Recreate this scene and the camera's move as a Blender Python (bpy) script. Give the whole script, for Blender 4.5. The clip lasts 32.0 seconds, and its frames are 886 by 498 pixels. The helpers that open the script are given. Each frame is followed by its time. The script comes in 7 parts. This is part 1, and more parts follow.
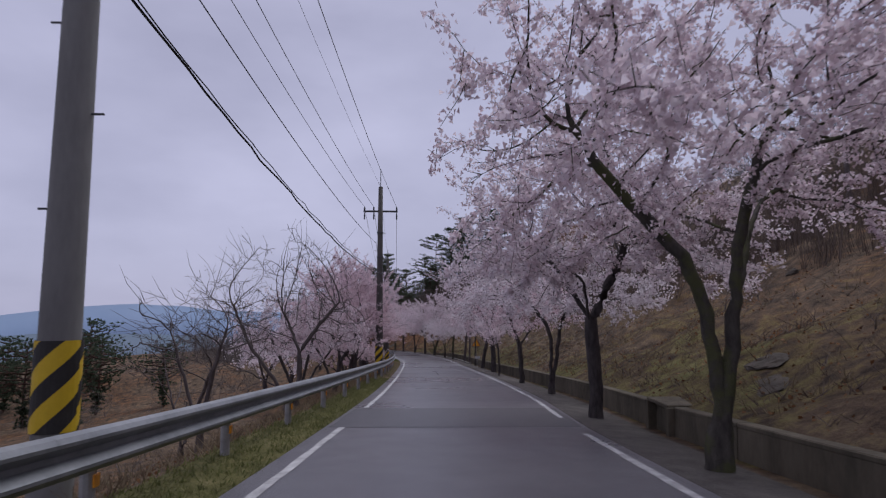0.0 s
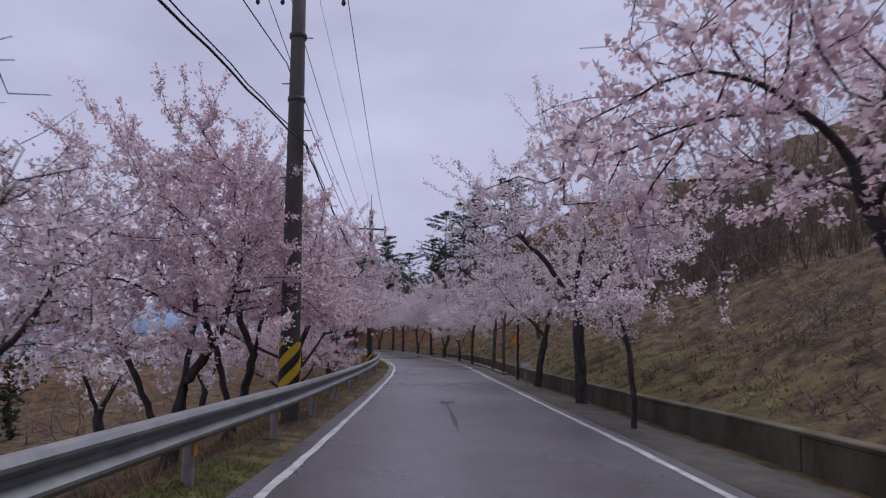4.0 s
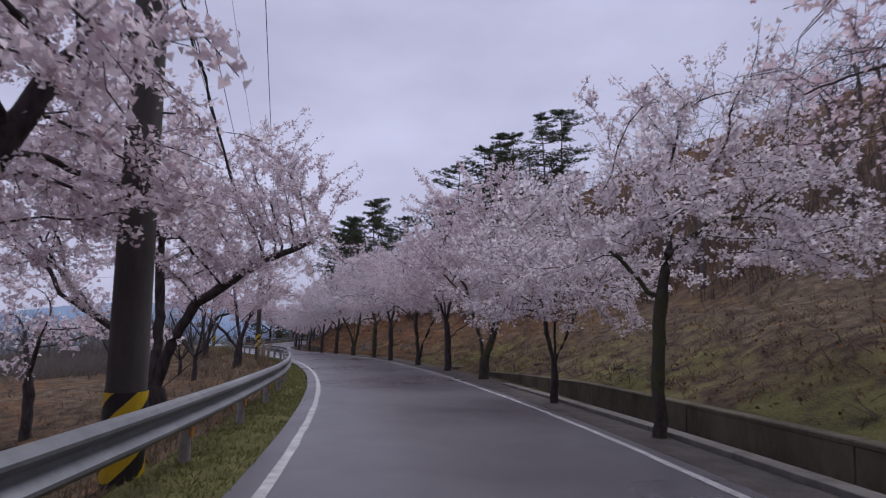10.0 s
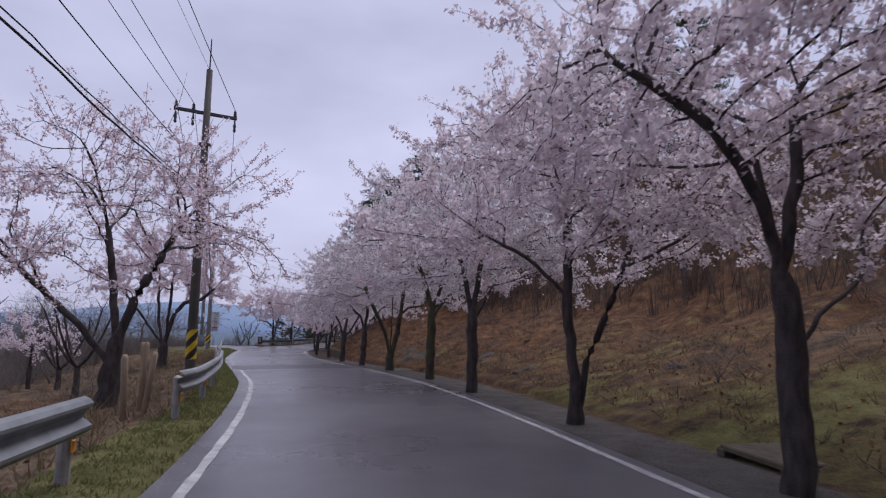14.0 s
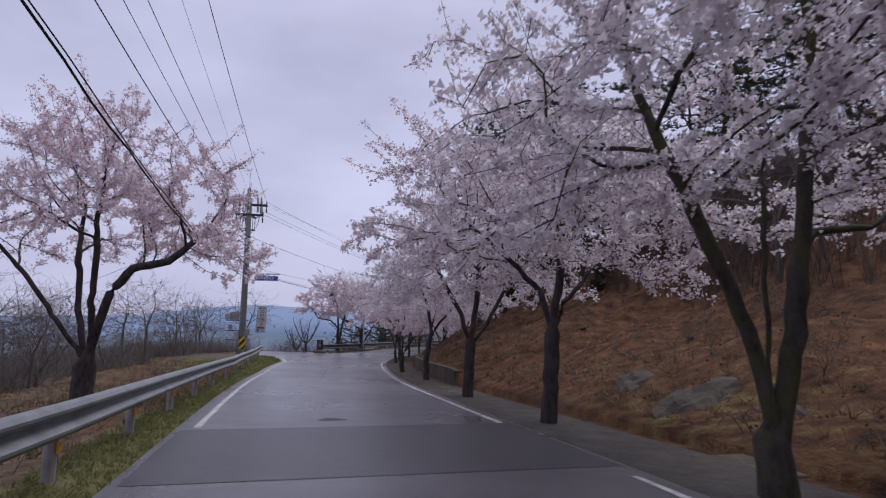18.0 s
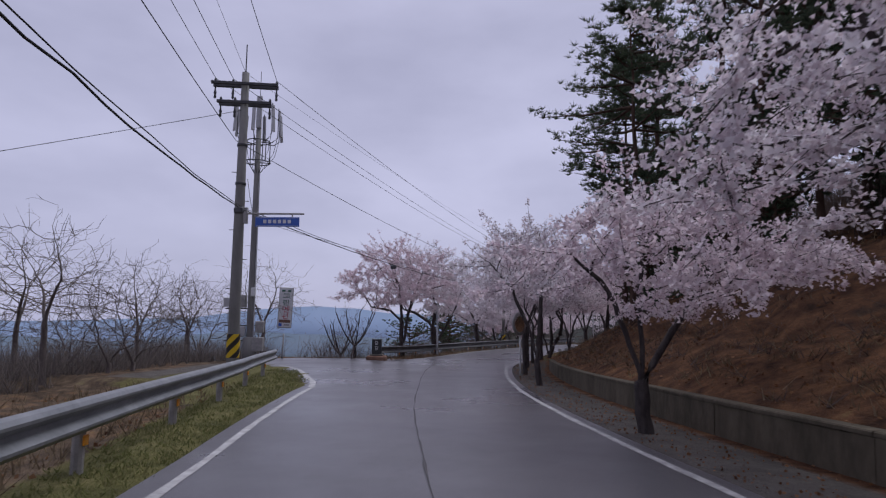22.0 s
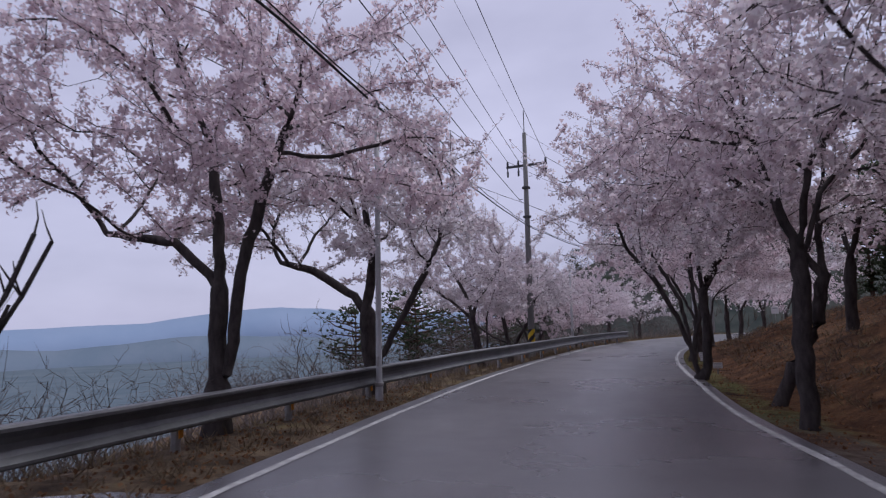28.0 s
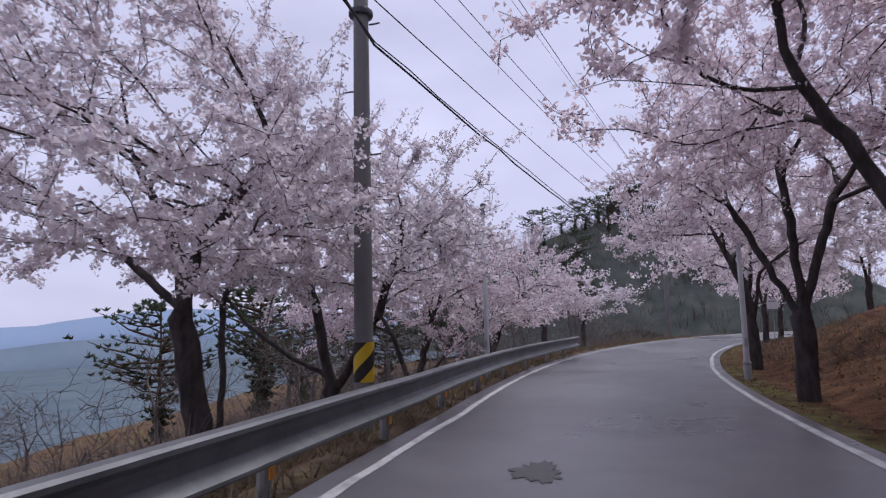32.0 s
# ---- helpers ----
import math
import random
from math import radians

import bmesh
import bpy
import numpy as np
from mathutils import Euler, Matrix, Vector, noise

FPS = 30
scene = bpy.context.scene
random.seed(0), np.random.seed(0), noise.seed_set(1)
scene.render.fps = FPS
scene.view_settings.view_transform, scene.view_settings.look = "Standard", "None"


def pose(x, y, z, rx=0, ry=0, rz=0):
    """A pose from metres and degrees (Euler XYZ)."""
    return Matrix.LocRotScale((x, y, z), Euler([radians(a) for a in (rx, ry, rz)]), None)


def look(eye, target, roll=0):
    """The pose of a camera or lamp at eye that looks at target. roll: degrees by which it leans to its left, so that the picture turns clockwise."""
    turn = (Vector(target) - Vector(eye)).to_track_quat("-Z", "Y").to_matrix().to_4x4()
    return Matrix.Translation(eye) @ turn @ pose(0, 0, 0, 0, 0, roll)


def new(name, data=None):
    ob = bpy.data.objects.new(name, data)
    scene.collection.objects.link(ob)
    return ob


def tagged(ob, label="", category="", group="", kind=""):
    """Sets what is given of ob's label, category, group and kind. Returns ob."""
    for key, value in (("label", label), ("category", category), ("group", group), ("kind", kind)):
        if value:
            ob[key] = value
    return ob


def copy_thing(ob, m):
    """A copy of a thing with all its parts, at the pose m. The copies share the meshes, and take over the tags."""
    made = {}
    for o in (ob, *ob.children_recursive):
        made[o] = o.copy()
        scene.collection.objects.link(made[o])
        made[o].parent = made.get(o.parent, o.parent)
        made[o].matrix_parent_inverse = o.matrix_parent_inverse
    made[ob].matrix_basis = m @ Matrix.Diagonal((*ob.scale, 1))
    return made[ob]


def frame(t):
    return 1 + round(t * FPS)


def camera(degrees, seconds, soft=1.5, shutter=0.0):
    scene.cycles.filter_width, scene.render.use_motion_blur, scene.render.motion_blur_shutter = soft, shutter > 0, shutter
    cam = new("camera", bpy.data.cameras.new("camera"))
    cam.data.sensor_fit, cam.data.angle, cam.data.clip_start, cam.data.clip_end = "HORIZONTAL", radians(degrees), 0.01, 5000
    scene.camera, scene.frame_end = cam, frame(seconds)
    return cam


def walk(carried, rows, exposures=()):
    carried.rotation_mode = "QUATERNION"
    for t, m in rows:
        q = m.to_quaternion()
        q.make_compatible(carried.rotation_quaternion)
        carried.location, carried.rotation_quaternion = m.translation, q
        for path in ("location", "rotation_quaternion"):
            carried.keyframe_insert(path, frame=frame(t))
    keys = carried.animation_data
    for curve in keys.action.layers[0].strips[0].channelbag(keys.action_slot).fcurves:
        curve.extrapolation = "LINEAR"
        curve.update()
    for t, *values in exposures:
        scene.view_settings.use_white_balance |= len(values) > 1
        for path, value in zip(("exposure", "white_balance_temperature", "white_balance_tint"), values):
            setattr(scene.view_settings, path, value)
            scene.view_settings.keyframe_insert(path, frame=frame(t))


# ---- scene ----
cam = camera(74.0, 32.0, soft=1.2, shutter=0.15)
walk(cam, [(t, pose(*p)) for t, *p in [
    (0.0, 0.000, 0.000, 1.300, 95.840, 0.023, 0.001),
    (0.5, -0.016, 2.377, 1.131, 95.777, -0.028, -0.081),
    (1.0, -0.034, 4.758, 0.965, 95.721, -0.095, -0.125),
    (1.5, -0.061, 7.147, 0.806, 95.685, -0.092, -0.171),
    (2.0, -0.081, 9.543, 0.653, 95.590, -0.067, -0.197),
    (2.5, -0.095, 11.929, 0.506, 95.482, -0.073, -0.105),
    (3.0, -0.137, 14.322, 0.357, 95.481, -0.084, 0.170),
    (3.5, -0.203, 16.719, 0.207, 95.596, -0.078, 0.551),
    (4.0, -0.288, 19.120, 0.054, 95.770, -0.036, 0.897),
    (4.5, -0.387, 21.520, -0.102, 95.926, 0.044, 1.081),
    (5.0, -0.496, 23.920, -0.260, 96.013, 0.140, 1.067),
    (5.5, -0.611, 26.318, -0.417, 96.059, 0.204, 0.993),
    (6.0, -0.727, 28.712, -0.573, 96.037, 0.184, 0.932),
    (6.5, -0.840, 31.097, -0.728, 95.995, 0.092, 0.848),
    (7.0, -0.957, 33.477, -0.879, 95.952, -0.083, 0.787),
    (7.5, -1.070, 35.845, -1.022, 95.942, -0.240, 0.750),
    (8.0, -1.197, 38.200, -1.159, 95.981, -0.390, 0.748),
    (8.5, -1.342, 40.535, -1.293, 96.032, -0.495, 0.786),
    (9.0, -1.516, 42.847, -1.424, 96.051, -0.526, 0.816),
    (9.5, -1.721, 45.142, -1.549, 96.037, -0.606, 0.864),
    (10.0, -1.947, 47.425, -1.664, 96.055, -0.639, 0.963),
    (10.5, -2.184, 49.708, -1.772, 96.101, -0.601, 1.185),
    (11.0, -2.441, 51.986, -1.874, 96.174, -0.668, 1.476),
    (11.5, -2.729, 54.256, -1.973, 96.182, -0.797, 1.780),
    (12.0, -3.049, 56.515, -2.074, 96.169, -0.944, 2.229),
    (12.5, -3.416, 58.758, -2.178, 96.221, -1.056, 2.768),
    (13.0, -3.836, 60.984, -2.284, 96.246, -1.143, 3.358),
    (13.5, -4.299, 63.196, -2.387, 96.292, -1.159, 4.025),
    (14.0, -4.800, 65.398, -2.484, 96.235, -1.197, 4.856),
    (14.5, -5.351, 67.598, -2.575, 96.127, -1.288, 5.867),
    (15.0, -5.950, 69.785, -2.660, 96.091, -1.387, 6.813),
    (15.5, -6.601, 71.955, -2.743, 96.140, -1.453, 7.627),
    (16.0, -7.306, 74.106, -2.825, 96.232, -1.463, 8.356),
    (16.5, -8.069, 76.235, -2.908, 96.307, -1.416, 9.088),
    (17.0, -8.894, 78.339, -2.995, 96.332, -1.332, 9.882),
    (17.5, -9.760, 80.420, -3.087, 96.337, -1.247, 10.696),
    (18.0, -10.650, 82.479, -3.185, 96.377, -1.187, 11.453),
    (18.5, -11.553, 84.515, -3.291, 96.368, -1.085, 12.174),
    (19.0, -12.469, 86.533, -3.395, 96.396, -0.960, 12.880),
    (19.5, -13.374, 88.534, -3.501, 96.358, -0.839, 13.567),
    (20.0, -14.288, 90.523, -3.608, 96.352, -0.746, 14.202),
    (20.5, -15.205, 92.510, -3.712, 96.351, -0.673, 14.743),
    (21.0, -16.122, 94.494, -3.817, 96.345, -0.670, 15.206),
    (21.5, -17.032, 96.480, -3.920, 96.320, -0.629, 15.603),
    (22.0, -17.899, 98.472, -4.021, 96.259, -0.497, 15.963),
    (22.5, -18.730, 100.487, -4.116, 96.189, -0.292, 16.277),
    (23.0, -19.520, 102.535, -4.203, 96.137, -0.086, 16.518),
    (23.5, -20.271, 104.617, -4.280, 96.138, 0.119, 16.671),
    (24.0, -20.982, 106.708, -4.354, 96.148, 0.300, 16.713),
    (24.5, -21.656, 108.785, -4.430, 96.135, 0.437, 16.630),
    (25.0, -22.295, 110.868, -4.504, 96.109, 0.583, 16.400),
    (25.5, -22.867, 112.948, -4.573, 96.074, 0.723, 15.975),
    (26.0, -23.369, 115.029, -4.637, 96.023, 0.831, 15.421),
    (26.5, -23.806, 117.108, -4.697, 95.972, 0.917, 14.791),
    (27.0, -24.180, 119.180, -4.759, 95.941, 1.005, 14.120),
    (27.5, -24.495, 121.240, -4.827, 95.939, 1.117, 13.418),
    (28.0, -24.754, 123.285, -4.907, 95.949, 1.251, 12.664),
    (28.5, -24.957, 125.310, -4.997, 95.922, 1.367, 11.802),
    (29.0, -25.090, 127.318, -5.091, 95.921, 1.438, 10.878),
    (29.5, -25.175, 129.324, -5.175, 95.964, 1.492, 9.932),
    (30.0, -25.210, 131.321, -5.236, 95.973, 1.499, 8.929),
    (30.5, -25.185, 133.291, -5.280, 95.928, 1.520, 7.911),
    (31.0, -25.084, 135.221, -5.310, 95.830, 1.442, 6.851),
    (31.5, -24.950, 137.131, -5.320, 95.765, 1.295, 5.790),
    (32.0, -24.817, 139.041, -5.319, 95.880, 1.309, 4.778),
]], exposures=[(0.0, -0.13), (2.0, -0.08), (7.0, 0.1), (10.0, 0.06), (13.0, 0.2), (17.0, 0.16), (20.0, 0.1), (22.0, -0.04), (24.0, -0.1), (25.0, -0.04), (28.0, 0.1), (29.0, 0.3), (30.0, 0.4), (31.0, 0.42), (32.0, 0.38)])

# ---- world and light: thin overcast, soft light from high ahead ----
world = bpy.data.worlds.new("overcast_sky")
scene.world = world
world.use_nodes = True
wn, wl = world.node_tree.nodes, world.node_tree.links
wn.clear()
w_out = wn.new("ShaderNodeOutputWorld")
w_bg = wn.new("ShaderNodeBackground")
w_sky = wn.new("ShaderNodeTexSky")
w_sky.sky_type = "NISHITA"
w_sky.sun_disc = False
w_sky.sun_elevation, w_sky.sun_rotation = radians(48), radians(-20)
w_map = wn.new("ShaderNodeTexCoord")
w_scale = wn.new("ShaderNodeMapping")
w_scale.inputs["Scale"].default_value = (1.3, 1.3, 3.0)
w_noise = wn.new("ShaderNodeTexNoise")
w_noise.inputs["Scale"].default_value, w_noise.inputs["Detail"].default_value = 1.6, 5.0
w_ramp = wn.new("ShaderNodeValToRGB")
w_ramp.color_ramp.elements[0].position, w_ramp.color_ramp.elements[1].position = 0.3, 0.7
w_ramp.color_ramp.elements[0].color = (0.40, 0.408, 0.582, 1)
w_ramp.color_ramp.elements[1].color = (0.588, 0.595, 0.815, 1)
w_mul = wn.new("ShaderNodeMix")
w_mul.data_type, w_mul.blend_type = "RGBA", "MIX"
w_mul.inputs[0].default_value = 0.97
w_half = wn.new("ShaderNodeMix")
w_half.data_type, w_half.blend_type = "RGBA", "MULTIPLY"
w_half.inputs[0].default_value = 1.0
w_half.inputs[7].default_value = (0.1, 0.1, 0.1, 1)
wl.new(w_map.outputs["Generated"], w_scale.inputs["Vector"])
wl.new(w_scale.outputs["Vector"], w_noise.inputs["Vector"])
wl.new(w_noise.outputs["Fac"], w_ramp.inputs["Fac"])
wl.new(w_sky.outputs["Color"], w_half.inputs[6])
wl.new(w_half.outputs[2], w_mul.inputs[6])
wl.new(w_ramp.outputs["Color"], w_mul.inputs[7])
wl.new(w_mul.outputs[2], w_bg.inputs["Color"])
w_bg.inputs["Strength"].default_value = 1.0
wl.new(w_bg.outputs["Background"], w_out.inputs["Surface"])

sun = new("sun", bpy.data.lights.new("sun", "SUN"))
sun.data.energy, sun.data.angle, sun.data.color = 2.1, radians(40), (0.92, 0.935, 1.0)
sun.matrix_world = look((0, 0, 60), (-14, -26, 0))


# ---- material helpers ----
def mat(name, rough=0.8, metal=0.0, spec=0.3):
    m = bpy.data.materials.new(name)
    m.use_nodes = True
    b = m.node_tree.nodes["Principled BSDF"]
    b.inputs["Roughness"].default_value = rough
    b.inputs["Metallic"].default_value = metal
    b.inputs["Specular IOR Level"].default_value = spec
    return m, m.node_tree.nodes, m.node_tree.links, b


def ramp(n, l, fac, stops):
    r = n.new("ShaderNodeValToRGB")
    while len(r.color_ramp.elements) < len(stops):
        r.color_ramp.elements.new(0.5)
    for e, (p, c) in zip(r.color_ramp.elements, stops):
        e.position, e.color = p, (*c, 1)
    l.new(fac, r.inputs["Fac"])
    return r.outputs["Color"]


def tex(n, l, scale, detail=4.0, rough=0.55, stretch=None, kind="ShaderNodeTexNoise"):
    c = n.new("ShaderNodeTexCoord")
    t = n.new(kind)
    t.inputs["Scale"].default_value = scale
    if kind == "ShaderNodeTexNoise":
        t.inputs["Detail"].default_value, t.inputs["Roughness"].default_value = detail, rough
    src = c.outputs["Object"]
    if stretch:
        mp = n.new("ShaderNodeMapping")
        mp.inputs["Scale"].default_value = stretch
        l.new(src, mp.inputs["Vector"])
        src = mp.outputs["Vector"]
    l.new(src, t.inputs["Vector"])
    return t.outputs[0]


def mix(n, l, fac, a, b, kind="MIX"):
    x = n.new("ShaderNodeMix")
    x.data_type, x.blend_type = "RGBA", kind
    for v, i in ((fac, 0), (a, 6), (b, 7)):
        if hasattr(v, "is_linked"):
            l.new(v, x.inputs[i])
        else:
            x.inputs[i].default_value = v if i == 0 else (*v, 1)
    return x.outputs[2]


def bump(n, l, b, height, strength=0.4, distance=0.02):
    u = n.new("ShaderNodeBump")
    u.inputs["Strength"].default_value, u.inputs["Distance"].default_value = strength, distance
    l.new(height, u.inputs["Height"])
    l.new(u.outputs["Normal"], b.inputs["Normal"])


def simple(name, c1, c2, scale=6.0, rough=0.8, metal=0.0, bumps=0.3, dist=0.01, spec=0.3, stretch=None):
    m, n, l, b = mat(name, rough, metal, spec)
    f = tex(n, l, scale, 6, 0.6, stretch)
    g = tex(n, l, scale * 7.3, 3, 0.6, stretch)
    col = ramp(n, l, f, [(0.3, c1), (0.7, c2)])
    col = mix(n, l, 0.25, col, ramp(n, l, g, [(0.3, c1), (0.7, c2)]))
    l.new(col, b.inputs["Base Color"])
    bump(n, l, b, g, bumps, dist)
    return m


# ---- materials ----
def make_asphalt():
    m, n, l, b = mat("wet_asphalt", 0.45, 0, 0.5)
    big = tex(n, l, 0.22, 5, 0.6)
    mid = tex(n, l, 1.7, 5, 0.6)
    fine = tex(n, l, 85, 3, 0.7)
    col = ramp(n, l, mid, [(0.3, (0.075, 0.069, 0.078)), (0.7, (0.112, 0.105, 0.115))])
    col = mix(n, l, 0.35, col, ramp(n, l, fine, [(0.35, (0.03, 0.028, 0.03)), (0.65, (0.14, 0.135, 0.14))]))
    l.new(col, b.inputs["Base Color"])
    rr = ramp(n, l, big, [(0.35, (0.24, 0.24, 0.24)), (0.68, (0.44, 0.44, 0.44))])
    l.new(rr, b.inputs["Roughness"])
    bump(n, l, b, fine, 0.35, 0.006)
    return m


def make_ground():
    m, n, l, b = mat("hillside_soil_and_grass", 0.95, 0, 0.1)
    ag = n.new("ShaderNodeAttribute")
    ag.attribute_name = "green"
    al = n.new("ShaderNodeAttribute")
    al.attribute_name = "leaf"
    ap = n.new("ShaderNodeAttribute")
    ap.attribute_name = "paved"
    big = tex(n, l, 0.25, 6, 0.6)
    mid = tex(n, l, 2.2, 6, 0.65)
    fine = tex(n, l, 24, 4, 0.7)
    dry = ramp(n, l, mid, [(0.32, (0.040, 0.029, 0.022)), (0.5, (0.118, 0.084, 0.058)), (0.68, (0.225, 0.168, 0.112))])
    leaf = ramp(n, l, mid, [(0.32, (0.036, 0.02, 0.014)), (0.52, (0.125, 0.063, 0.035)), (0.72, (0.23, 0.122, 0.062))])
    moss = ramp(n, l, mid, [(0.3, (0.075, 0.075, 0.03)), (0.55, (0.135, 0.125, 0.05)), (0.75, (0.20, 0.17, 0.085))])
    pave = ramp(n, l, mid, [(0.3, (0.088, 0.079, 0.075)), (0.7, (0.15, 0.136, 0.126))])

    def soft(attr, width):
        a = n.new("ShaderNodeMath")
        a.operation = "ADD"
        l.new(attr.outputs["Fac"], a.inputs[0])
        c = n.new("ShaderNodeMath")
        c.operation = "MULTIPLY_ADD"
        l.new(big, c.inputs[0])
        c.inputs[1].default_value, c.inputs[2].default_value = width, -width / 2
        l.new(c.outputs[0], a.inputs[1])
        e = n.new("ShaderNodeMath")
        e.operation = "MULTIPLY_ADD"
        l.new(mid, e.inputs[0])
        e.inputs[1].default_value, e.inputs[2].default_value = width, -width / 2
        d = n.new("ShaderNodeMath")
        d.operation = "ADD"
        l.new(a.outputs[0], d.inputs[0])
        l.new(e.outputs[0], d.inputs[1])
        return ramp(n, l, d.outputs[0], [(0.35, (0, 0, 0)), (0.65, (1, 1, 1))])

    col = mix(n, l, soft(al, 1.2), dry, leaf)
    col = mix(n, l, soft(ag, 1.2), col, moss)
    col = mix(n, l, soft(ap, 0.5), col, pave)
    col = mix(n, l, 0.35, col, ramp(n, l, fine, [(0.3, (0.35, 0.35, 0.35)), (0.7, (1.35, 1.3, 1.2))]), "MULTIPLY")
    l.new(col, b.inputs["Base Color"])
    lump = n.new("ShaderNodeMath")
    lump.operation = "MULTIPLY_ADD"
    lump.inputs[1].default_value = 1.3
    l.new(mid, lump.inputs[0])
    l.new(fine, lump.inputs[2])
    bump(n, l, b, lump.outputs[0], 0.9, 0.06)
    return m


def make_bark(name, c1, c2, moss=0.0):
    m, n, l, b = mat(name, 0.9, 0, 0.15)
    f = tex(n, l, 9, 6, 0.65, (1, 1, 0.35))
    g = tex(n, l, 38, 4, 0.6, (0.6, 0.6, 2.2))
    col = ramp(n, l, f, [(0.3, c1), (0.72, c2)])
    if moss:
        k = tex(n, l, 2.6, 5, 0.6)
        col = mix(n, l, ramp(n, l, k, [(0.62 - moss, (0, 0, 0)), (0.74 - moss, (1, 1, 1))]), col, (0.075, 0.076, 0.036))
    l.new(col, b.inputs["Base Color"])
    bump(n, l, b, g, 0.7, 0.02)
    return m


def make_blossom(name, c1, c2, c3, through_light=0.5):
    m, n, l, b = mat(name, 0.7, 0, 0.15)
    geo = n.new("ShaderNodeNewGeometry")
    obj = n.new("ShaderNodeObjectInfo")
    col = ramp(n, l, geo.outputs["Random Per Island"], [(0.0, c1), (0.45, c2), (1.0, c3)])
    tint = ramp(n, l, obj.outputs["Random"], [(0.0, (1.0, 0.93, 0.95)), (1.0, (0.97, 1.0, 1.0))])
    col = mix(n, l, 1.0, col, tint, "MULTIPLY")
    l.new(col, b.inputs["Base Color"])
    tr = n.new("ShaderNodeBsdfTranslucent")
    l.new(col, tr.inputs["Color"])
    ms = n.new("ShaderNodeMixShader")
    ms.inputs[0].default_value = through_light
    l.new(b.outputs[0], ms.inputs[1])
    l.new(tr.outputs[0], ms.inputs[2])
    l.new(ms.outputs[0], n["Material Output"].inputs["Surface"])
    return m


M_ROAD = make_asphalt()
M_TAR = simple("dark_tar_patch", (0.024, 0.022, 0.023), (0.055, 0.05, 0.052), 5, 0.55, 0, 0.3, 0.004)
M_PATCH = simple("dark_asphalt_patch", (0.035, 0.032, 0.036), (0.06, 0.056, 0.06), 4, 0.42, 0, 0.4, 0.004, 0.5)
M_GROUND = make_ground()
M_LINE = simple("worn_white_road_paint", (0.20, 0.19, 0.19), (0.50, 0.49, 0.49), 5, 0.6, 0, 0.3, 0.003)
M_STEELD = simple("dull_weathered_steel", (0.09, 0.09, 0.095), (0.19, 0.19, 0.195), 1.8, 0.5, 0.55, 0.15, 0.004, 0.4)
M_STEEL = simple("galvanised_steel", (0.135, 0.14, 0.145), (0.27, 0.275, 0.28), 2.2, 0.46, 0.65, 0.12, 0.004, 0.5)
M_POST = simple("weathered_steel_post", (0.22, 0.21, 0.21), (0.40, 0.39, 0.38), 7, 0.6, 0.3, 0.2, 0.004)
M_ORANGE = simple("orange_reflector", (0.65, 0.24, 0.02), (0.8, 0.36, 0.04), 12, 0.4, 0, 0.1, 0.002)
M_CONC = simple("mossy_concrete", (0.046, 0.040, 0.028), (0.145, 0.122, 0.088), 1.5, 0.92, 0, 0.8, 0.02, 0.2, (1, 1, 0.45))
M_KERB = simple("pale_concrete", (0.085, 0.078, 0.066), (0.19, 0.175, 0.155), 3, 0.88, 0, 0.5, 0.008)
M_POLE = simple("grey_concrete_pole", (0.14, 0.135, 0.13), (0.23, 0.225, 0.215), 2.5, 0.85, 0, 0.25, 0.006, 0.3, (1, 1, 0.3))
# Darker copy of the concrete pole colour, with the poles' shade painted in.
M_POLE_SHADED = simple("shaded_concrete_pole", (0.055, 0.048, 0.043), (0.115, 0.105, 0.095), 2.5, 0.88, 0, 0.25, 0.006, 0.3, (1, 1, 0.3))
M_YEL = simple("yellow_band_paint", (0.55, 0.36, 0.02), (0.68, 0.46, 0.03), 6, 0.55, 0, 0.15, 0.003)
M_BLK = simple("black_band_paint", (0.018, 0.016, 0.015), (0.04, 0.036, 0.034), 6, 0.6, 0, 0.15, 0.003)
M_WIRE = simple("black_cable_sheath", (0.012, 0.012, 0.013), (0.03, 0.03, 0.032), 6, 0.6, 0, 0.1, 0.002)
M_DARKST = simple("dark_painted_steel", (0.05, 0.05, 0.055), (0.10, 0.10, 0.105), 6, 0.55, 0.3, 0.2, 0.003)
M_GREYP = simple("grey_painted_panel", (0.34, 0.34, 0.35), (0.46, 0.46, 0.47), 4, 0.5, 0, 0.1, 0.003)
M_WHITE = simple("off_white_sign_face", (0.55, 0.55, 0.56), (0.72, 0.72, 0.72), 3, 0.5, 0, 0.1, 0.002)
M_BLUE = simple("blue_sign_face", (0.04, 0.10, 0.40), (0.06, 0.14, 0.5), 3, 0.4, 0, 0.1, 0.002)
M_RED = simple("faded_red_letter", (0.36, 0.03, 0.06), (0.5, 0.06, 0.09), 8, 0.6, 0, 0.1, 0.002)
M_GREEN = simple("faded_green_letter", (0.03, 0.10, 0.075), (0.06, 0.17, 0.12), 8, 0.6, 0, 0.1, 0.002)
M_STONE = simple("black_polished_stone", (0.012, 0.012, 0.013), (0.03, 0.03, 0.032), 4, 0.3, 0, 0.05, 0.002, 0.5)
M_REDST = simple("reddish_base_stone", (0.12, 0.065, 0.045), (0.24, 0.14, 0.10), 3, 0.9, 0, 0.5, 0.01)
M_ROCK = simple("grey_lichen_rock", (0.036, 0.029, 0.023), (0.092, 0.075, 0.06), 2.4, 0.92, 0, 0.8, 0.03)
M_SIGNO = simple("orange_sign_face", (0.62, 0.25, 0.015), (0.74, 0.33, 0.03), 5, 0.45, 0, 0.1, 0.002)
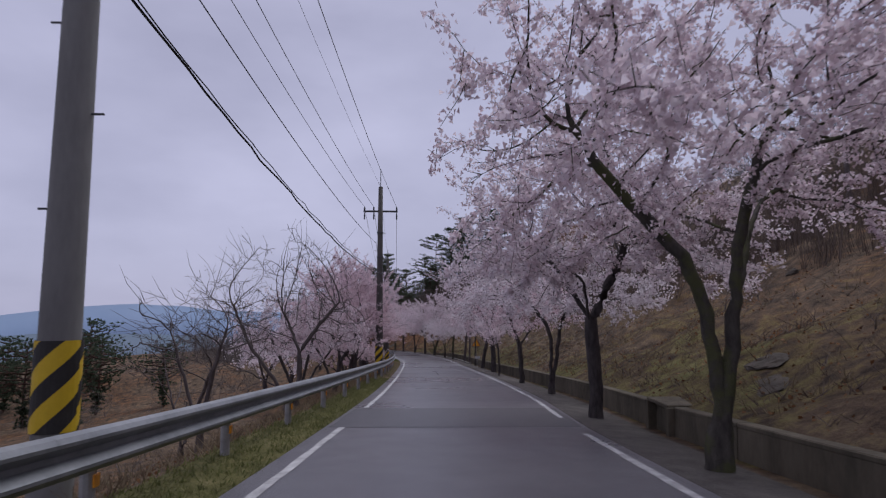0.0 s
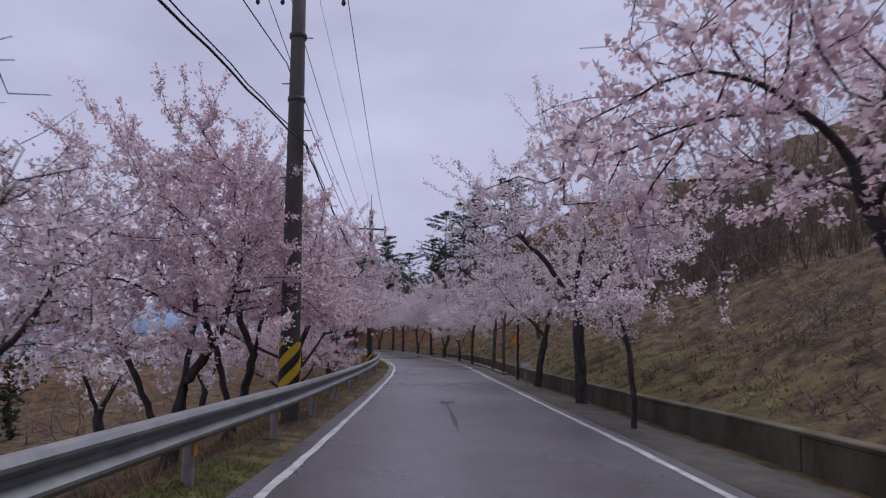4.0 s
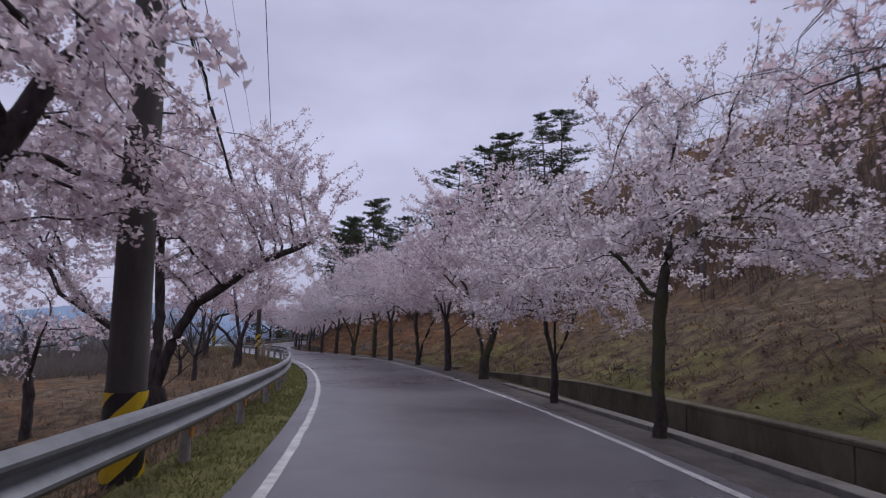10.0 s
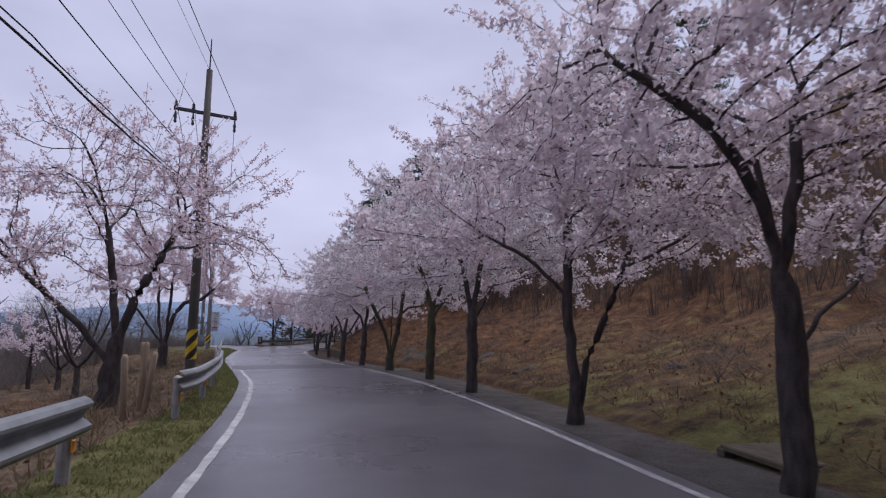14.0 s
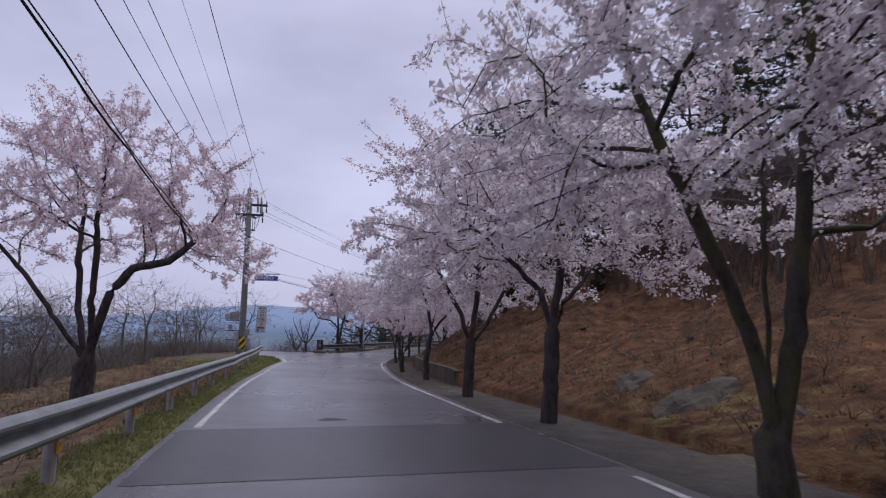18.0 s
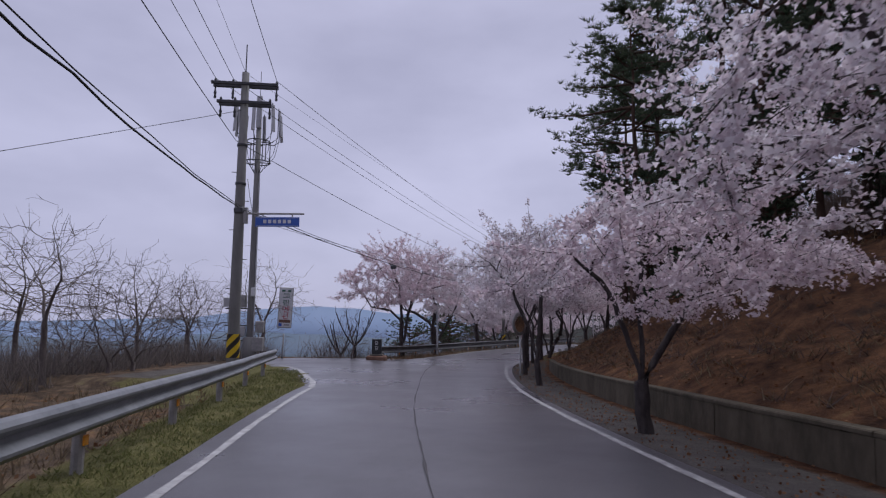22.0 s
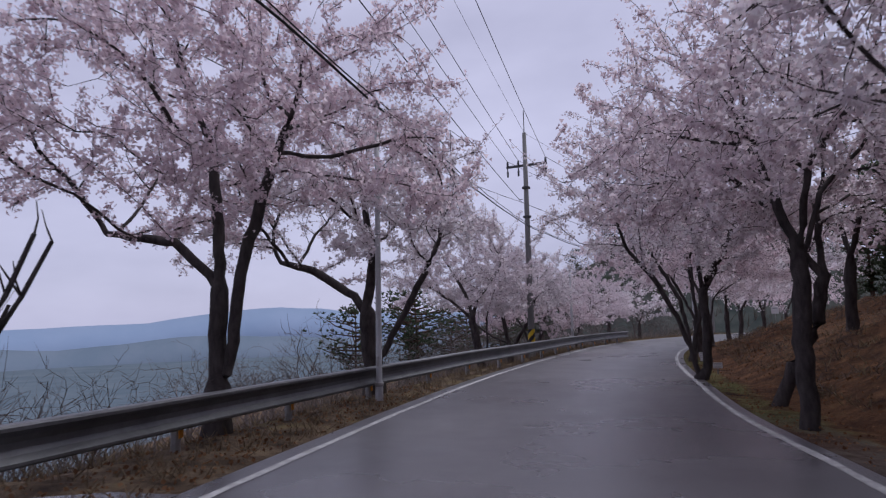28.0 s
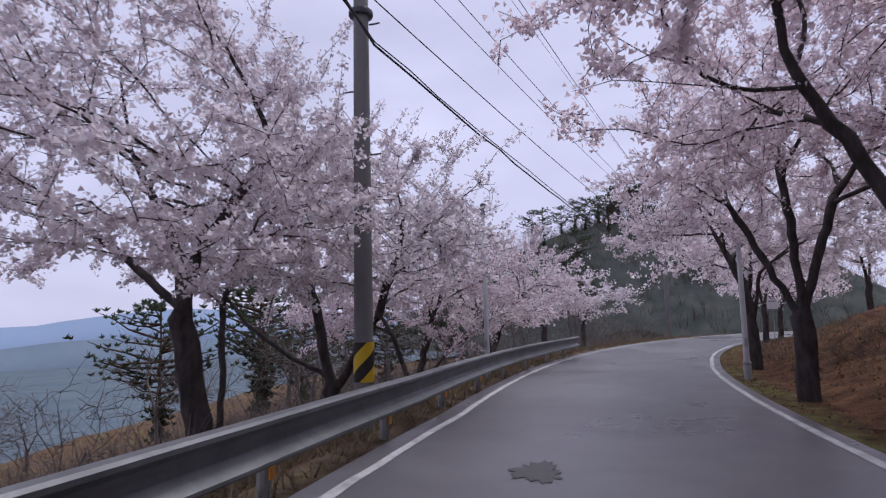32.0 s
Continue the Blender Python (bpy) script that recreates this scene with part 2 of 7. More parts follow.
M_REDRIM = simple("dark_red_sign_rim", (0.18, 0.03, 0.02), (0.3, 0.06, 0.035), 6, 0.5, 0, 0.1, 0.002)
M_YELS = simple("faded_yellow_symbol", (0.6, 0.42, 0.05), (0.7, 0.5, 0.08), 6, 0.5, 0, 0.1, 0.002)
M_GREYB = simple("grey_print", (0.2, 0.2, 0.21), (0.3, 0.3, 0.31), 6, 0.6, 0, 0.1, 0.002)
M_STAKE = simple("pale_weathered_timber", (0.2, 0.15, 0.10), (0.36, 0.28, 0.2), 5, 0.85, 0, 0.5, 0.006, 0.2, (4, 4, 0.5))
M_MIRROR, *_, _b = mat("convex_mirror_glass", 0.03, 1.0, 0.5)
_b.inputs["Base Color"].default_value = (0.85, 0.87, 0.88, 1)
M_BARK = make_bark("dark_cherry_bark", (0.030, 0.025, 0.025), (0.098, 0.083, 0.079))
M_BARKM = make_bark("mossy_cherry_bark", (0.030, 0.026, 0.023), (0.10, 0.088, 0.074), 0.16)
M_BARKG = make_bark("grey_twig_bark", (0.06, 0.048, 0.045), (0.15, 0.125, 0.117))
M_BARKT = make_bark("pale_thicket_bark", (0.09, 0.075, 0.07), (0.19, 0.16, 0.15))
M_BARKP = make_bark("pine_bark", (0.04, 0.026, 0.02), (0.12, 0.075, 0.055))
M_PETAL = make_blossom("pale_pink_petals", (0.58, 0.475, 0.505), (0.715, 0.635, 0.665), (0.815, 0.765, 0.79), 0.62)
M_PETALR = make_blossom("deeper_pink_petals", (0.565, 0.42, 0.455), (0.70, 0.585, 0.62), (0.805, 0.725, 0.755), 0.62)
# Needle greens are lightened throughout to stand in for haze on distant pines.
M_NEEDLE = make_blossom("dark_pine_needles_haze_lifted", (0.036, 0.05, 0.032), (0.062, 0.085, 0.052), (0.10, 0.13, 0.078))
M_GRASS = make_blossom("verge_grass_blades", (0.085, 0.095, 0.034), (0.135, 0.142, 0.05), (0.215, 0.20, 0.09))
M_STRAW = make_blossom("dry_straw_grass", (0.075, 0.052, 0.034), (0.145, 0.105, 0.066), (0.24, 0.185, 0.12))
M_LEAF = make_blossom("fallen_brown_leaves", (0.07, 0.032, 0.018), (0.17, 0.085, 0.042), (0.28, 0.16, 0.085))
M_BRUSH = make_blossom("grey_brown_brushwood", (0.05, 0.035, 0.03), (0.095, 0.072, 0.062), (0.15, 0.12, 0.105))
M_THICKET = make_blossom("pale_grey_brown_twigs", (0.085, 0.07, 0.065), (0.15, 0.125, 0.115), (0.22, 0.19, 0.17))
M_HEDGE = make_blossom("dark_shrub_leaves", (0.02, 0.028, 0.014), (0.04, 0.05, 0.025), (0.07, 0.08, 0.04))


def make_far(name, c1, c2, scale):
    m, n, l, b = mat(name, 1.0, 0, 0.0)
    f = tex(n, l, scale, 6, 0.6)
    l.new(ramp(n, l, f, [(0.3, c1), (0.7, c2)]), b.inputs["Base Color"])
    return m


# Ridge colours carry the distance haze: pale blue painted in, no air between.
M_FAR = make_far("haze_tinted_blue_hills", (0.20, 0.265, 0.37), (0.235, 0.295, 0.40), 0.004)
M_FAR2 = make_far("nearer_haze_tinted_hills", (0.125, 0.165, 0.21), (0.165, 0.20, 0.245), 0.01)
# Greyed wood green; the haze over this hill is mixed into the base colour.
M_FARWOOD = make_far("haze_tinted_wooded_hillside", (0.042, 0.052, 0.048), (0.095, 0.10, 0.088), 0.35)
# Blue-grey ground tone imitates valley haze, kept close to the hill tint.
M_VALLEY = make_far("haze_tinted_valley_floor", (0.085, 0.112, 0.135), (0.125, 0.15, 0.17), 0.02)

# ---- the road's line: centre of the way, every few metres ----
CL_S = [-16, -8, 0, 8, 16, 24, 32, 40, 48, 56, 64, 72, 80, 88, 96, 104, 112, 120, 128, 136, 142, 148, 154, 160, 168, 178, 190, 205, 222]
CL = [(0.14, -16.0, 1.11), (0.07, -8.0, 0.55), (0.0, 0.0, 0.0), (-0.07, 8.0, -0.55), (-0.18, 16.0, -1.05), (-0.5, 23.99, -1.56),
      (-0.88, 31.98, -2.08), (-1.31, 39.97, -2.56), (-2.0, 47.94, -2.99), (-2.96, 55.88, -3.35), (-4.42, 63.75, -3.71), (-6.46, 71.48, -4.02),
      (-9.17, 79.0, -4.32), (-12.38, 86.33, -4.68), (-15.71, 93.6, -5.07), (-18.9, 100.94, -5.44), (-21.56, 108.48, -5.72), (-23.62, 116.21, -5.97),
      (-24.84, 124.11, -6.24), (-25.2, 132.1, -6.55), (-24.88, 138.09, -6.62), (-24.24, 144.05, -6.72), (-23.11, 149.94, -6.84), (-21.48, 155.72, -6.96),
      (-18.58, 163.16, -7.12), (-13.81, 171.95, -7.32), (-6.55, 181.48, -7.56), (4.59, 191.48, -7.86), (19.41, 199.73, -8.2)]


def centre(s):
    """Centre line at s metres along the way: a smooth cubic through the points."""
    i = min(max(int(np.searchsorted(CL_S, s)) - 1, 0), len(CL) - 2)
    a, b = np.array(CL[i]), np.array(CL[i + 1])
    h = CL_S[i + 1] - CL_S[i]

    def slope(k):
        lo, hi = max(k - 1, 0), min(k + 1, len(CL) - 1)
        return (np.array(CL[hi]) - np.array(CL[lo])) / (CL_S[hi] - CL_S[lo])

    u = (s - CL_S[i]) / h
    if u < 0:
        return a + slope(0) * u * h, slope(0)
    if u > 1:
        return b + slope(len(CL) - 1) * (u - 1) * h, slope(len(CL) - 1)
    m0, m1 = slope(i) * h, slope(i + 1) * h
    p = (2 * u**3 - 3 * u**2 + 1) * a + (u**3 - 2 * u**2 + u) * m0 + (3 * u**2 - 2 * u**3) * b + (u**3 - u**2) * m1
    d = ((6 * u**2 - 6 * u) * a + (3 * u**2 - 4 * u + 1) * m0 + (6 * u - 6 * u**2) * b + (3 * u**2 - 2 * u) * m1) / h
    return p, d


_cache = {}


def frame_at(s):
    k = round(s, 2)
    if k not in _cache:
        p, d = centre(k)
        t = d[:2] / np.hypot(*d[:2])
        _cache[k] = (p, np.array([t[1], -t[0]]), math.degrees(math.atan2(-t[0], t[1])))
    return _cache[k]


def at(s, off, dz=0.0):
    """World place s metres along the road, off metres to its right, dz above the road."""
    p, n, _ = frame_at(s)
    return Vector((p[0] + n[0] * off, p[1] + n[1] * off, p[2] + dz))


def yaw(s):
    return frame_at(s)[2]


def curve_of(pairs):
    xs, ys = zip(*pairs)
    return lambda s: float(np.interp(s, xs, ys))


left_line = curve_of([(-16, -1.7), (5, -1.68), (14, -1.58), (27, -1.43), (39, -1.38), (52, -1.02), (62, -1.15), (72, -1.2), (83, -1.17), (98, -1.66), (108, -1.9), (115, -2.35), (122, -2.6), (130, -2.75), (136, -2.5), (142, -2.1), (146, -1.82), (151, -1.6), (160, -1.8), (222, -2.0)])
right_line = curve_of([(-16, 2.4), (10, 2.3), (15, 2.5), (27, 2.7), (42, 2.7), (52, 3.0), (72, 3.02), (82, 3.25), (92, 3.2), (98, 3.14), (107, 2.95), (115, 2.67), (128, 2.6), (134, 2.8), (144, 2.7), (150, 2.6), (160, 2.4), (222, 2.2)])
rail_off = curve_of([(-16, -2.75), (8, -2.6), (15, -2.45), (22, -2.3), (28, -2.12), (40, -2.08), (50, -1.95), (62, -2.05), (74, -2.2), (76, -1.95), (90, -2.15), (105, -2.6), (111, -3.2), (114.5, -3.7), (118, -4.4), (121, -5.1), (129.5, -4.5), (131.5, -4.2), (135, -3.95), (137.5, -3.6), (140, -3.1), (143, -2.7), (145, -2.4), (147, -2.2), (150, -2.02), (160, -2.1), (170, -2.3), (222, -2.5)])
wall_h = curve_of([(-16, 0.3), (40, 0.27), (50, 0.27), (60, 0.3), (64, 0.2), (68, 0.04), (80, 0.04), (101, 0.04), (105, 0.36), (112, 0.36), (118, 0.3), (128, 0.24), (134, 0.05), (137, 0.03), (222, 0.03)])
ditch = curve_of([(-16, 0.14), (40, 0.14), (50, 0.12), (58, 0.1), (63, 0.02), (74, 0.02), (80, 0.1), (100, 0.14), (106, 0.1), (114, 0.1), (131, 0.14), (137, 0.0), (222, 0.0)])
toe = curve_of([(-16, 1.75), (74, 1.6), (82, 2.2), (100, 2.2), (105, 1.9), (114, 1.85), (131, 1.7), (138, 1.1), (222, 1.0)])
left_k = curve_of([(-16, 0.42), (58, 0.38), (68, 0.16), (100, 0.14), (112, 0.06), (131, 0.08), (135, 0.42), (152, 0.42), (161, 0.34), (172, 0.26), (222, 0.12)])
left_k2 = curve_of([(-16, 0.12), (58, 0.1), (68, 0.02), (108, 0.03), (116, 0.05), (131, 0.065), (137, 0.26), (150, 0.26), (161, 0.22), (174, 0.17), (190, 0.1), (222, 0.06)])
right_k = curve_of([(-16, 0.5), (40, 0.42), (60, 0.36), (80, 0.26), (104, 0.34), (114, 0.5), (132, 0.5), (140, 0.38), (165, 0.3), (222, 0.2)])
hill_k = curve_of([(-16, 0.62), (60, 0.6), (104, 0.6), (132, 0.55), (145, 0.4), (165, 0.3), (222, 0.2)])


mouth_line = curve_of([(116.0, -2.4), (117.5, -2.75), (118.6, -3.2), (120, -3.75), (121.5, -4.4), (123, -5.3), (124.2, -6.3)])


def rough_bits(x, y, z=0.0):
    return noise.fractal(Vector((x * 0.35, y * 0.35, z)), 1.0, 2.0, 4)


def gz(s, off):
    """Height of the ground over the road's own height at that s."""
    lo, hi = left_line(s) - 0.35, right_line(s) + 0.2
    p = at(s, off)
    nz = rough_bits(p.x, p.y)
    if lo <= off <= hi:
        return -0.05
    if off < lo:
        mouth = 117.5 < s < 131.5
        edge = rail_off(s) - 0.25
        if mouth:
            edge = -9.5
        if 116.0 < s < 124.2 and edge <= off < mouth_line(s) - 0.14:
            return 0.02 + 0.015 * nz
        if off >= edge:
            return -0.03 + (0.0 if mouth else 0.05 * min(1, (lo - off) / 0.5) + 0.015 * nz)
        d = edge - off
        z = -left_k(s) * min(d, 6.0) - left_k2(s) * max(0.0, min(d - 6.0, 45.0))
        if d > 51:
            z -= 0.5 * (d - 51)
        return z + 0.02 + nz * min(0.35, 0.08 * d)
    t = right_line(s) + toe(s)
    if off < t - 0.45:
        u = (off - hi) / max(0.1, t - 0.45 - hi)
        return -0.02 - 0.35 * ditch(s) * u + 0.01 * nz
    if off < t:
        return -ditch(s)
    d = off - t
    z = wall_h(s) + right_k(s) * min(d, 7.0) + hill_k(s) * max(0.0, min(d - 7.0, 35.0))
    if d > 42:
        z -= 0.06 * (d - 42)
    clod = noise.noise(Vector((p.x * 0.9, p.y * 0.9, 3.0)))
    return z + nz * min(0.55, 0.16 * d) + clod * min(0.16, 0.12 * d) - 0.03


def stand(s, off, sink=0.05):
    return at(s, off, gz(s, off) - sink)


# ---- building helpers ----
def mesh_of(name, verts, faces, material, smooth=False):
    me = bpy.data.meshes.new(name)
    me.from_pydata([tuple(v) for v in verts], [], faces)
    me.materials.append(material)
    if smooth:
        me.shade_smooth()
    me.update()
    return me


def part(name, bm, material, parent=None, label="", smooth=False):
    """One bmesh as one mesh object, under its thing or part."""
    me = bpy.data.meshes.new(name)
    bm.to_mesh(me)
    bm.free()
    me.materials.append(material)
    if smooth:
        me.shade_smooth()
    ob = new(name, me)
    if parent is not None:
        ob.parent = parent
    return tagged(ob, label)


def put(name, me, parent=None, label=""):
    ob = new(name, me)
    if parent is not None:
        ob.parent = parent
    return tagged(ob, label)


def thing(name, m, label, category, group="", kind=""):
    ob = new(name)
    ob.empty_display_size = 0.2
    ob.matrix_world = m
    return tagged(ob, label, category, group, kind)


def box(sx, sy, sz, at_=(0, 0, 0), bevel=0.008, bm=None):
    bm = bm or bmesh.new()
    made = bmesh.ops.create_cube(bm, size=1.0, matrix=Matrix.Translation(at_) @ Matrix.Diagonal((sx, sy, sz, 1)))
    if bevel:
        es = list({e for v in made["verts"] for e in v.link_edges})
        bmesh.ops.bevel(bm, geom=es, offset=bevel, segments=1, affect="EDGES")
    return bm


def tube_data(points, radii, sides):
    """Rings along a line of points, as vertices and quads."""
    pts = np.asarray(points, float)
    n = len(pts)
    d = np.gradient(pts, axis=0)
    d /= np.linalg.norm(d, axis=1)[:, None] + 1e-9
    ref = np.where(np.abs(d[:, 2:3]) < 0.9, np.array([[0, 0, 1.0]]), np.array([[1.0, 0, 0]]))
    u = np.cross(d, ref)
    u /= np.linalg.norm(u, axis=1)[:, None] + 1e-9
    v = np.cross(d, u)
    a = np.arange(sides) / sides * 2 * np.pi
    ring = u[:, None] * np.cos(a)[None, :, None] + v[:, None] * np.sin(a)[None, :, None]
    verts = (pts[:, None] + ring * np.asarray(radii)[:, None, None]).reshape(-1, 3)
    i, j = np.meshgrid(np.arange(n - 1), np.arange(sides), indexing="ij")
    k = (j + 1) % sides
    faces = np.stack([i * sides + j, i * sides + k, (i + 1) * sides + k, (i + 1) * sides + j], -1).reshape(-1, 4)
    return verts, faces


class Soup:
    """Gathers quads of many small pieces and turns them into one mesh."""

    def __init__(self):
        self.v, self.f, self.n = [], [], 0

    def add(self, verts, faces):
        self.v.append(np.asarray(verts, float))
        self.f.append(np.asarray(faces) + self.n)
        self.n += len(verts)

    def tube(self, points, radii, sides=5):
        self.add(*tube_data(points, radii, sides))

    def mesh(self, name, material, smooth=True):
        v, f = np.concatenate(self.v), np.concatenate(self.f)
        me = bpy.data.meshes.new(name)
        me.vertices.add(len(v))
        me.vertices.foreach_set("co", v.astype(np.float32).ravel())
        me.loops.add(f.size)
        me.loops.foreach_set("vertex_index", f.astype(np.int32).ravel())
        me.polygons.add(len(f))
        me.polygons.foreach_set("loop_start", np.arange(len(f), dtype=np.int32) * f.shape[1])
        me.materials.append(material)
        if smooth:
            me.polygons.foreach_set("use_smooth", np.ones(len(f), dtype=bool))
        me.update(calc_edges=True)
        return me


def petals(rng, points, size, spread, each):
    """Small three-cornered petals strewn round points: vertices and triangles."""
    p = np.repeat(np.asarray(points, float), each, axis=0)
    n = len(p)
    p = p + rng.normal(size=(n, 3)) * spread
    u = rng.normal(size=(n, 3))
    u /= np.linalg.norm(u, axis=1)[:, None]
    w = np.cross(u, rng.normal(size=(n, 3)))
    w /= np.linalg.norm(w, axis=1)[:, None] + 1e-9
    sz = size * rng.uniform(0.6, 1.3, size=(n, 1))
    c = [p - u * sz, p + (u * 0.55 - w * 0.85) * sz, p + (u * 0.55 + w * 0.85) * sz]
    return np.stack(c, 1).reshape(-1, 3), np.arange(3 * n).reshape(-1, 3)


def flakes(rng, points, size, spread, each, droop=0.0):
    """Small bent four-cornered petals or leaves strewn round points: vertices and quads."""
    p = np.repeat(np.asarray(points, float), each, axis=0)
    n = len(p)
    p = p + rng.normal(size=(n, 3)) * spread
    u = rng.normal(size=(n, 3))
    u[:, 2] -= droop * np.abs(u[:, 2])
    u /= np.linalg.norm(u, axis=1)[:, None]
    w = np.cross(u, rng.normal(size=(n, 3)))
    w /= np.linalg.norm(w, axis=1)[:, None] + 1e-9
    nn = np.cross(u, w)
    sz = size * rng.uniform(0.6, 1.3, size=(n, 1))
    c = [p - u * sz + nn * sz * 0.35, p - w * sz * 0.8, p + u * sz + nn * sz * 0.35, p + w * sz * 0.8]
    return np.stack(c, 1).reshape(-1, 3), np.arange(4 * n).reshape(-1, 4)

# ---- ground: one sheet along the road, with its verges, ditch, slopes and field ----
def build_ground():
    ss = list(np.arange(-16, 223, 1.0))
    rows = []
    for s in ss:
        l, r, t = left_line(s), right_line(s), right_line(s) + toe(s)
        e = (-9.5 if 117.5 < s < 131.5 else rail_off(s) - 0.25)
        mid = [l - 0.36, l - 0.34, r + 0.19, r + 0.21, t - 0.46, t - 0.44, t - 0.02, t + 0.02]
        left = [e - d for d in (75, 62, 51, 42, 34, 27, 21, 16, 12, 9, 6.5, 5, 3.8, 2.8, 2, 1.3, 0.7, 0.3, 0.0)]
        fill = [e + (l - 0.36 - e) * k for k in (0.2, 0.4, 0.6, 0.8)]
        right = [t + d for d in (0.3, 0.7, 1.2, 1.8, 2.5, 3.3, 4.2, 5.2, 6.3, 7.5, 9, 11, 13.5, 17, 21, 26, 32, 37, 42)] + [t + 42 + d * float(np.interp(s, [100, 145], [1, 0.15])) for d in (30, 100)]
        rows.append(left + fill + mid + right)
    n = len(rows[0])
    verts, green, leaf, paved = [], [], [], []
    for s, row in zip(ss, rows):
        l, r, t = left_line(s), right_line(s), right_line(s) + toe(s)
        mouth = 117.5 < s < 131.5
        for off in row:
            verts.append(at(s, off, gz(s, off)))
            g = p = 0.0
            f = float(np.interp(s, [-16, 25, 40, 55, 75, 120, 222], [0.5, 0.42, 0.22, 0.22, 0.55, 0.95, 1.0]))
            if off < l - 0.3:
                near = rail_off(s) - 0.4 <= off
                g = float(np.interp(s, [-16, 24, 28, 50, 54, 112, 118, 222], [0.9, 0.9, 0.25, 0.25, 0.85, 0.9, 0.3, 0.3])) if near else float(np.interp(s, [-16, 60, 130, 150], [0.2, 0.1, 0.25, 0.35]))
                f = 0.25 if near else float(np.interp(s, [-16, 60, 125, 135], [0.35, 0.4, 0.4, 0.6]))
                if 112 < s < 124.2 and off < mouth_line(s) - 0.1 and off > -7:
                    g, f = 0.85, 0.2
                elif mouth and off > -9:
                    p = 1.0
            elif off < t - 0.2 and off > r:
                p = float(np.interp(s, [-16, 70, 84, 112, 130, 140], [0.95, 0.95, 0.85, 0.85, 0.8, 0.1]))
                g = float(np.interp(s, [-16, 130, 140], [0.1, 0.1, 0.55]))
            else:
                g = float(np.interp(off - t, [0, 3, 8, 14], [0.5, 0.38, 0.24, 0.1])) * float(np.interp(s, [-16, 70, 100, 115], [1, 1, 0.5, 0.1]))
            green.append(g)
            leaf.append(f)
            paved.append(p)
    faces = []
    for i in range(len(ss) - 1):
        for j in range(n - 1):
            a = i * n + j
            faces.append((a, a + 1, a + n + 1, a + n))
    me = mesh_of("ground", verts, faces, M_GROUND, True)
    for nm, vals in (("green", green), ("leaf", leaf), ("paved", paved)):
        me.attributes.new(nm, "FLOAT", "POINT").data.foreach_set("value", np.array(vals, dtype=np.float32))
    tagged(new("ground", me), "verges, ditch and brown hillside slopes beside the road", "ground", kind="structure")


def strip(name, s0, s1, a, b, dz, material, step=1.0, jag=0.0, seed=1):
    """A flat band along the road between two offsets (numbers or functions of s)."""
    rng = np.random.default_rng(seed)
    fa = a if callable(a) else (lambda s: a)
    fb = b if callable(b) else (lambda s: b)
    ss = np.linspace(s0, s1, max(2, int((s1 - s0) / step) + 1))
    v = []
    for s in ss:
        j = rng.uniform(-jag, jag, 2)
        v += [at(s, fa(s) + j[0], dz), at(s, fb(s) + j[1], dz)]
    f = [(2 * i, 2 * i + 1, 2 * i + 3, 2 * i + 2) for i in range(len(ss) - 1)]
    return mesh_of(name, v, f, material)


build_ground()
road = tagged(new("road", strip("road", -16, 222, lambda s: left_line(s) - 0.3, lambda s: right_line(s) + 0.22, 0.0, M_ROAD)), "damp grey asphalt single-lane mountain road", "road", kind="structure")


def build_side_road():
    """Apron of the side road that leaves to the valley."""
    v, f = [], []
    ss = np.linspace(116.5, 131.8, 17)
    offs = np.linspace(0, 1, 9)
    for s in ss:
        inner = left_line(s) - 0.28
        far = float(np.interp(s, [116.5, 118, 120, 123, 126, 129.5, 131.8], [-2.7, -3.2, -4.0, -5.9, -9.0, -9.0, -3.6]))
        for u in offs:
            off = inner + (far - inner) * u
            v.append(at(s, off, 0.002 + 0.004))
    for i in range(len(ss) - 1):
        for j in range(len(offs) - 1):
            a = i * len(offs) + j
            f.append((a, a + len(offs), a + len(offs) + 1, a + 1))
    tagged(new("side_road", mesh_of("side_road", v, f, M_ROAD)), "asphalt mouth of a side road turning off downhill", "road", kind="structure")


build_side_road()


def band(name, s0, s1, centre_off, width, dz, material, label, seed):
    ob = new(name, strip(name, s0, s1, lambda s: centre_off(s) - width / 2, lambda s: centre_off(s) + width / 2, dz, material, 0.5, 0.012, seed))
    return tagged(ob, label, "road line", kind="structure")


W_LINE = 0.105
LL = "worn white edge line painted on the asphalt"
for k, (a, b) in enumerate([(-16, 10.2), (13.4, 88.9), (93.4, 116.0)]):
    band("road_line_left", a, b, left_line, W_LINE, 0.005, M_LINE, LL, 10 + k)
band("road_line_left", 129.6, 222, left_line, W_LINE, 0.005, M_LINE, LL, 14)
for k, (a, b) in enumerate([(-16, 9.4), (11.5, 89.2), (93.2, 222)]):
    band("road_line_right", a, b, right_line, W_LINE, 0.005, M_LINE, LL, 20 + k)
band("road_line_mouth", 116.0, 124.2, mouth_line, 0.17, 0.009, M_LINE, "broken white line curving into the side road", 25)
for s0, s1, seed in ((10.2, 13.3, 3), (89.7, 93.2, 4)):
    tagged(new("asphalt_patch", strip("asphalt_patch", s0, s1, lambda s: left_line(s) - 0.22, lambda s: right_line(s) + 0.15, 0.004, M_PATCH, 0.7, 0.02, seed)), "darker repaired asphalt band across the road", "road patch", kind="structure")


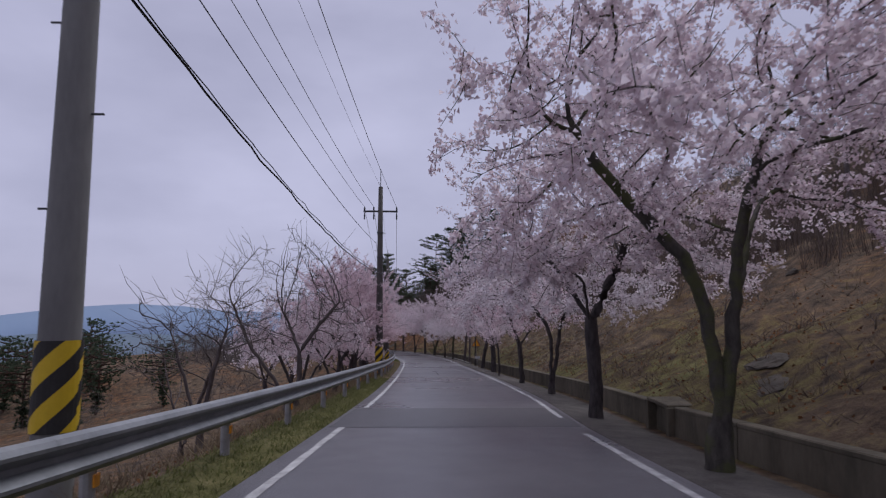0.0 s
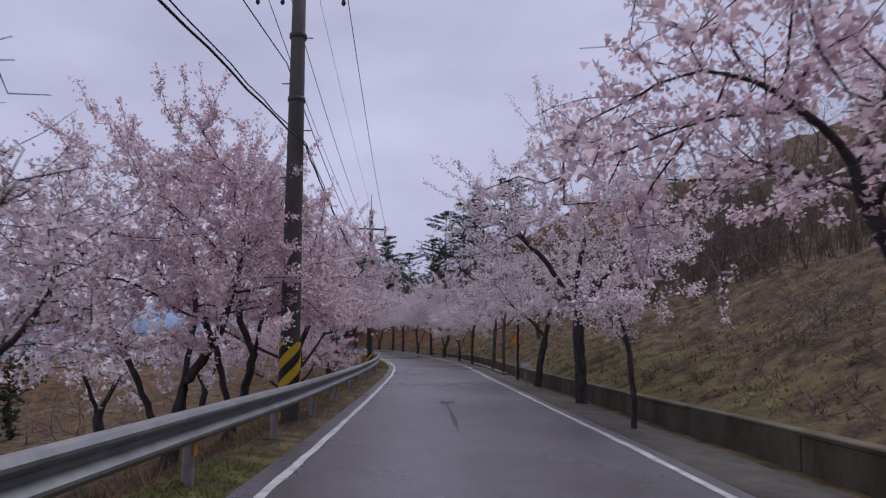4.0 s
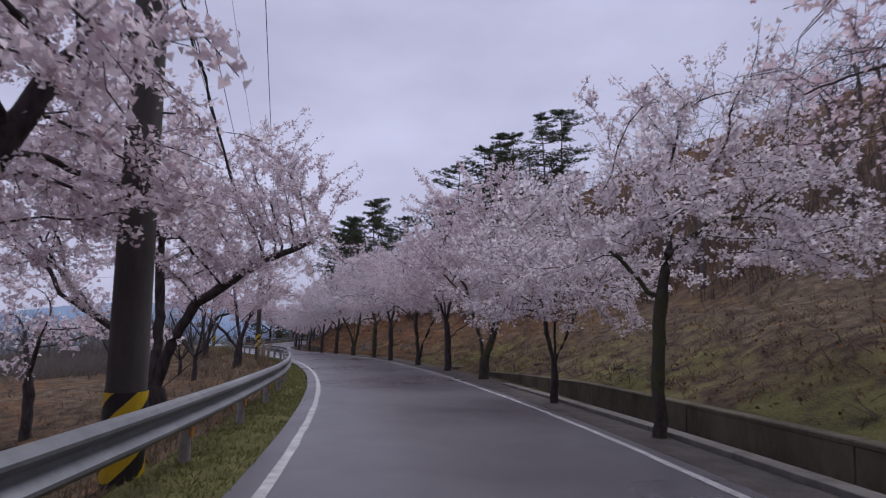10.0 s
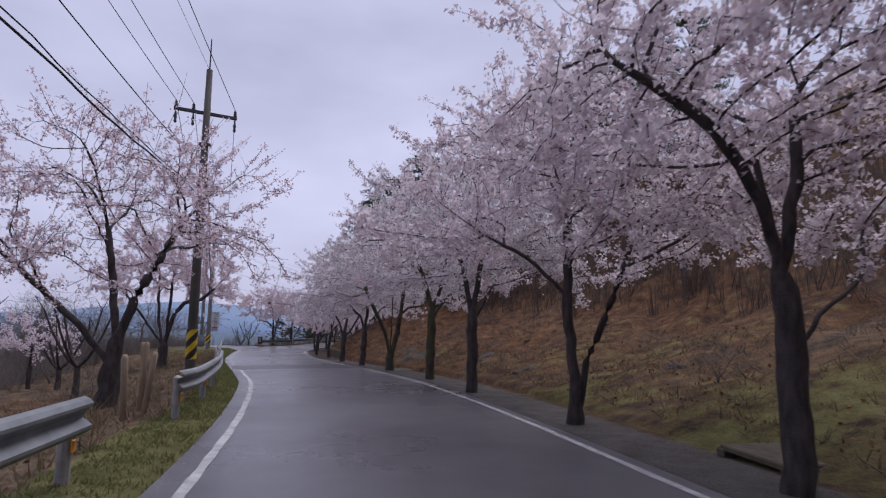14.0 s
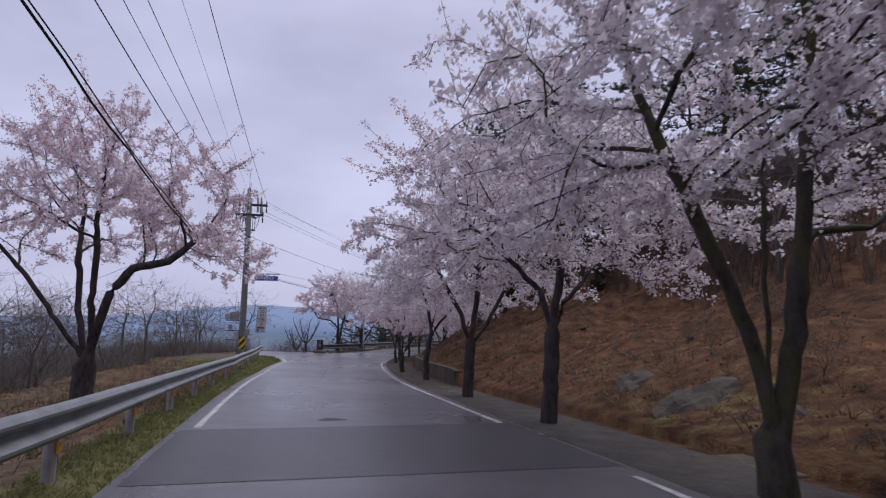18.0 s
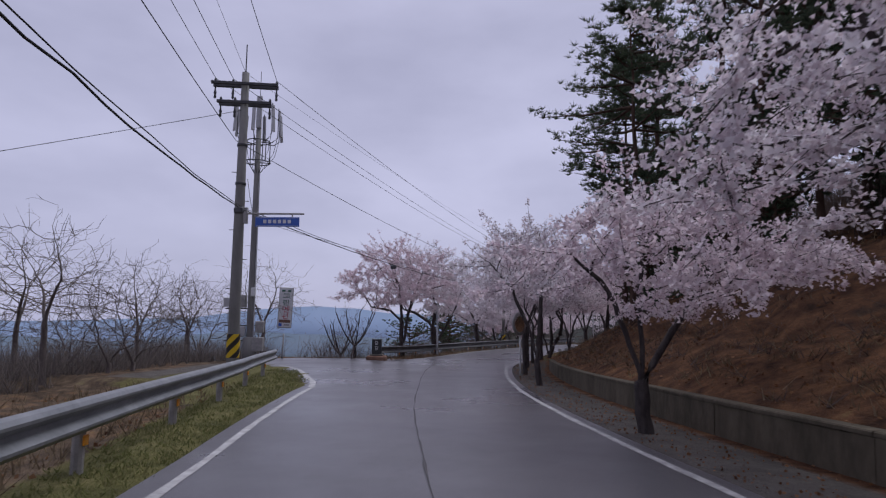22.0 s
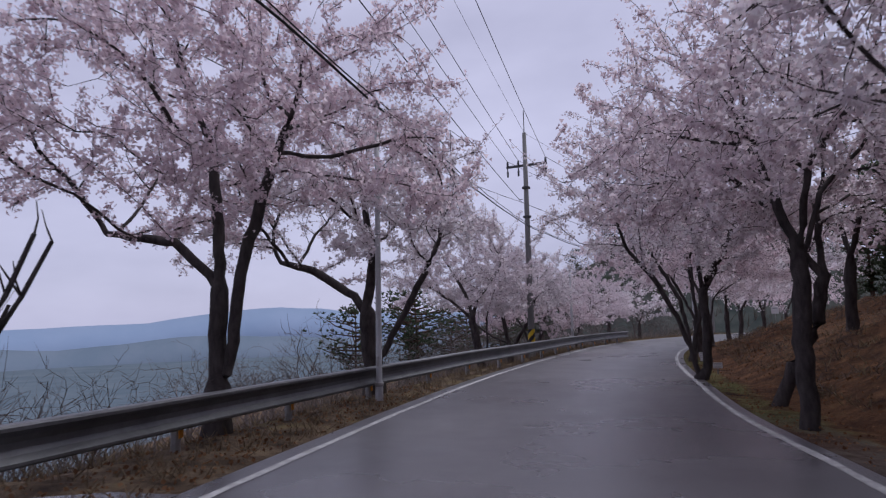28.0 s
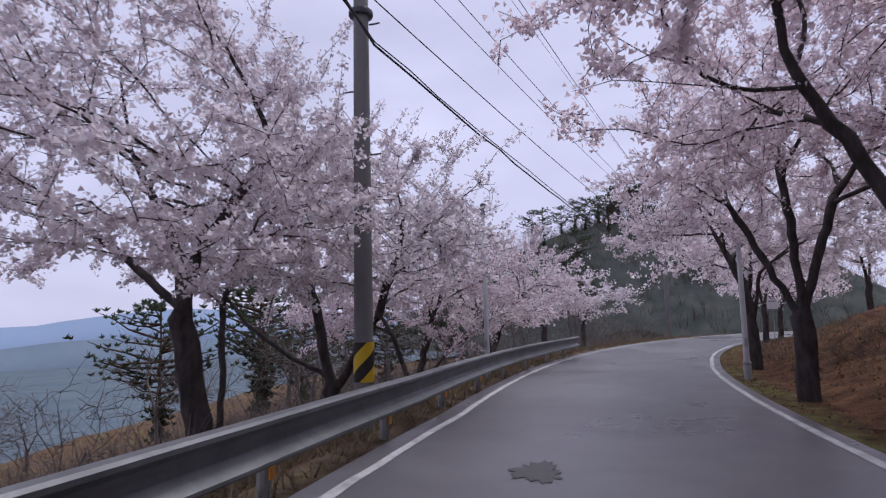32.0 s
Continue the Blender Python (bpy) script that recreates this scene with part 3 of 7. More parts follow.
def blotch(s, off, rx, ry, seed, label="dark tar stain on the asphalt"):
    rng = np.random.default_rng(seed)
    c = at(s, off, 0.006)
    n = 44
    v = [(0, 0, 0)]
    for i in range(n):
        a = 2 * math.pi * i / n
        q = rng.uniform(0.5, 1.0) * (1 + 0.18 * math.sin(3 * a + seed))
        v.append((math.cos(a) * rx * q, math.sin(a) * ry * q, 0))
    ob = new("tar_stain", mesh_of("tar_stain", v, [(0, i + 1, (i + 1) % n + 1) for i in range(n)], M_TAR))
    slope = math.degrees(math.atan2(frame_at(s + 1)[0][2] - frame_at(s - 1)[0][2], 2.0))
    ob.matrix_world = pose(*c, 0, 0, yaw(s)) @ pose(0, 0, 0, slope)
    return tagged(ob, label, "road stain", kind="structure")


blotch(33.3, 0.5, 0.22, 0.5, 1)
blotch(30.6, 0.52, 0.05, 2.6, 2, "thin dark tar trail along the asphalt")
blotch(94.1, 0.5, 0.26, 0.22, 3)
blotch(148.2, -0.27, 0.26, 0.4, 4)
seam_off = curve_of([(96, 0.5), (106.5, 0.42), (108.3, 0.39), (112.5, 0.26), (116.9, 0.17), (120.6, -0.05), (123.4, -0.28), (128, -0.6)])
tagged(new("tar_seam", strip("tar_seam", 104, 128, lambda s: seam_off(s) - 0.011, lambda s: seam_off(s) + 0.011, 0.007, M_TAR, 0.4, 0.012, 31)), "thin dark seam along the asphalt", "road seam", kind="structure")

# ---- far distance ----
def ridge(name, material, r, a0, a1, base, heights, seed, label):
    rng = np.random.default_rng(seed)
    n = 90
    v = []
    for i in range(n):
        u = i / (n - 1)
        a = radians(a0 + (a1 - a0) * u)
        h = float(np.interp(u, *zip(*heights)))
        h += r * 0.004 * noise.fractal(Vector((u * 14, seed, 0)), 1.0, 2.0, 4)
        x, y = -math.sin(a), math.cos(a)
        for q, z in ((0.93, base), (0.965, base + (h - base) * 0.55), (1.0, h), (1.05, base)):
            v.append((-20 + x * r * q, 120 + y * r * q, z))
    f = [(4 * i + j, 4 * i + j + 1, 4 * i + j + 5, 4 * i + j + 4) for i in range(n - 1) for j in range(3)]
    tagged(new(name, mesh_of(name, v, f, material, True)), label, "hills", kind="structure")


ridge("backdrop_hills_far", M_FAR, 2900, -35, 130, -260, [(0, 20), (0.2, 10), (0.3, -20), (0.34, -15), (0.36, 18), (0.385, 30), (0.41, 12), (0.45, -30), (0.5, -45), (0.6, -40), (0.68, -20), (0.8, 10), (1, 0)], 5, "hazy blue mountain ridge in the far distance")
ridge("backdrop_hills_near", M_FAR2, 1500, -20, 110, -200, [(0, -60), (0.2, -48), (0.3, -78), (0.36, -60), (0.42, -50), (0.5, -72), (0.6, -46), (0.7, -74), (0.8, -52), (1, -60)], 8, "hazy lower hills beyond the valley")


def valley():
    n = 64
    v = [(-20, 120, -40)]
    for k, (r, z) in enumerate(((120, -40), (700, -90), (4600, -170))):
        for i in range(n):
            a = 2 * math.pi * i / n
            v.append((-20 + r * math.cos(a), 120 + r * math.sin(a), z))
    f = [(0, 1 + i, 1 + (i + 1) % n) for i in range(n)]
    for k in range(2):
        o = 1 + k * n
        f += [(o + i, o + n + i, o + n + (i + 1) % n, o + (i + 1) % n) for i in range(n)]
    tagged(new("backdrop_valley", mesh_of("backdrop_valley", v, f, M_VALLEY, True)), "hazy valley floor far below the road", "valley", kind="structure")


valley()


# ---- guard rails ----
DEEP_BEAM = [(0.03, 0.28), (0.075, 0.285), (0.10, 0.305), (0.10, 0.33), (0.03, 0.38), (0.0, 0.425), (0.0, 0.48), (0.03, 0.535), (0.10, 0.585), (0.10, 0.615), (0.075, 0.635), (0.0, 0.64)]
W_BEAM = [(0.0, 0.42), (0.045, 0.44), (0.075, 0.475), (0.075, 0.50), (0.02, 0.545), (0.0, 0.56), (0.0, 0.60), (0.02, 0.615), (0.075, 0.66), (0.075, 0.685), (0.045, 0.72), (0.0, 0.74)]


def guard_rail(s0, s1, step, label, seed, shape=W_BEAM, coat=M_STEEL, sink=0.0):
    rng = np.random.default_rng(seed)
    base = thing("guard_rail", Matrix.Translation(at(s0, rail_off(s0))), label, "guard rail", "guard rails along the valley side")
    inv = base.matrix_world.inverted()
    s = s0
    while s < s1 - 0.3:
        e = min(s + 4.0, s1)
        v, ss = [], np.linspace(s, e + (0.12 if e < s1 else 0), 7)
        lap = 0.003 * (int((s - s0) / 4) % 2)
        for q in ss:
            for dx, z in shape:
                v.append(inv @ at(q, rail_off(q) + dx + 0.06 + lap, z))
            for dx, z in reversed(shape):
                v.append(inv @ at(q, rail_off(q) + dx + 0.054 + lap, z))
        m = 2 * len(shape)
        f = [(i * m + j, i * m + (j + 1) % m, (i + 1) * m + (j + 1) % m, (i + 1) * m + j) for i in range(len(ss) - 1) for j in range(m)]
        put("beam", mesh_of("beam", v, f, coat), base)
        s = e
    shared = None
    s = s0 + 0.35
    while s < s1:
        bm = bmesh.new()
        if shared is None:
            bmesh.ops.create_cone(bm, cap_ends=True, segments=10, radius1=0.057, radius2=0.057, depth=1.05, matrix=Matrix.Translation((0, 0, 0.10)))
            bmesh.ops.create_cone(bm, cap_ends=True, segments=10, radius1=0.057, radius2=0.02, depth=0.03, matrix=Matrix.Translation((0, 0, 0.64)))
            box(0.10, 0.09, 0.16, (0.05, 0, 0.55), 0.006, bm)
            post = part("post", bm, M_POST, base)
            shared = post.data
            bm = box(0.02, 0.075, 0.10, (0.066, 0, 0.33), 0.006)
            refl = part("reflector", bm, M_ORANGE, post, "orange reflector").data
        else:
            bm.free()
            post = put("post", shared, base)
            put("reflector", refl, post, "orange reflector")
        post.matrix_basis = inv @ pose(*at(s, rail_off(s) - 0.045, min(0, gz(s, rail_off(s))) - sink), 0, 0, yaw(s) + rng.uniform(-4, 4))
        s += step
    return base


guard_rail(-16, 71.4, 2.9, "galvanised steel guard rail on round posts along the drop", 1)
guard_rail(75.0, 120.6, 2.9, "galvanised steel guard rail with a flared end", 2)
guard_rail(130.7, 165.0, 2.3, "galvanised steel guard rail on posts with orange reflectors", 3, DEEP_BEAM, M_STEELD, 0.11)


# ---- retaining walls ----
def wall(name, s0, s1, label, seed, cap=M_KERB):
    rng = np.random.default_rng(seed)
    off = lambda s: right_line(s) + toe(s)
    base = thing(name, Matrix.Translation(at(s0, off(s0))), label, "retaining wall", kind="structure")
    inv = base.matrix_world.inverted()
    s = s0
    while s < s1 - 0.5:
        e = min(s + 3.0, s1)
        for nm, a, b, z0, z1, m in (("panel", -0.02, 0.17, -0.75, 0.0, M_CONC), ("coping", -0.03, 0.19, 0.0, 0.055, cap)):
            v = []
            j = rng.uniform(-0.008, 0.008)
            ss = np.linspace(s + 0.008, e - 0.008, 4)
            for q in ss:
                h = wall_h(q)
                for dx, z in ((a + j, z0), (a + j - (0.02 if nm == "panel" else 0), z0 + 0.02) if nm == "panel" else (a + j, 0.015), (a + j, z1 - 0.015), (a + j + 0.015, z1), (b - 0.015, z1), (b, z1 - 0.015), (b, z0)):
                    v.append(inv @ at(q, off(q) + dx, h + z))
            m_ = 7
            f = [(i * m_ + k, i * m_ + (k + 1) % m_, (i + 1) * m_ + (k + 1) % m_, (i + 1) * m_ + k) for i in range(len(ss) - 1) for k in range(m_)]
            f += [tuple(range(m_)), tuple(reversed(range((len(ss) - 1) * m_, len(ss) * m_)))]
            put(nm, mesh_of(nm, v, f, m), base)
        s = e


wall("retaining_wall_1", -16, 68, "low mossy concrete retaining wall at the slope's foot", 1, M_CONC)
wall("retaining_wall_2", 104, 134, "low curved concrete retaining wall at the slope's foot", 2, M_CONC)


def gutter_edge(s0, s1):
    off = lambda s: right_line(s) + toe(s) - 0.52
    base = thing("gutter_edge", Matrix.Translation(at(s0, off(s0))), "pale concrete edge of the roadside ditch", "kerb", kind="structure")
    inv = base.matrix_world.inverted()
    s = s0
    while s < s1:
        v = []
        ss = (s + 0.01, s + 1.0, s + 1.99)
        for q in ss:
            for dx, z in ((-0.12, -0.06), (-0.12, 0.012), (-0.11, 0.02), (0.10, 0.02), (0.11, 0.012), (0.11, -0.15)):
                v.append(inv @ at(q, off(q) + dx, z))
        f = [(i * 6 + k, i * 6 + (k + 1) % 6, (i + 1) * 6 + (k + 1) % 6, (i + 1) * 6 + k) for i in range(2) for k in range(6)]
        f += [tuple(range(6)), tuple(reversed(range(12, 18)))]
        put("kerb_stone", mesh_of("kerb_stone", v, f, M_KERB), base)
        s += 2.0


gutter_edge(46, 64)


# ---- trees ----
def crown_points(rng, n, cx, cy, r, low, top, tiers=0.12):
    """Places that the twigs of a crown reach for: flat pads strewn in a lobed dome."""
    lobes = rng.uniform(0, 6.283, 3)
    pads = []
    while len(pads) < max(8, n // 11):
        a, u = rng.uniform(0, 6.283), rng.uniform() ** 0.42
        edge = r * (1 + 0.13 * math.sin(2 * a + lobes[0]) + 0.10 * math.sin(3 * a + lobes[1]) + 0.07 * math.sin(7 * a + lobes[2]))
        z0, z1 = low + (top - low) * (0.12 + 0.10 * math.sin(3 * a + lobes[2]) + 0.38 * (1 - u)), low + (top - low) * math.sqrt(max(0.0, 1.02 - u * u))
        z = z0 + (max(z1, z0 + 0.1) - z0) * rng.uniform() ** 0.7
        pads.append((cx + math.cos(a) * u * edge, cy + math.sin(a) * u * edge, z))
    p = np.array(pads)[rng.integers(0, len(pads), n)]
    return p + rng.normal(size=(n, 3)) * np.array([0.36, 0.36, tiers])


def colonise(rng, stems, goals, step=0.2, kill=0.33, wander=0.14, rise=0.06, most=110):
    """A tree graph: stems given, then twigs that grow towards the goals. Positions, parents, number of stem nodes."""
    pos, par = [], []
    for line in stems:
        line = [np.array(q, float) for q in line]
        last = -1
        if pos:
            d = [np.linalg.norm(q - line[0]) for q in pos]
            last = int(np.argmin(d)) if min(d) < 0.25 else 0
        else:
            pos.append(line[0])
            par.append(-1)
            last = 0
        for a, b in zip(line, line[1:]):
            k = max(1, int(round(np.linalg.norm(b - a) / step)))
            for i in range(1, k + 1):
                q = a + (b - a) * i / k + rng.normal(size=3) * 0.012
                pos.append(q)
                par.append(last)
                last = len(pos) - 1
    fixed = len(pos)
    P = np.array(pos)
    open_from = np.array([p[2] for p in pos]) > 0.55 * min(q[2] for q in goals)
    goals = np.array(goals)
    d2 = ((goals[:, None] - P[None]) ** 2).sum(-1) + np.where(open_from, 0, 1e6)[None]
    near, best = d2.argmin(1), d2.min(1)
    P = list(P)
    heads = {}
    for _ in range(most):
        if not len(goals):
            break
        pull = goals - np.array(P)[near]
        pull /= np.linalg.norm(pull, axis=1)[:, None] + 1e-9
        fresh = []
        order = np.argsort(near, kind="stable")
        ids, first = np.unique(near[order], return_index=True)
        sums = np.add.reduceat(pull[order], first, axis=0)
        for i, v in zip(ids, sums):
            v = v / (np.linalg.norm(v) + 1e-9)
            j = par[i]
            if j >= 0:
                w = P[i] - P[j]
                v = v + 0.45 * w / (np.linalg.norm(w) + 1e-9)
            v = v + rng.normal(size=3) * wander
            v[2] += rise
            v /= np.linalg.norm(v)
            if heads.get(i, 0) > 2:
                v = v + rng.normal(size=3) * 0.5
                v /= np.linalg.norm(v)
            heads[i] = heads.get(i, 0) + 1
            if heads[i] > 4:
                continue
            fresh.append((i, P[i] + v * step))
        if not fresh:
            break
        n0 = len(P)
        P += [q for _, q in fresh]
        par += [i for i, _ in fresh]
        new_p = np.array([q for _, q in fresh])
        d2 = ((goals[:, None] - new_p[None]) ** 2).sum(-1)
        k, m = d2.argmin(1), d2.min(1)
        closer = m < best
        near, best = np.where(closer, k + n0, near), np.where(closer, m, best)
        keep = best > kill * kill
        goals, near, best = goals[keep], near[keep], best[keep]
    return np.array(P), np.array(par), fixed


def skin(rng, P, par, fixed, r0, leaf=0.006, side=(8, 5, 3), coarse=2, flare=1.5):
    """Tubes over a tree graph: trunk soup, branch soup and each node's radius."""
    n = len(P)
    kids = [[] for _ in range(n)]
    for i, j in enumerate(par):
        if j >= 0:
            kids[j].append(i)
    count = np.zeros(n)
    for i in range(n - 1, -1, -1):
        count[i] = max(1.0, count[i])
        if par[i] >= 0:
            count[par[i]] += count[i]
    power = math.log(max(3.0, count[0])) / math.log(r0 / leaf)
    rad = leaf * count ** (1 / power)
    rad = np.maximum(rad * np.interp(count / count[0], [0.4, 1.0], [0.72, 0.95]), leaf * 0.8)
    low = P[:, 2].min()
    trunk, limbs = Soup(), Soup()
    starts = [(0, None)]
    while starts:
        i, before = starts.pop()
        line = [] if before is None else [before]
        stem = i < fixed
        while True:
            line.append(i)
            if not kids[i]:
                break
            order = sorted(kids[i], key=lambda k: -rad[k])
            starts += [(k, i) for k in order[1:]]
            if stem and order[0] >= fixed:
                starts.append((order[0], i))
                break
            i = order[0]
        if len(line) < 2:
            continue
        rr = rad[line].copy()
        if before is not None:
            rr[0] = min(rr[0], rr[1] * 1.25)
        pts = P[line]
        if stem:
            h = pts[:, 2] - low
            rr = rr * (1 + (flare - 1) * np.exp(-h / 0.22)) * rng.uniform(0.95, 1.06, len(rr))
            tip = pts[-1] - pts[-2]
            trunk.tube(np.vstack([pts, pts[-1] + tip / np.linalg.norm(tip) * rr[-1] * 0.8]), np.r_[rr, 0.004], side[0] + 1)
            continue
        if rr.max() < 0.014 and len(line) > 3:
            sel = sorted({*range(0, len(line), coarse), len(line) - 1})
            pts, rr = pts[sel], rr[sel]
        rr[-1] = min(rr[-1], 0.004)
        limbs.tube(pts, rr, side[0] if rr.max() > 0.05 else side[1] if rr.max() > 0.02 else side[2])
    return trunk, limbs, rad


def twigs_of(rng, P, par, rad, fixed, limbs, spurs, whips, reach=0.9, thick=0.006):
    """Short spurs on thin wood and long whips at the top; returns all thin stretches as pairs of ends."""
    thin = np.array([i for i in range(fixed, len(P)) if rad[i] < 0.024])
    ends = [(P[par[i]], P[i]) for i in thin]
    for i in thin[rng.uniform(size=len(thin)) < spurs]:
        d = P[i] - P[par[i]]
        d = d / (np.linalg.norm(d) + 1e-9) + rng.normal(size=3) * 0.75
        q = P[i] + d / np.linalg.norm(d) * rng.uniform(0.12, 0.34)
        limbs.tube([P[i], q], (thick * 0.8, thick * 0.5), 3)
        ends.append((P[i], q))
    if whips:
        mid = P[fixed:].mean(0)
        far = thin[np.argsort(-((P[thin] - mid) * np.array([1, 1, 1.7])).dot(np.array([0, 0, 0.6])) - 0.55 * np.linalg.norm((P[thin] - mid)[:, :2], axis=1))][: whips * 6]
        for i in rng.choice(far, min(whips, len(far)), replace=False):
            out = (P[i] - mid) * np.array([0.45, 0.45, 0.3]) + rng.normal(size=3) * 0.22
            d = out / (np.linalg.norm(out) + 1e-9) + np.array([0, 0, rng.uniform(0.2, 0.9)])
            d /= np.linalg.norm(d)
            ln = reach * rng.uniform(0.5, 1.2)
            pts = [P[i], P[i] + d * ln * 0.5 + rng.normal(size=3) * 0.03, P[i] + d * ln]
            limbs.tube(pts, (thick, thick * 0.8, thick * 0.4), 3)
            ends += [(pts[0], pts[1]), (pts[1], pts[2])]
    return ends


def strewn(rng, ends, gap, keep):
    """Places along thin stretches, in uneven clumps."""
    a, b = np.array([e[0] for e in ends]), np.array([e[1] for e in ends])
    ln = np.linalg.norm(b - a, axis=1)
    bare = np.array([noise.noise(Vector(q) * 0.9) for q in a])
    n = rng.poisson(ln / gap * keep * np.clip(1.0 + 1.1 * bare, 0.15, 2.0))
    a, b = np.repeat(a, n, axis=0), np.repeat(b, n, axis=0)
    return a + (b - a) * rng.uniform(size=(len(a), 1))


def tree(name, seed, label, category, stems, crown, r0=0.13, goals=1200, bloom=1.0, petal=M_PETAL, bark=M_BARK, size=0.033, each=5, spread=0.045, gap=0.055, spurs=0.7, whips=34, reach=0.9, step=0.19, kill=0.23, rise=0.06, tiers=0.12, wander=0.14, side=(8, 5, 3), coarse=2, leaf=0.006):
    """One tree, its parts round the origin: x to the road's right, y ahead, z up."""
    rng = np.random.default_rng(seed)
    lines = [[(0, 0, -0.25), *stems[0]], *stems[1:]]
    P, par, fixed = colonise(rng, lines, crown_points(rng, goals, *crown, tiers), step, kill, wander, rise)
    trunk, limbs, rad = skin(rng, P, par, fixed, r0, leaf, side, coarse)
    ends = twigs_of(rng, P, par, rad, fixed, limbs, spurs, whips, reach, leaf)
    top = thing(name, Matrix(), label, category)
    put("trunk", trunk.mesh("trunk", bark), top)
    put("branchwork", limbs.mesh("branchwork", bark), top)
    if bloom:
        pts = strewn(rng, ends, gap, bloom)
        so = Soup()
        so.add(*petals(rng, pts, size, spread, each))
        put("blossom_crown", so.mesh("blossom_crown", petal, False), top)
    return top


GR, GL = "cherry trees along the hill side", "cherry trees along the valley side"
CH = "cherry tree"


def cherry(s, off, seed, label, stems, crown, group=GR, **more):
    """One cherry tree of its own form on the verge or the bank, s metres along the road."""
    top = tree("cherry_tree", seed, label, CH, stems, crown, **more)
    top.matrix_basis = Matrix.Translation(stand(s, off)) @ Euler((0, 0, radians(yaw(s)))).to_matrix().to_4x4()
    return tagged(top, group=group)


def plant(proto, spots, group, jitter=7):
    """Copies of a tree at (s, off, turn, size, height) and the tree itself at the first."""
    rng = random.Random(jitter)
    ms = []
    for s, off, turn, wide, high in spots:
        m = Matrix.LocRotScale(stand(s, off), Euler((radians(rng.uniform(-2.5, 2.5)), radians(rng.uniform(-2.5, 2.5)), radians(turn))), (wide, wide, high))
        ms.append(m)
    for m in ms[1:]:
        tagged(copy_thing(proto, m), group=group)
    proto.matrix_basis = ms[0]
    tagged(proto, group=group)


# along the hill side, from the start onwards
cherry(6.9, 3.2, 101, "twin-stemmed cherry tree in full pale blossom with a mossy foot", [[(0.06, 0, 0.8), (-0.06, 0.05, 2.0), (-0.26, 0.1, 2.5), (-1.1, 0.2, 3.45), (-1.6, 0.1, 4.2)], [(0.06, 0, 0.5), (0.26, 0.05, 1.6), (0.4, 0.1, 2.6), (0.75, 0.1, 3.9)], [(0.3, 0.05, 1.8), (0.9, 0.7, 3.0)]], (0.1, 0.2, 3.3, 2.3, 6.9), r0=0.16, goals=1560, bark=M_BARKM)
cherry(11.9, 3.15, 102, "full cherry tree in pale pink blossom on the hillside verge", [[(0.0, 0, 1.0), (-0.08, 0, 2.0), (-0.6, 0.2, 2.9)], [(-0.06, 0, 1.9), (0.3, -0.3, 2.8), (0.6, -0.5, 3.6)], [(-0.05, 0, 1.7), (-0.3, -0.4, 2.7)]], (0.25, 0, 2.6, 2.1, 6.1), r0=0.14, goals=1100)
cherry(17.9, 3.5, 103, "twin-stemmed cherry tree with light pale blossom beside the low wall", [[(0.03, 0, 1.65), (-0.1, 0, 2.1), (-0.8, 0.1, 3.0)], [(0.03, 0, 0.3), (0.2, 0.05, 1.2), (0.36, 0.1, 2.1), (0.7, 0.3, 3.0)]], (0.15, 0, 2.6, 2.0, 5.0), r0=0.105, goals=990, bloom=0.8)
cherry(23.1, 3.55, 104, "slim cherry tree with a forked trunk and reddish thin blossom", [[(-0.04, 0, 0.8), (-0.08, 0, 1.55), (-0.5, 0.1, 2.7)], [(-0.08, 0, 1.5), (0.6, 0.2, 2.4)]], (-0.1, 0, 2.1, 2.0, 4.8), r0=0.1, goals=760, bloom=0.65, petal=M_PETALR)
cherry(29.1, 3.5, 105, "thin young cherry tree with a few blossoms", [[(0, 0, 0.7), (-0.05, 0, 1.3)]], (0.25, 0, 1.3, 1.4, 3.1), r0=0.05, goals=210, bloom=0.6, whips=6)
cherry(33.7, 3.85, 106, "tall vase-shaped cherry tree with airy pale blossom", [[(-0.02, 0, 1.2), (-0.05, 0, 2.1), (-0.4, 0.1, 2.9), (-0.85, 0.1, 3.6), (-1.5, 0.2, 4.2)], [(-0.05, 0, 2.05), (-0.1, -0.2, 3.1), (0.1, -0.2, 4.1), (0.6, -0.1, 5.1)], [(-0.05, 0, 2.1), (0.2, 0.2, 2.5), (0.7, 0.3, 3.1), (1.5, 0.3, 4.1)]], (0, 0, 2.9, 2.9, 6.7), r0=0.145, goals=1100, bloom=0.7, whips=34, reach=1.1)
cherry(39.4, 3.9, 107, "slightly leaning cherry tree in pale blossom by the low wall", [[(0.1, 0, 0.85), (0.3, 0, 1.7), (-0.1, 0.1, 2.2), (-0.7, 0.1, 2.7)], [(0.28, 0, 1.6), (0.5, 0.1, 2.5), (0.7, 0, 3.5)]], (0.2, 0, 2.4, 2.1, 4.9), r0=0.125, goals=920, bloom=0.8)
cherry(42.7, 3.85, 108, "slender young cherry tree with a small flat blossom crown", [[(0, 0, 1.2), (0.03, 0, 2.4)]], (0.05, 0, 1.15, 2.35, 3.7), r0=0.055, goals=230, bloom=0.95, whips=6)
cherry(46.7, 4.0, 109, "tall nearly bare cherry tree with reddish buds", [[(0, 0, 1.2), (0.02, 0, 2.3), (-0.1, 0.1, 3.0), (-0.4, 0.2, 3.7)], [(0.02, 0, 2.3), (0.15, -0.1, 3.1), (0.45, -0.1, 4.4)], [(0.02, 0, 2.1), (0.8, 0.3, 2.3), (1.6, 0.3, 2.5)]], (0.05, 0, 1.5, 2.9, 5.6), r0=0.085, goals=530, bloom=0.05, petal=M_PETALR, bark=M_BARKG, whips=26)
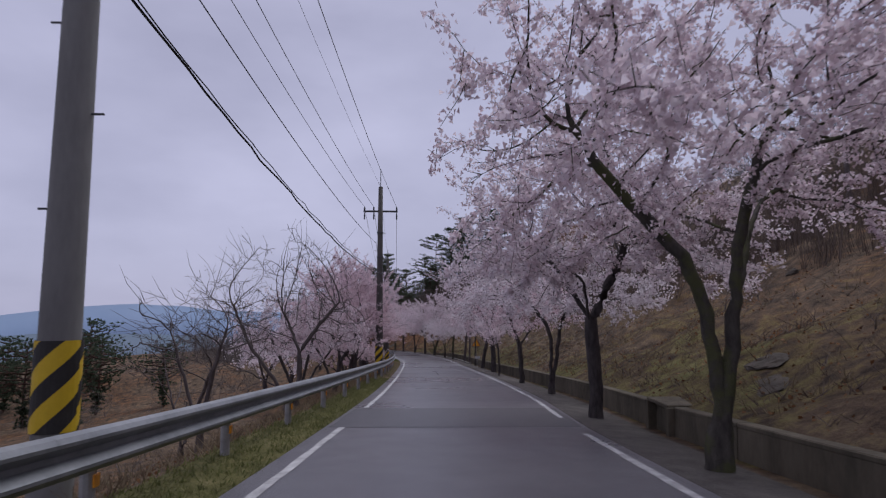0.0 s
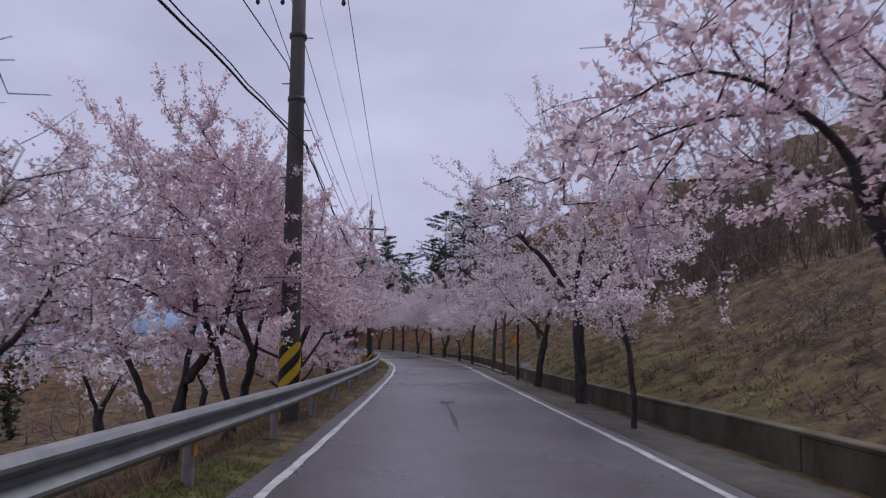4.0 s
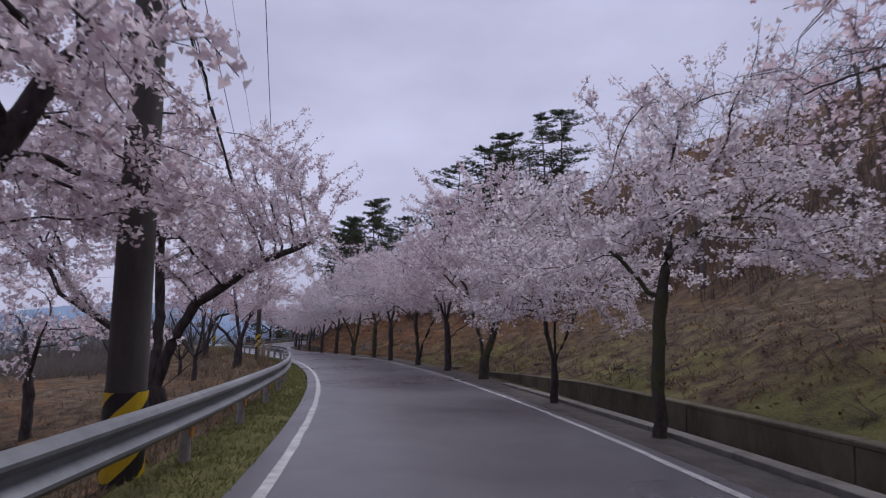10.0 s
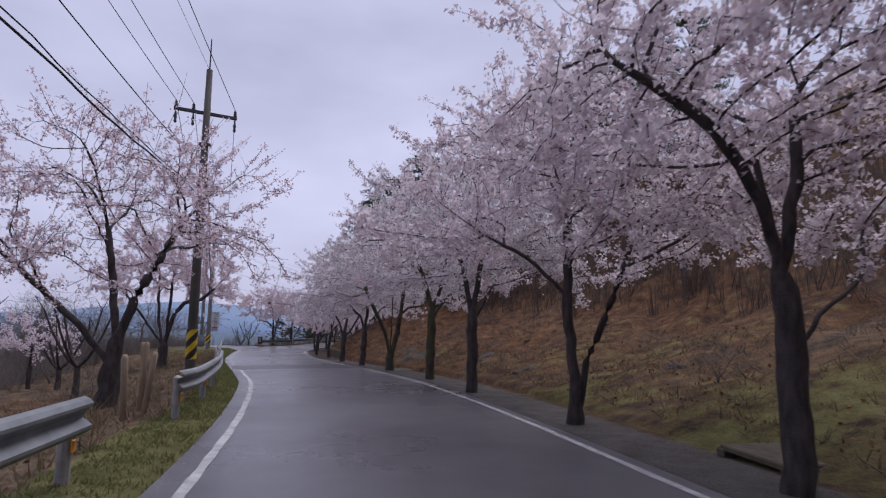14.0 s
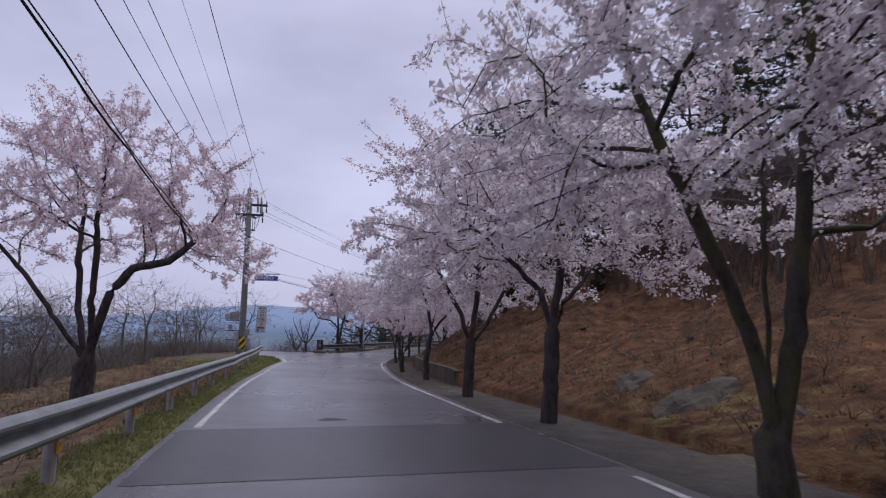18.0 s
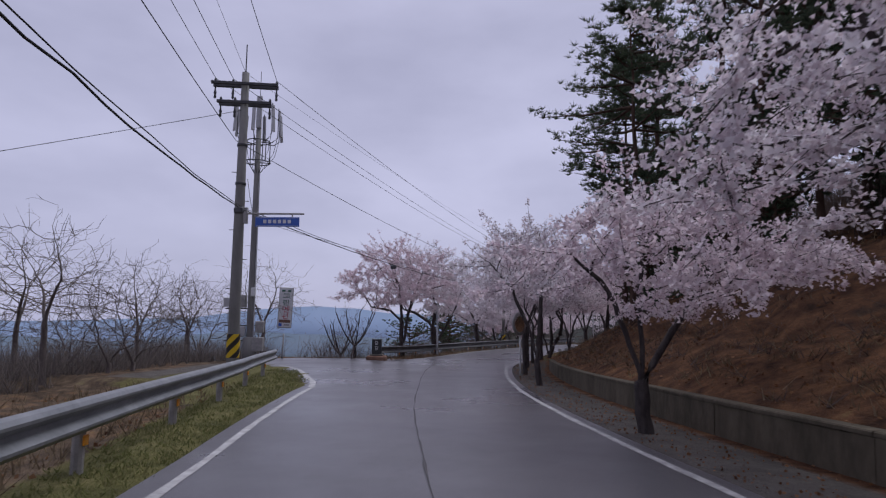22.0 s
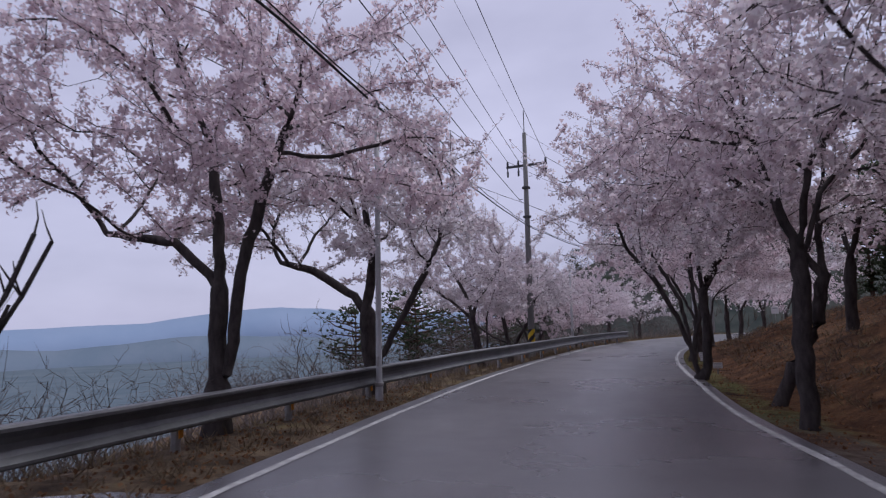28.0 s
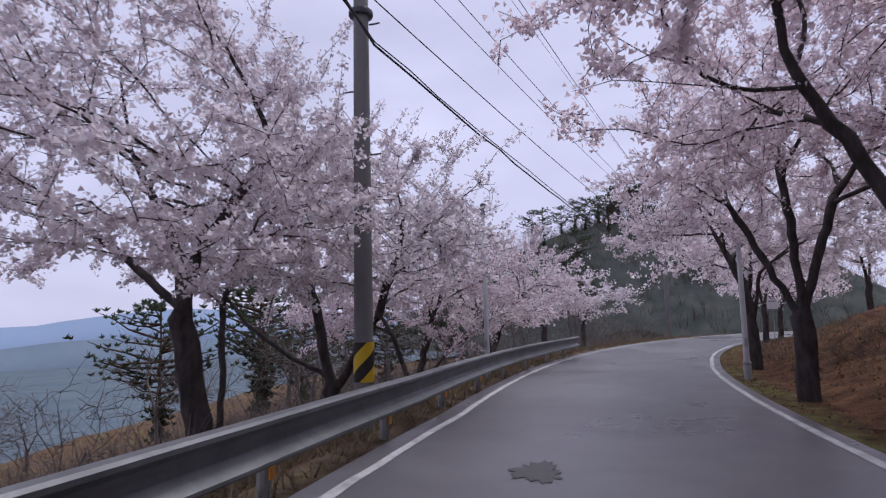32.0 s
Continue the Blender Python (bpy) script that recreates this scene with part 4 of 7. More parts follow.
cherry(49.9, 4.05, 110, "thin cherry tree with few blossoms and reddish buds", [[(0.08, 0, 1.5), (0.15, 0, 2.1), (0.2, 0, 3.1), (0.1, 0, 3.9)], [(0.15, 0, 2.1), (0.9, 0.1, 2.4), (1.6, 0.1, 3.4)], [(0.18, 0, 2.7), (-0.5, 0.2, 3.1)]], (0.3, 0, 2.2, 2.5, 5.5), r0=0.105, goals=690, bloom=0.3, petal=M_PETALR, bark=M_BARKG)
cherry(55.4, 3.85, 111, "cherry tree with tiers of pale blossom and a mossy trunk", [[(0, 0, 1.0), (0.05, 0, 2.0), (0.25, 0, 2.8), (0.15, 0, 3.4)], [(0.04, 0, 1.9), (-0.35, 0.1, 2.4), (-0.9, 0.1, 2.9)], [(0.2, 0, 2.6), (0.9, 0.1, 3.1), (1.8, 0.1, 3.3)]], (0.5, 0, 2.6, 1.9, 5.1), r0=0.095, goals=920, bloom=0.75, bark=M_BARKM, tiers=0.06)
cherry(59.6, 3.82, 112, "low cherry tree on several slim stems in dense blossom", [[(0, 0, 0.8), (-0.3, 0, 2.2)], [(0, 0, 0.7), (0.06, 0.1, 2.0)], [(0, 0, 0.85), (0.5, 0, 1.9)]], (0.05, 0, 1.9, 1.5, 3.8), r0=0.085, goals=780, bloom=1.0)
cherry(66.1, 4.1, 113, "stout forked cherry tree in dense pink-white blossom", [[(-0.02, 0, 0.7), (-0.13, 0, 1.3), (-0.4, 0.1, 2.2), (-0.6, 0.1, 3.0)], [(0, 0, 0.7), (0.3, 0, 1.45), (0.47, 0, 2.9), (0.3, 0, 3.7)], [(0.35, 0, 1.9), (0.9, 0.3, 2.6), (1.3, 0.3, 3.4)]], (0.1, 0, 2.8, 2.1, 6.7), r0=0.165, goals=1470, bark=M_BARKM)
cherry(70.3, 4.0, 114, "full cherry tree in pale blossom with a low side limb", [[(0, 0, 1.0), (-0.05, 0, 1.8), (-0.15, 0.1, 2.6), (-0.3, 0.1, 3.4)], [(-0.05, 0, 1.8), (-0.35, -0.1, 2.6), (-0.85, -0.2, 3.2), (-1.8, -0.2, 3.7)], [(-0.05, 0, 2.0), (0.1, 0, 2.8), (0.2, 0.1, 3.6)], [(0, 0, 1.2), (0.4, 0.1, 1.6), (0.9, 0.2, 1.9)]], (0, 0, 2.7, 2.2, 5.8), r0=0.135, goals=1290)
cherry(74.2, 3.85, 115, "cherry tree on two slim stems in dense pale blossom", [[(-0.05, 0, 0.6), (-0.1, 0, 1.35), (-0.2, 0, 2.05), (-0.8, 0.1, 2.6)], [(0.03, 0, 0.1), (0.17, 0, 1.0), (0.5, 0, 1.7), (0.95, 0.1, 2.65)], [(-0.15, 0, 1.9), (-0.2, -0.1, 3.4)]], (0, 0, 2.8, 2.1, 5.8), r0=0.13, goals=1290)
cherry(79.0, 3.8, 116, "upright cherry tree with a dark trunk and pale blossom", [[(-0.02, 0, 1.0), (-0.05, 0, 1.85), (-0.25, 0.1, 3.0), (-0.5, 0.1, 3.8)], [(-0.05, 0, 1.8), (0.15, 0, 3.0), (0.5, 0.1, 3.8)], [(-0.03, 0, 1.6), (0.6, 0.3, 2.6)]], (0, 0, 2.7, 2.1, 5.9), r0=0.13, goals=1250)
cherry(83.2, 4.05, 117, "tall cherry tree with a straight mossy trunk and high fork", [[(0, 0, 1.2), (0.02, 0, 2.2), (-0.25, 0.1, 3.1), (-0.6, 0.1, 4.0)], [(0.02, 0, 2.1), (0.25, 0, 2.7), (0.5, 0.1, 3.8)], [(0, 0, 1.9), (0.6, 0.2, 2.6), (1.2, 0.3, 3.0)]], (0.1, 0, 2.7, 2.6, 6.4), r0=0.14, goals=1250, bark=M_BARKM)
cherry(88.4, 4.15, 118, "three-stemmed cherry tree in full pale blossom with drooping boughs", [[(-0.05, 0, 0.7), (-0.27, 0, 1.5), (-0.8, 0, 2.6), (-1.2, 0.1, 3.5)], [(-0.02, 0, 0.7), (0.02, 0.1, 1.6), (0.05, 0.1, 3.2)], [(0, 0, 0.6), (0.24, 0, 1.5), (0.42, 0, 2.9), (0.7, 0.2, 4.1)], [(0.25, 0, 2.0), (0.7, 0.2, 2.5), (1.5, 0.3, 2.6)]], (0.25, 0, 3.0, 2.0, 6.8), r0=0.165, goals=1550, bark=M_BARKM)
cherry(93.4, 4.1, 119, "full cherry tree in dense pale blossom on a short trunk", [[(0.06, 0, 0.8), (0.08, 0, 1.55), (-0.1, 0.1, 2.3), (-0.75, 0.1, 2.9)], [(0.08, 0, 1.5), (0.35, 0.1, 2.1), (0.8, 0.1, 2.6)], [(0.08, 0, 1.5), (0.15, -0.2, 2.7), (0.1, -0.2, 3.6)]], (0, 0, 2.7, 2.0, 6.0), r0=0.14, goals=1300)
cherry(98.4, 4.05, 120, "spreading cherry tree in pale blossom beside the leafy slope", [[(0.03, 0, 1.0), (0.03, 0, 1.35), (-0.2, 0, 2.1), (-0.75, 0.1, 3.1)], [(0.03, 0, 1.35), (0.2, 0, 2.5), (0.27, 0, 3.5)], [(0.05, 0, 1.35), (0.45, 0.1, 1.8), (1.05, 0.2, 2.85)]], (0.25, 0, 2.8, 2.0, 6.3), r0=0.145, goals=1300)
cherry(105.2, 4.15, 121, "cherry tree with a crooked trunk and dense pale pink blossom", [[(-0.05, 0, 0.8), (0.1, 0, 1.75), (0.0, 0, 2.6), (-0.3, 0.1, 3.4), (-0.7, 0.1, 4.1)], [(0.05, 0, 1.4), (0.35, 0.1, 2.0), (1.0, 0.2, 2.7)], [(0.1, 0, 1.8), (0.3, -0.2, 2.8)]], (0.35, 0, 2.3, 1.95, 5.2), r0=0.11, goals=820)
cherry(109.8, 3.6, 122, "low-forking cherry tree with wide flat boughs of blossom", [[(-0.05, 0, 0.9), (-0.45, 0.1, 2.05), (-1.0, 0.1, 2.6)], [(-0.02, 0, 0.8), (0, 0.1, 2.0), (0.1, 0.1, 3.0)], [(0, 0, 0.8), (0.3, 0, 1.3), (0.9, 0.1, 2.1), (1.6, 0.1, 2.8)]], (0.5, 0, 2.3, 1.8, 3.5), r0=0.105, goals=720, tiers=0.07)
cherry(117.7, 3.4, 130, "leaning slim cherry tree with flat sprays of blossom", [[(-0.1, 0, 0.8), (-0.25, 0, 1.4), (-0.8, 0, 2.7), (-1.3, 0.1, 3.3)], [(-0.08, 0, 0.6), (-0.03, 0, 1.4), (0.05, 0, 2.6), (0.4, 0.1, 3.1)]], (-0.1, 0, 1.9, 2.4, 4.4), r0=0.085, goals=430, bloom=0.75, tiers=0.07)
for i, (s_, o_, top_) in enumerate([(122.3, 3.3, 5.0), (127.0, 3.4, 5.4), (131.7, 3.4, 5.8)]):
    cherry(s_, o_, 123 + i, "slim cherry tree in pale blossom at the inside of the bend", [[(-0.03, 0, 1.0), (0.04 * (i - 1), 0, 1.9), (-0.4, 0.1, 2.8)], [(0.02, 0, 1.6), (0.4, 0.1, 2.6)]], (0.05, 0, 1.9, 2.2, top_), r0=0.085, goals=780, bloom=0.9)
cherry(136.0, 3.4, 131, "straight-trunked cherry tree in pale blossom on the leafy bank", [[(0, 0, 1.2), (0.05, 0, 2.4), (-0.2, 0.1, 3.2), (-0.5, 0.1, 4.2)], [(0.03, 0, 2.2), (0.4, 0.1, 3.2)], [(0.03, 0, 2.4), (0.1, -0.5, 3.6)]], (0, 0, 2.8, 2.5, 6.4), r0=0.12, goals=1290)
cherry(138.2, 3.5, 132, "cherry tree leaning towards the bank in pale blossom", [[(0.35, 0, 0.7), (0.75, 0, 1.4), (0.9, 0, 2.2), (0.9, 0.1, 3.4)], [(0.88, 0, 2.1), (0.3, 0.2, 3.2)]], (0.6, 0, 2.4, 2.6, 6.0), r0=0.11, goals=920)
cherry(142.3, 2.95, 133, "cherry tree with stems leaning over the road in full blossom", [[(-0.2, 0, 0.6), (-0.5, 0, 1.5), (-0.95, 0, 2.4), (-1.5, 0.1, 3.1)], [(0.06, 0, 0.1), (0.15, 0, 1.2), (0.05, 0, 2.5), (0.0, 0.1, 3.4)], [(0.08, 0, 2.2), (0.6, 0.2, 3.0), (1.0, 0.3, 3.8)]], (0.0, 0, 2.7, 2.6, 6.7), r0=0.15, goals=1560)
cherry(148.5, 3.15, 134, "many-stemmed cherry tree in pale blossom on the grass verge", [[(-0.1, 0, 0.9), (-0.35, 0, 2.1), (-0.9, 0.1, 3.2)], [(0, 0, 0.2), (0.12, 0.05, 1.4), (0.1, 0.05, 3.0)], [(0.05, 0, 0.7), (0.4, 0.1, 2.2), (0.9, 0.1, 3.2)]], (0.0, 0, 2.6, 2.5, 6.5), r0=0.15, goals=1380)
cherry(153.4, 3.3, 135, "stout cherry tree with a high fork in pale blossom", [[(0, 0, 0.7), (-0.03, 0, 1.3), (-0.4, 0.1, 2.1), (-0.9, 0.1, 3.1)], [(-0.02, 0, 1.3), (0.25, 0, 2.2), (0.6, 0.1, 3.2)], [(0, 0, 1.3), (-0.1, -0.2, 2.6), (-0.2, -0.2, 3.6)]], (0.1, 0, 2.7, 2.4, 6.7), r0=0.165, goals=1380)
cherry(159.5, 3.4, 136, "dark-trunked cherry tree in pale blossom at the bend", [[(-0.05, 0, 1.2), (-0.2, 0, 2.2), (-0.6, 0.1, 3.1)], [(-0.03, 0, 1.1), (0.2, 0.1, 2.4)]], (-0.1, 0, 2.8, 2.2, 6.0), r0=0.14, goals=1100)

# along the valley side
NAKED = dict(group=GL, bloom=0, bark=M_BARKG, rise=0.14, whips=45, reach=0.9, tiers=0.35, kill=0.2, wander=0.08, leaf=0.008)
cherry(21.4, -5.0, 140, "large bare cherry tree with long upright twigs", [[(-0.25, 0, 0.7), (-0.6, 0, 1.3), (-1.5, 0, 2.5), (-2.2, 0.1, 4.0)], [(0, 0, 0.3), (0.3, 0, 1.0), (0.25, 0, 2.3), (-0.3, 0.1, 3.6)], [(0.26, 0, 2.2), (0.9, 0.2, 3.2), (1.6, 0.3, 4.0)], [(-0.4, 0, 1.0), (-1.3, -0.2, 1.5), (-2.4, -0.3, 2.0)]], (-0.3, 0, 2.9, 2.4, 6.3), r0=0.15, goals=1000, **NAKED)
cherry(14.5, -5.7, 141, "small bare reddish cherry tree below the rail", [[(0.1, 0, 0.9), (0.3, 0, 2.0), (0.6, 0, 3.0)], [(0, 0, 0.6), (-0.4, 0, 1.9), (-0.7, 0, 2.8)]], (0, 0, 1.5, 2.0, 3.9), r0=0.09, goals=272, **NAKED)
cherry(17.0, -7.0, 142, "small bare cherry tree with fine twigs below the rail", [[(-0.1, 0, 0.9), (-0.4, 0, 2.0)], [(0, 0, 0.5), (0.4, 0, 1.8), (0.7, 0, 2.7)]], (0, 0, 1.5, 1.9, 3.9), r0=0.08, goals=255, **NAKED)
cherry(24.6, -5.3, 143, "reddish budding cherry tree on several dark stems", [[(-0.3, 0, 0.9), (-0.8, 0, 2.0), (-1.3, 0, 3.0)], [(0, 0, 0.4), (0.2, 0, 1.6), (0.5, 0, 2.9)], [(0, 0, 0.6), (0.6, 0.3, 1.6), (1.3, 0.4, 2.5)]], (0, 0, 2.4, 2.0, 4.7), group=GL, r0=0.14, goals=970, bloom=0.55, petal=M_PETALR)
cherry(30.2, -4.7, 144, "cherry tree leaning to the road in deep pink blossom", [[(0.3, 0, 1.6), (0.9, 0, 2.6), (1.2, 0, 3.7)], [(0, 0, 0.4), (-0.5, 0, 1.7), (-1.2, 0.1, 2.9)], [(0.2, 0, 1.2), (0.2, 0.6, 2.6), (0.1, 1.0, 3.6)]], (0.2, 0, 3.0, 2.2, 6.6), group=GL, r0=0.17, goals=1430, petal=M_PETALR)
cherry(33.2, -4.5, 145, "dark twin-stemmed cherry tree in pink blossom", [[(-0.05, 0, 0.9), (-0.4, 0, 2.2), (-0.75, 0, 2.95), (-1.7, 0.1, 3.8)], [(0, 0, 0.2), (0.3, 0, 1.1), (0.5, 0, 2.0), (0.7, 0, 3.0)], [(0.5, 0, 2.0), (0.1, 0.2, 2.8), (0.0, 0.3, 3.8)]], (-0.2, 0, 3.1, 2.3, 7.0), group=GL, r0=0.17, goals=1470, petal=M_PETALR)
cherry(41.4, -4.9, 146, "large old cherry tree with limbs reaching over the rail", [[(0.15, 0, 1.2), (0.35, 0, 2.2), (0.85, 0, 3.5), (1.6, 0, 4.4), (2.5, 0.1, 4.9)], [(0.2, 0, 1.3), (0.6, 0, 1.7), (1.25, 0.1, 2.7), (1.95, 0.1, 2.9), (2.7, 0.2, 3.4)], [(0.1, 0, 1.1), (-0.35, 0, 1.85), (-1.6, 0, 2.4), (-2.5, 0.1, 2.9)], [(0.3, 0, 2.0), (0.0, 0.3, 3.4), (-0.2, 0.3, 4.6)]], (0.5, 0, 3.5, 2.7, 7.5), group=GL, r0=0.24, goals=2070)
cherry(46.5, -5.8, 147, "low many-stemmed cherry tree in pink blossom below the rail", [[(-0.3, 0, 0.8), (-1.0, 0, 1.3), (-1.8, 0, 1.7)], [(0, 0, 0.4), (0.2, 0, 1.3), (0.3, 0, 2.3)], [(0, 0, 0.5), (0.7, 0.1, 1.3), (1.2, 0.2, 2.0)]], (0, 0, 2.6, 1.4, 4.0), group=GL, r0=0.14, goals=970, petal=M_PETALR)
cherry(52.0, -4.4, 148, "old cherry tree with a stout trunk and low level limbs", [[(0, 0, 0.8), (0, 0, 1.3), (-0.5, 0, 1.9), (-1.4, 0, 3.2)], [(0, 0, 0.9), (-0.6, -0.2, 1.25), (-1.6, -0.3, 1.4), (-2.8, -0.3, 1.7)], [(0, 0, 1.2), (0.7, 0, 2.0), (1.2, 0, 2.9), (2.0, 0.1, 4.4)], [(0.05, 0, 0.9), (0.4, 0, 1.1), (1.1, 0, 1.7), (1.3, 0, 3.0)], [(0, 0, 1.3), (0.1, 0.3, 2.6), (0, 0.4, 4.2)]], (-0.3, 0, 3.4, 2.2, 7.0), group=GL, r0=0.38, goals=2070, petal=M_PETALR)
cherry(61.0, -4.5, 149, "broad cherry tree with a low fork reaching over the road", [[(0, 0, 0.7), (-0.1, 0, 1.2), (-0.55, 0, 2.0), (-1.8, 0, 2.8)], [(0, 0, 0.8), (0.75, 0, 1.5), (1.3, 0, 2.0), (1.9, 0.1, 2.6)], [(0, 0, 0.9), (0.3, 0, 1.9), (0.75, 0, 2.75), (2.1, 0, 3.7), (3.2, 0.1, 4.2)], [(0, 0, 1.2), (-0.1, 0.4, 2.6), (-0.2, 0.5, 4.0)]], (0.2, 0, 3.4, 2.7, 7.0), group=GL, r0=0.26, goals=2070)
cherry(79.6, -4.0, 150, "thinly flowering cherry tree with V-shaped limbs behind the rail", [[(0.05, 0, 0.8), (0.1, 0, 1.4), (0.4, 0, 2.3), (1.1, 0.1, 3.8)], [(0.05, 0, 0.9), (-0.6, 0, 1.75), (-1.9, 0, 3.0)], [(0.1, 0, 1.3), (-0.1, 0.3, 2.6), (-0.3, 0.3, 3.9)]], (0, 0, 3.2, 2.3, 6.4), group=GL, r0=0.22, goals=1290, bloom=0.4, petal=M_PETALR, whips=60, reach=1.1)
cherry(99.2, -5.0, 151, "broad cherry tree with fanning limbs and drooping twigs", [[(0, 0, 0.7), (0, 0, 1.2), (-1.0, 0, 2.6), (-1.6, 0, 3.4)], [(0, 0, 1.1), (-0.3, 0.2, 2.4), (-0.4, 0.2, 3.9)], [(0, 0, 1.1), (0.4, 0, 2.8), (0.85, 0, 3.4), (1.65, 0, 3.6), (2.3, 0.1, 4.2)], [(0.1, 0, 1.3), (0.2, -0.5, 2.6), (0.3, -0.8, 4.0)]], (0.0, 0, 3.2, 3.0, 7.2), group=GL, r0=0.25, goals=1750)
cherry(134.5, -4.35, 152, "twin-trunked cherry tree in pale blossom behind the rail", [[(0, 0, 1.2), (0, 0, 2.2), (-0.1, 0.1, 3.1), (-0.2, 0.1, 4.1)], [(0.02, 0, 0.7), (0.22, 0, 1.3), (0.32, 0, 2.2), (0.6, 0.1, 3.4), (1.0, 0.1, 4.4)], [(0, 0, 2.1), (-0.7, 0, 2.7), (-1.9, 0.1, 2.9)]], (-0.4, 0, 2.9, 2.4, 6.8), group=GL, r0=0.2, goals=1610)
cherry(138.7, -3.75, 153, "cherry tree with one stem leaning far to the road side", [[(0, 0, 0.6), (-0.1, 0, 1.0), (-0.15, 0, 1.9), (0, 0, 3.0), (-0.2, 0, 3.9)], [(0.02, 0, 0.4), (0.2, 0, 0.9), (0.5, 0, 1.45), (1.05, 0, 2.4), (1.4, 0, 3.1)], [(-0.15, 0, 1.7), (-0.45, 0, 2.1), (-1.4, 0, 2.7), (-2.2, 0, 2.9)]], (-0.7, 0, 2.8, 2.5, 6.6), group=GL, r0=0.24, goals=1660)
cherry(149.4, -4.4, 154, "cherry tree with fanning upper limbs close behind the rail", [[(-0.1, 0, 1.05), (-0.3, 0, 2.0), (-0.45, 0, 2.5), (-1.3, 0, 3.2), (-2.6, 0, 4.0)], [(-0.4, 0, 2.4), (-0.55, 0.2, 3.1), (-1.5, 0.3, 4.7)], [(-0.4, 0, 2.4), (-0.2, 0, 3.1), (0.8, 0, 4.4)], [(0.02, 0, 0.6), (0.2, 0, 1.1), (0.2, 0, 2.5), (0.5, 0.3, 3.6)]], (-0.7, 0, 3.0, 2.5, 6.9), group=GL, r0=0.19, goals=1610)
cherry(152.3, -4.2, 155, "cherry tree with a V-shaped fork and a low drooping limb", [[(-0.05, 0, 1.1), (-0.3, 0, 2.3), (-0.6, 0, 3.4)], [(0.05, 0, 1.0), (0.5, 0, 1.6), (0.85, 0, 2.2), (1.2, 0, 3.2)], [(-0.05, 0, 1.2), (-0.8, 0, 1.5), (-1.7, 0, 2.1)]], (-0.1, 0, 2.7, 2.1, 5.9), group=GL, r0=0.18, goals=1380)
cherry(157.3, -4.8, 156, "low-boughed cherry tree in dense pink blossom behind the rail", [[(-0.2, 0, 0.9), (-0.6, 0, 2.0)], [(0, 0, 0.4), (0.3, 0, 1.5), (0.6, 0, 2.5)], [(0, 0, 0.5), (0.8, 0.2, 1.4)]], (0, 0, 2.6, 1.4, 5.2), group=GL, r0=0.16, goals=1200, petal=M_PETALR)
cherry(162.5, -4.5, 157, "dense low cherry tree in pale blossom at the far rail", [[(0, 0, 0.9), (-0.4, 0, 2.0)], [(0, 0, 0.8), (0.5, 0, 2.0)]], (0, 0, 2.8, 1.5, 5.2), group=GL, r0=0.16, goals=970)

t_j = tree("cherry_tree", 20, "distant cherry tree in pale pink blossom", CH, [[(0, 0, 1.2), (0.1, 0, 1.8), (0.5, 0.2, 2.8)], [(0.05, 0, 1.6), (-0.5, -0.2, 2.7)]], (0, 0, 2.8, 1.9, 5.4), r0=0.14, goals=300, size=0.075, each=5, spread=0.09, gap=0.16, spurs=0.2, kill=0.4, step=0.26, side=(6, 4, 3))
plant(t_j, [(164.5, 3.6, 60, 0.95, 1.1), (169.5, 3.4, 130, 1.0, 1.1), (175, 3.6, 200, 1.0, 1.05), (181, 3.4, 280, 1.0, 1.0), (187, 3.5, 330, 1.0, 1.0), (168, -4.4, 15, 1.0, 0.95), (174, -4.8, 100, 1.0, 0.9), (38, -10, 210, 1.1, 1.15), (48, -10, 20, 1.1, 1.1), (65, -8.5, 300, 1.0, 0.95), (144, 6.5, 70, 1.0, 1.05), (152, 6.8, 170, 1.0, 1.05), (160, 7.0, 250, 1.0, 1.05), (91, -8.5, 110, 0.6, 0.6), (172, 7.5, 20, 0.9, 0.9)], "cherry trees farther off")


# ---- utility poles and wires ----
def lathe(bm, profile, segs=14, at_=(0, 0, 0)):
    rings = []
    for r, z in profile:
        rings.append([bm.verts.new((at_[0] + r * math.cos(2 * math.pi * i / segs), at_[1] + r * math.sin(2 * math.pi * i / segs), at_[2] + z)) for i in range(segs)])
    for a, b in zip(rings, rings[1:]):
        for i in range(segs):
            bm.faces.new((a[i], a[(i + 1) % segs], b[(i + 1) % segs], b[i]))
    bm.faces.new(list(reversed(rings[0])))
    bm.faces.new(rings[-1])
    return bm


def pole_band(parent, z0, z1, r):
    """Slanting yellow and black warning stripes wound round the pole."""
    segs, width, rise = 24, 0.2, 0.95
    turn = 2 * math.pi * r * rise
    k = -int(turn / width) - 1
    while z0 + k * width < z1:
        bm = bmesh.new()
        for i in range(segs):
            a, b = 2 * math.pi * i / segs, 2 * math.pi * (i + 1) / segs
            lo = [z0 + k * width + turn * q / segs for q in (i, i + 1)]
            c = [min(max(z, z0), z1) for z in (lo[0], lo[1], lo[1] + width, lo[0] + width)]
            if max(c) - min(c) < 0.004 or (c[3] - c[0] < 0.001 and c[2] - c[1] < 0.001):
                continue
            ends = ((a, c[0]), (b, c[1]), (b, c[2]), (a, c[3]))
            bm.faces.new([bm.verts.new((r * math.cos(t), r * math.sin(t), z)) for t, z in ends])
        if bm.faces:
            part("warning_stripe", bm, M_YEL if k % 2 == 0 else M_BLK, parent, "yellow stripe" if k % 2 == 0 else "black stripe")
        else:
            bm.free()
        k += 1




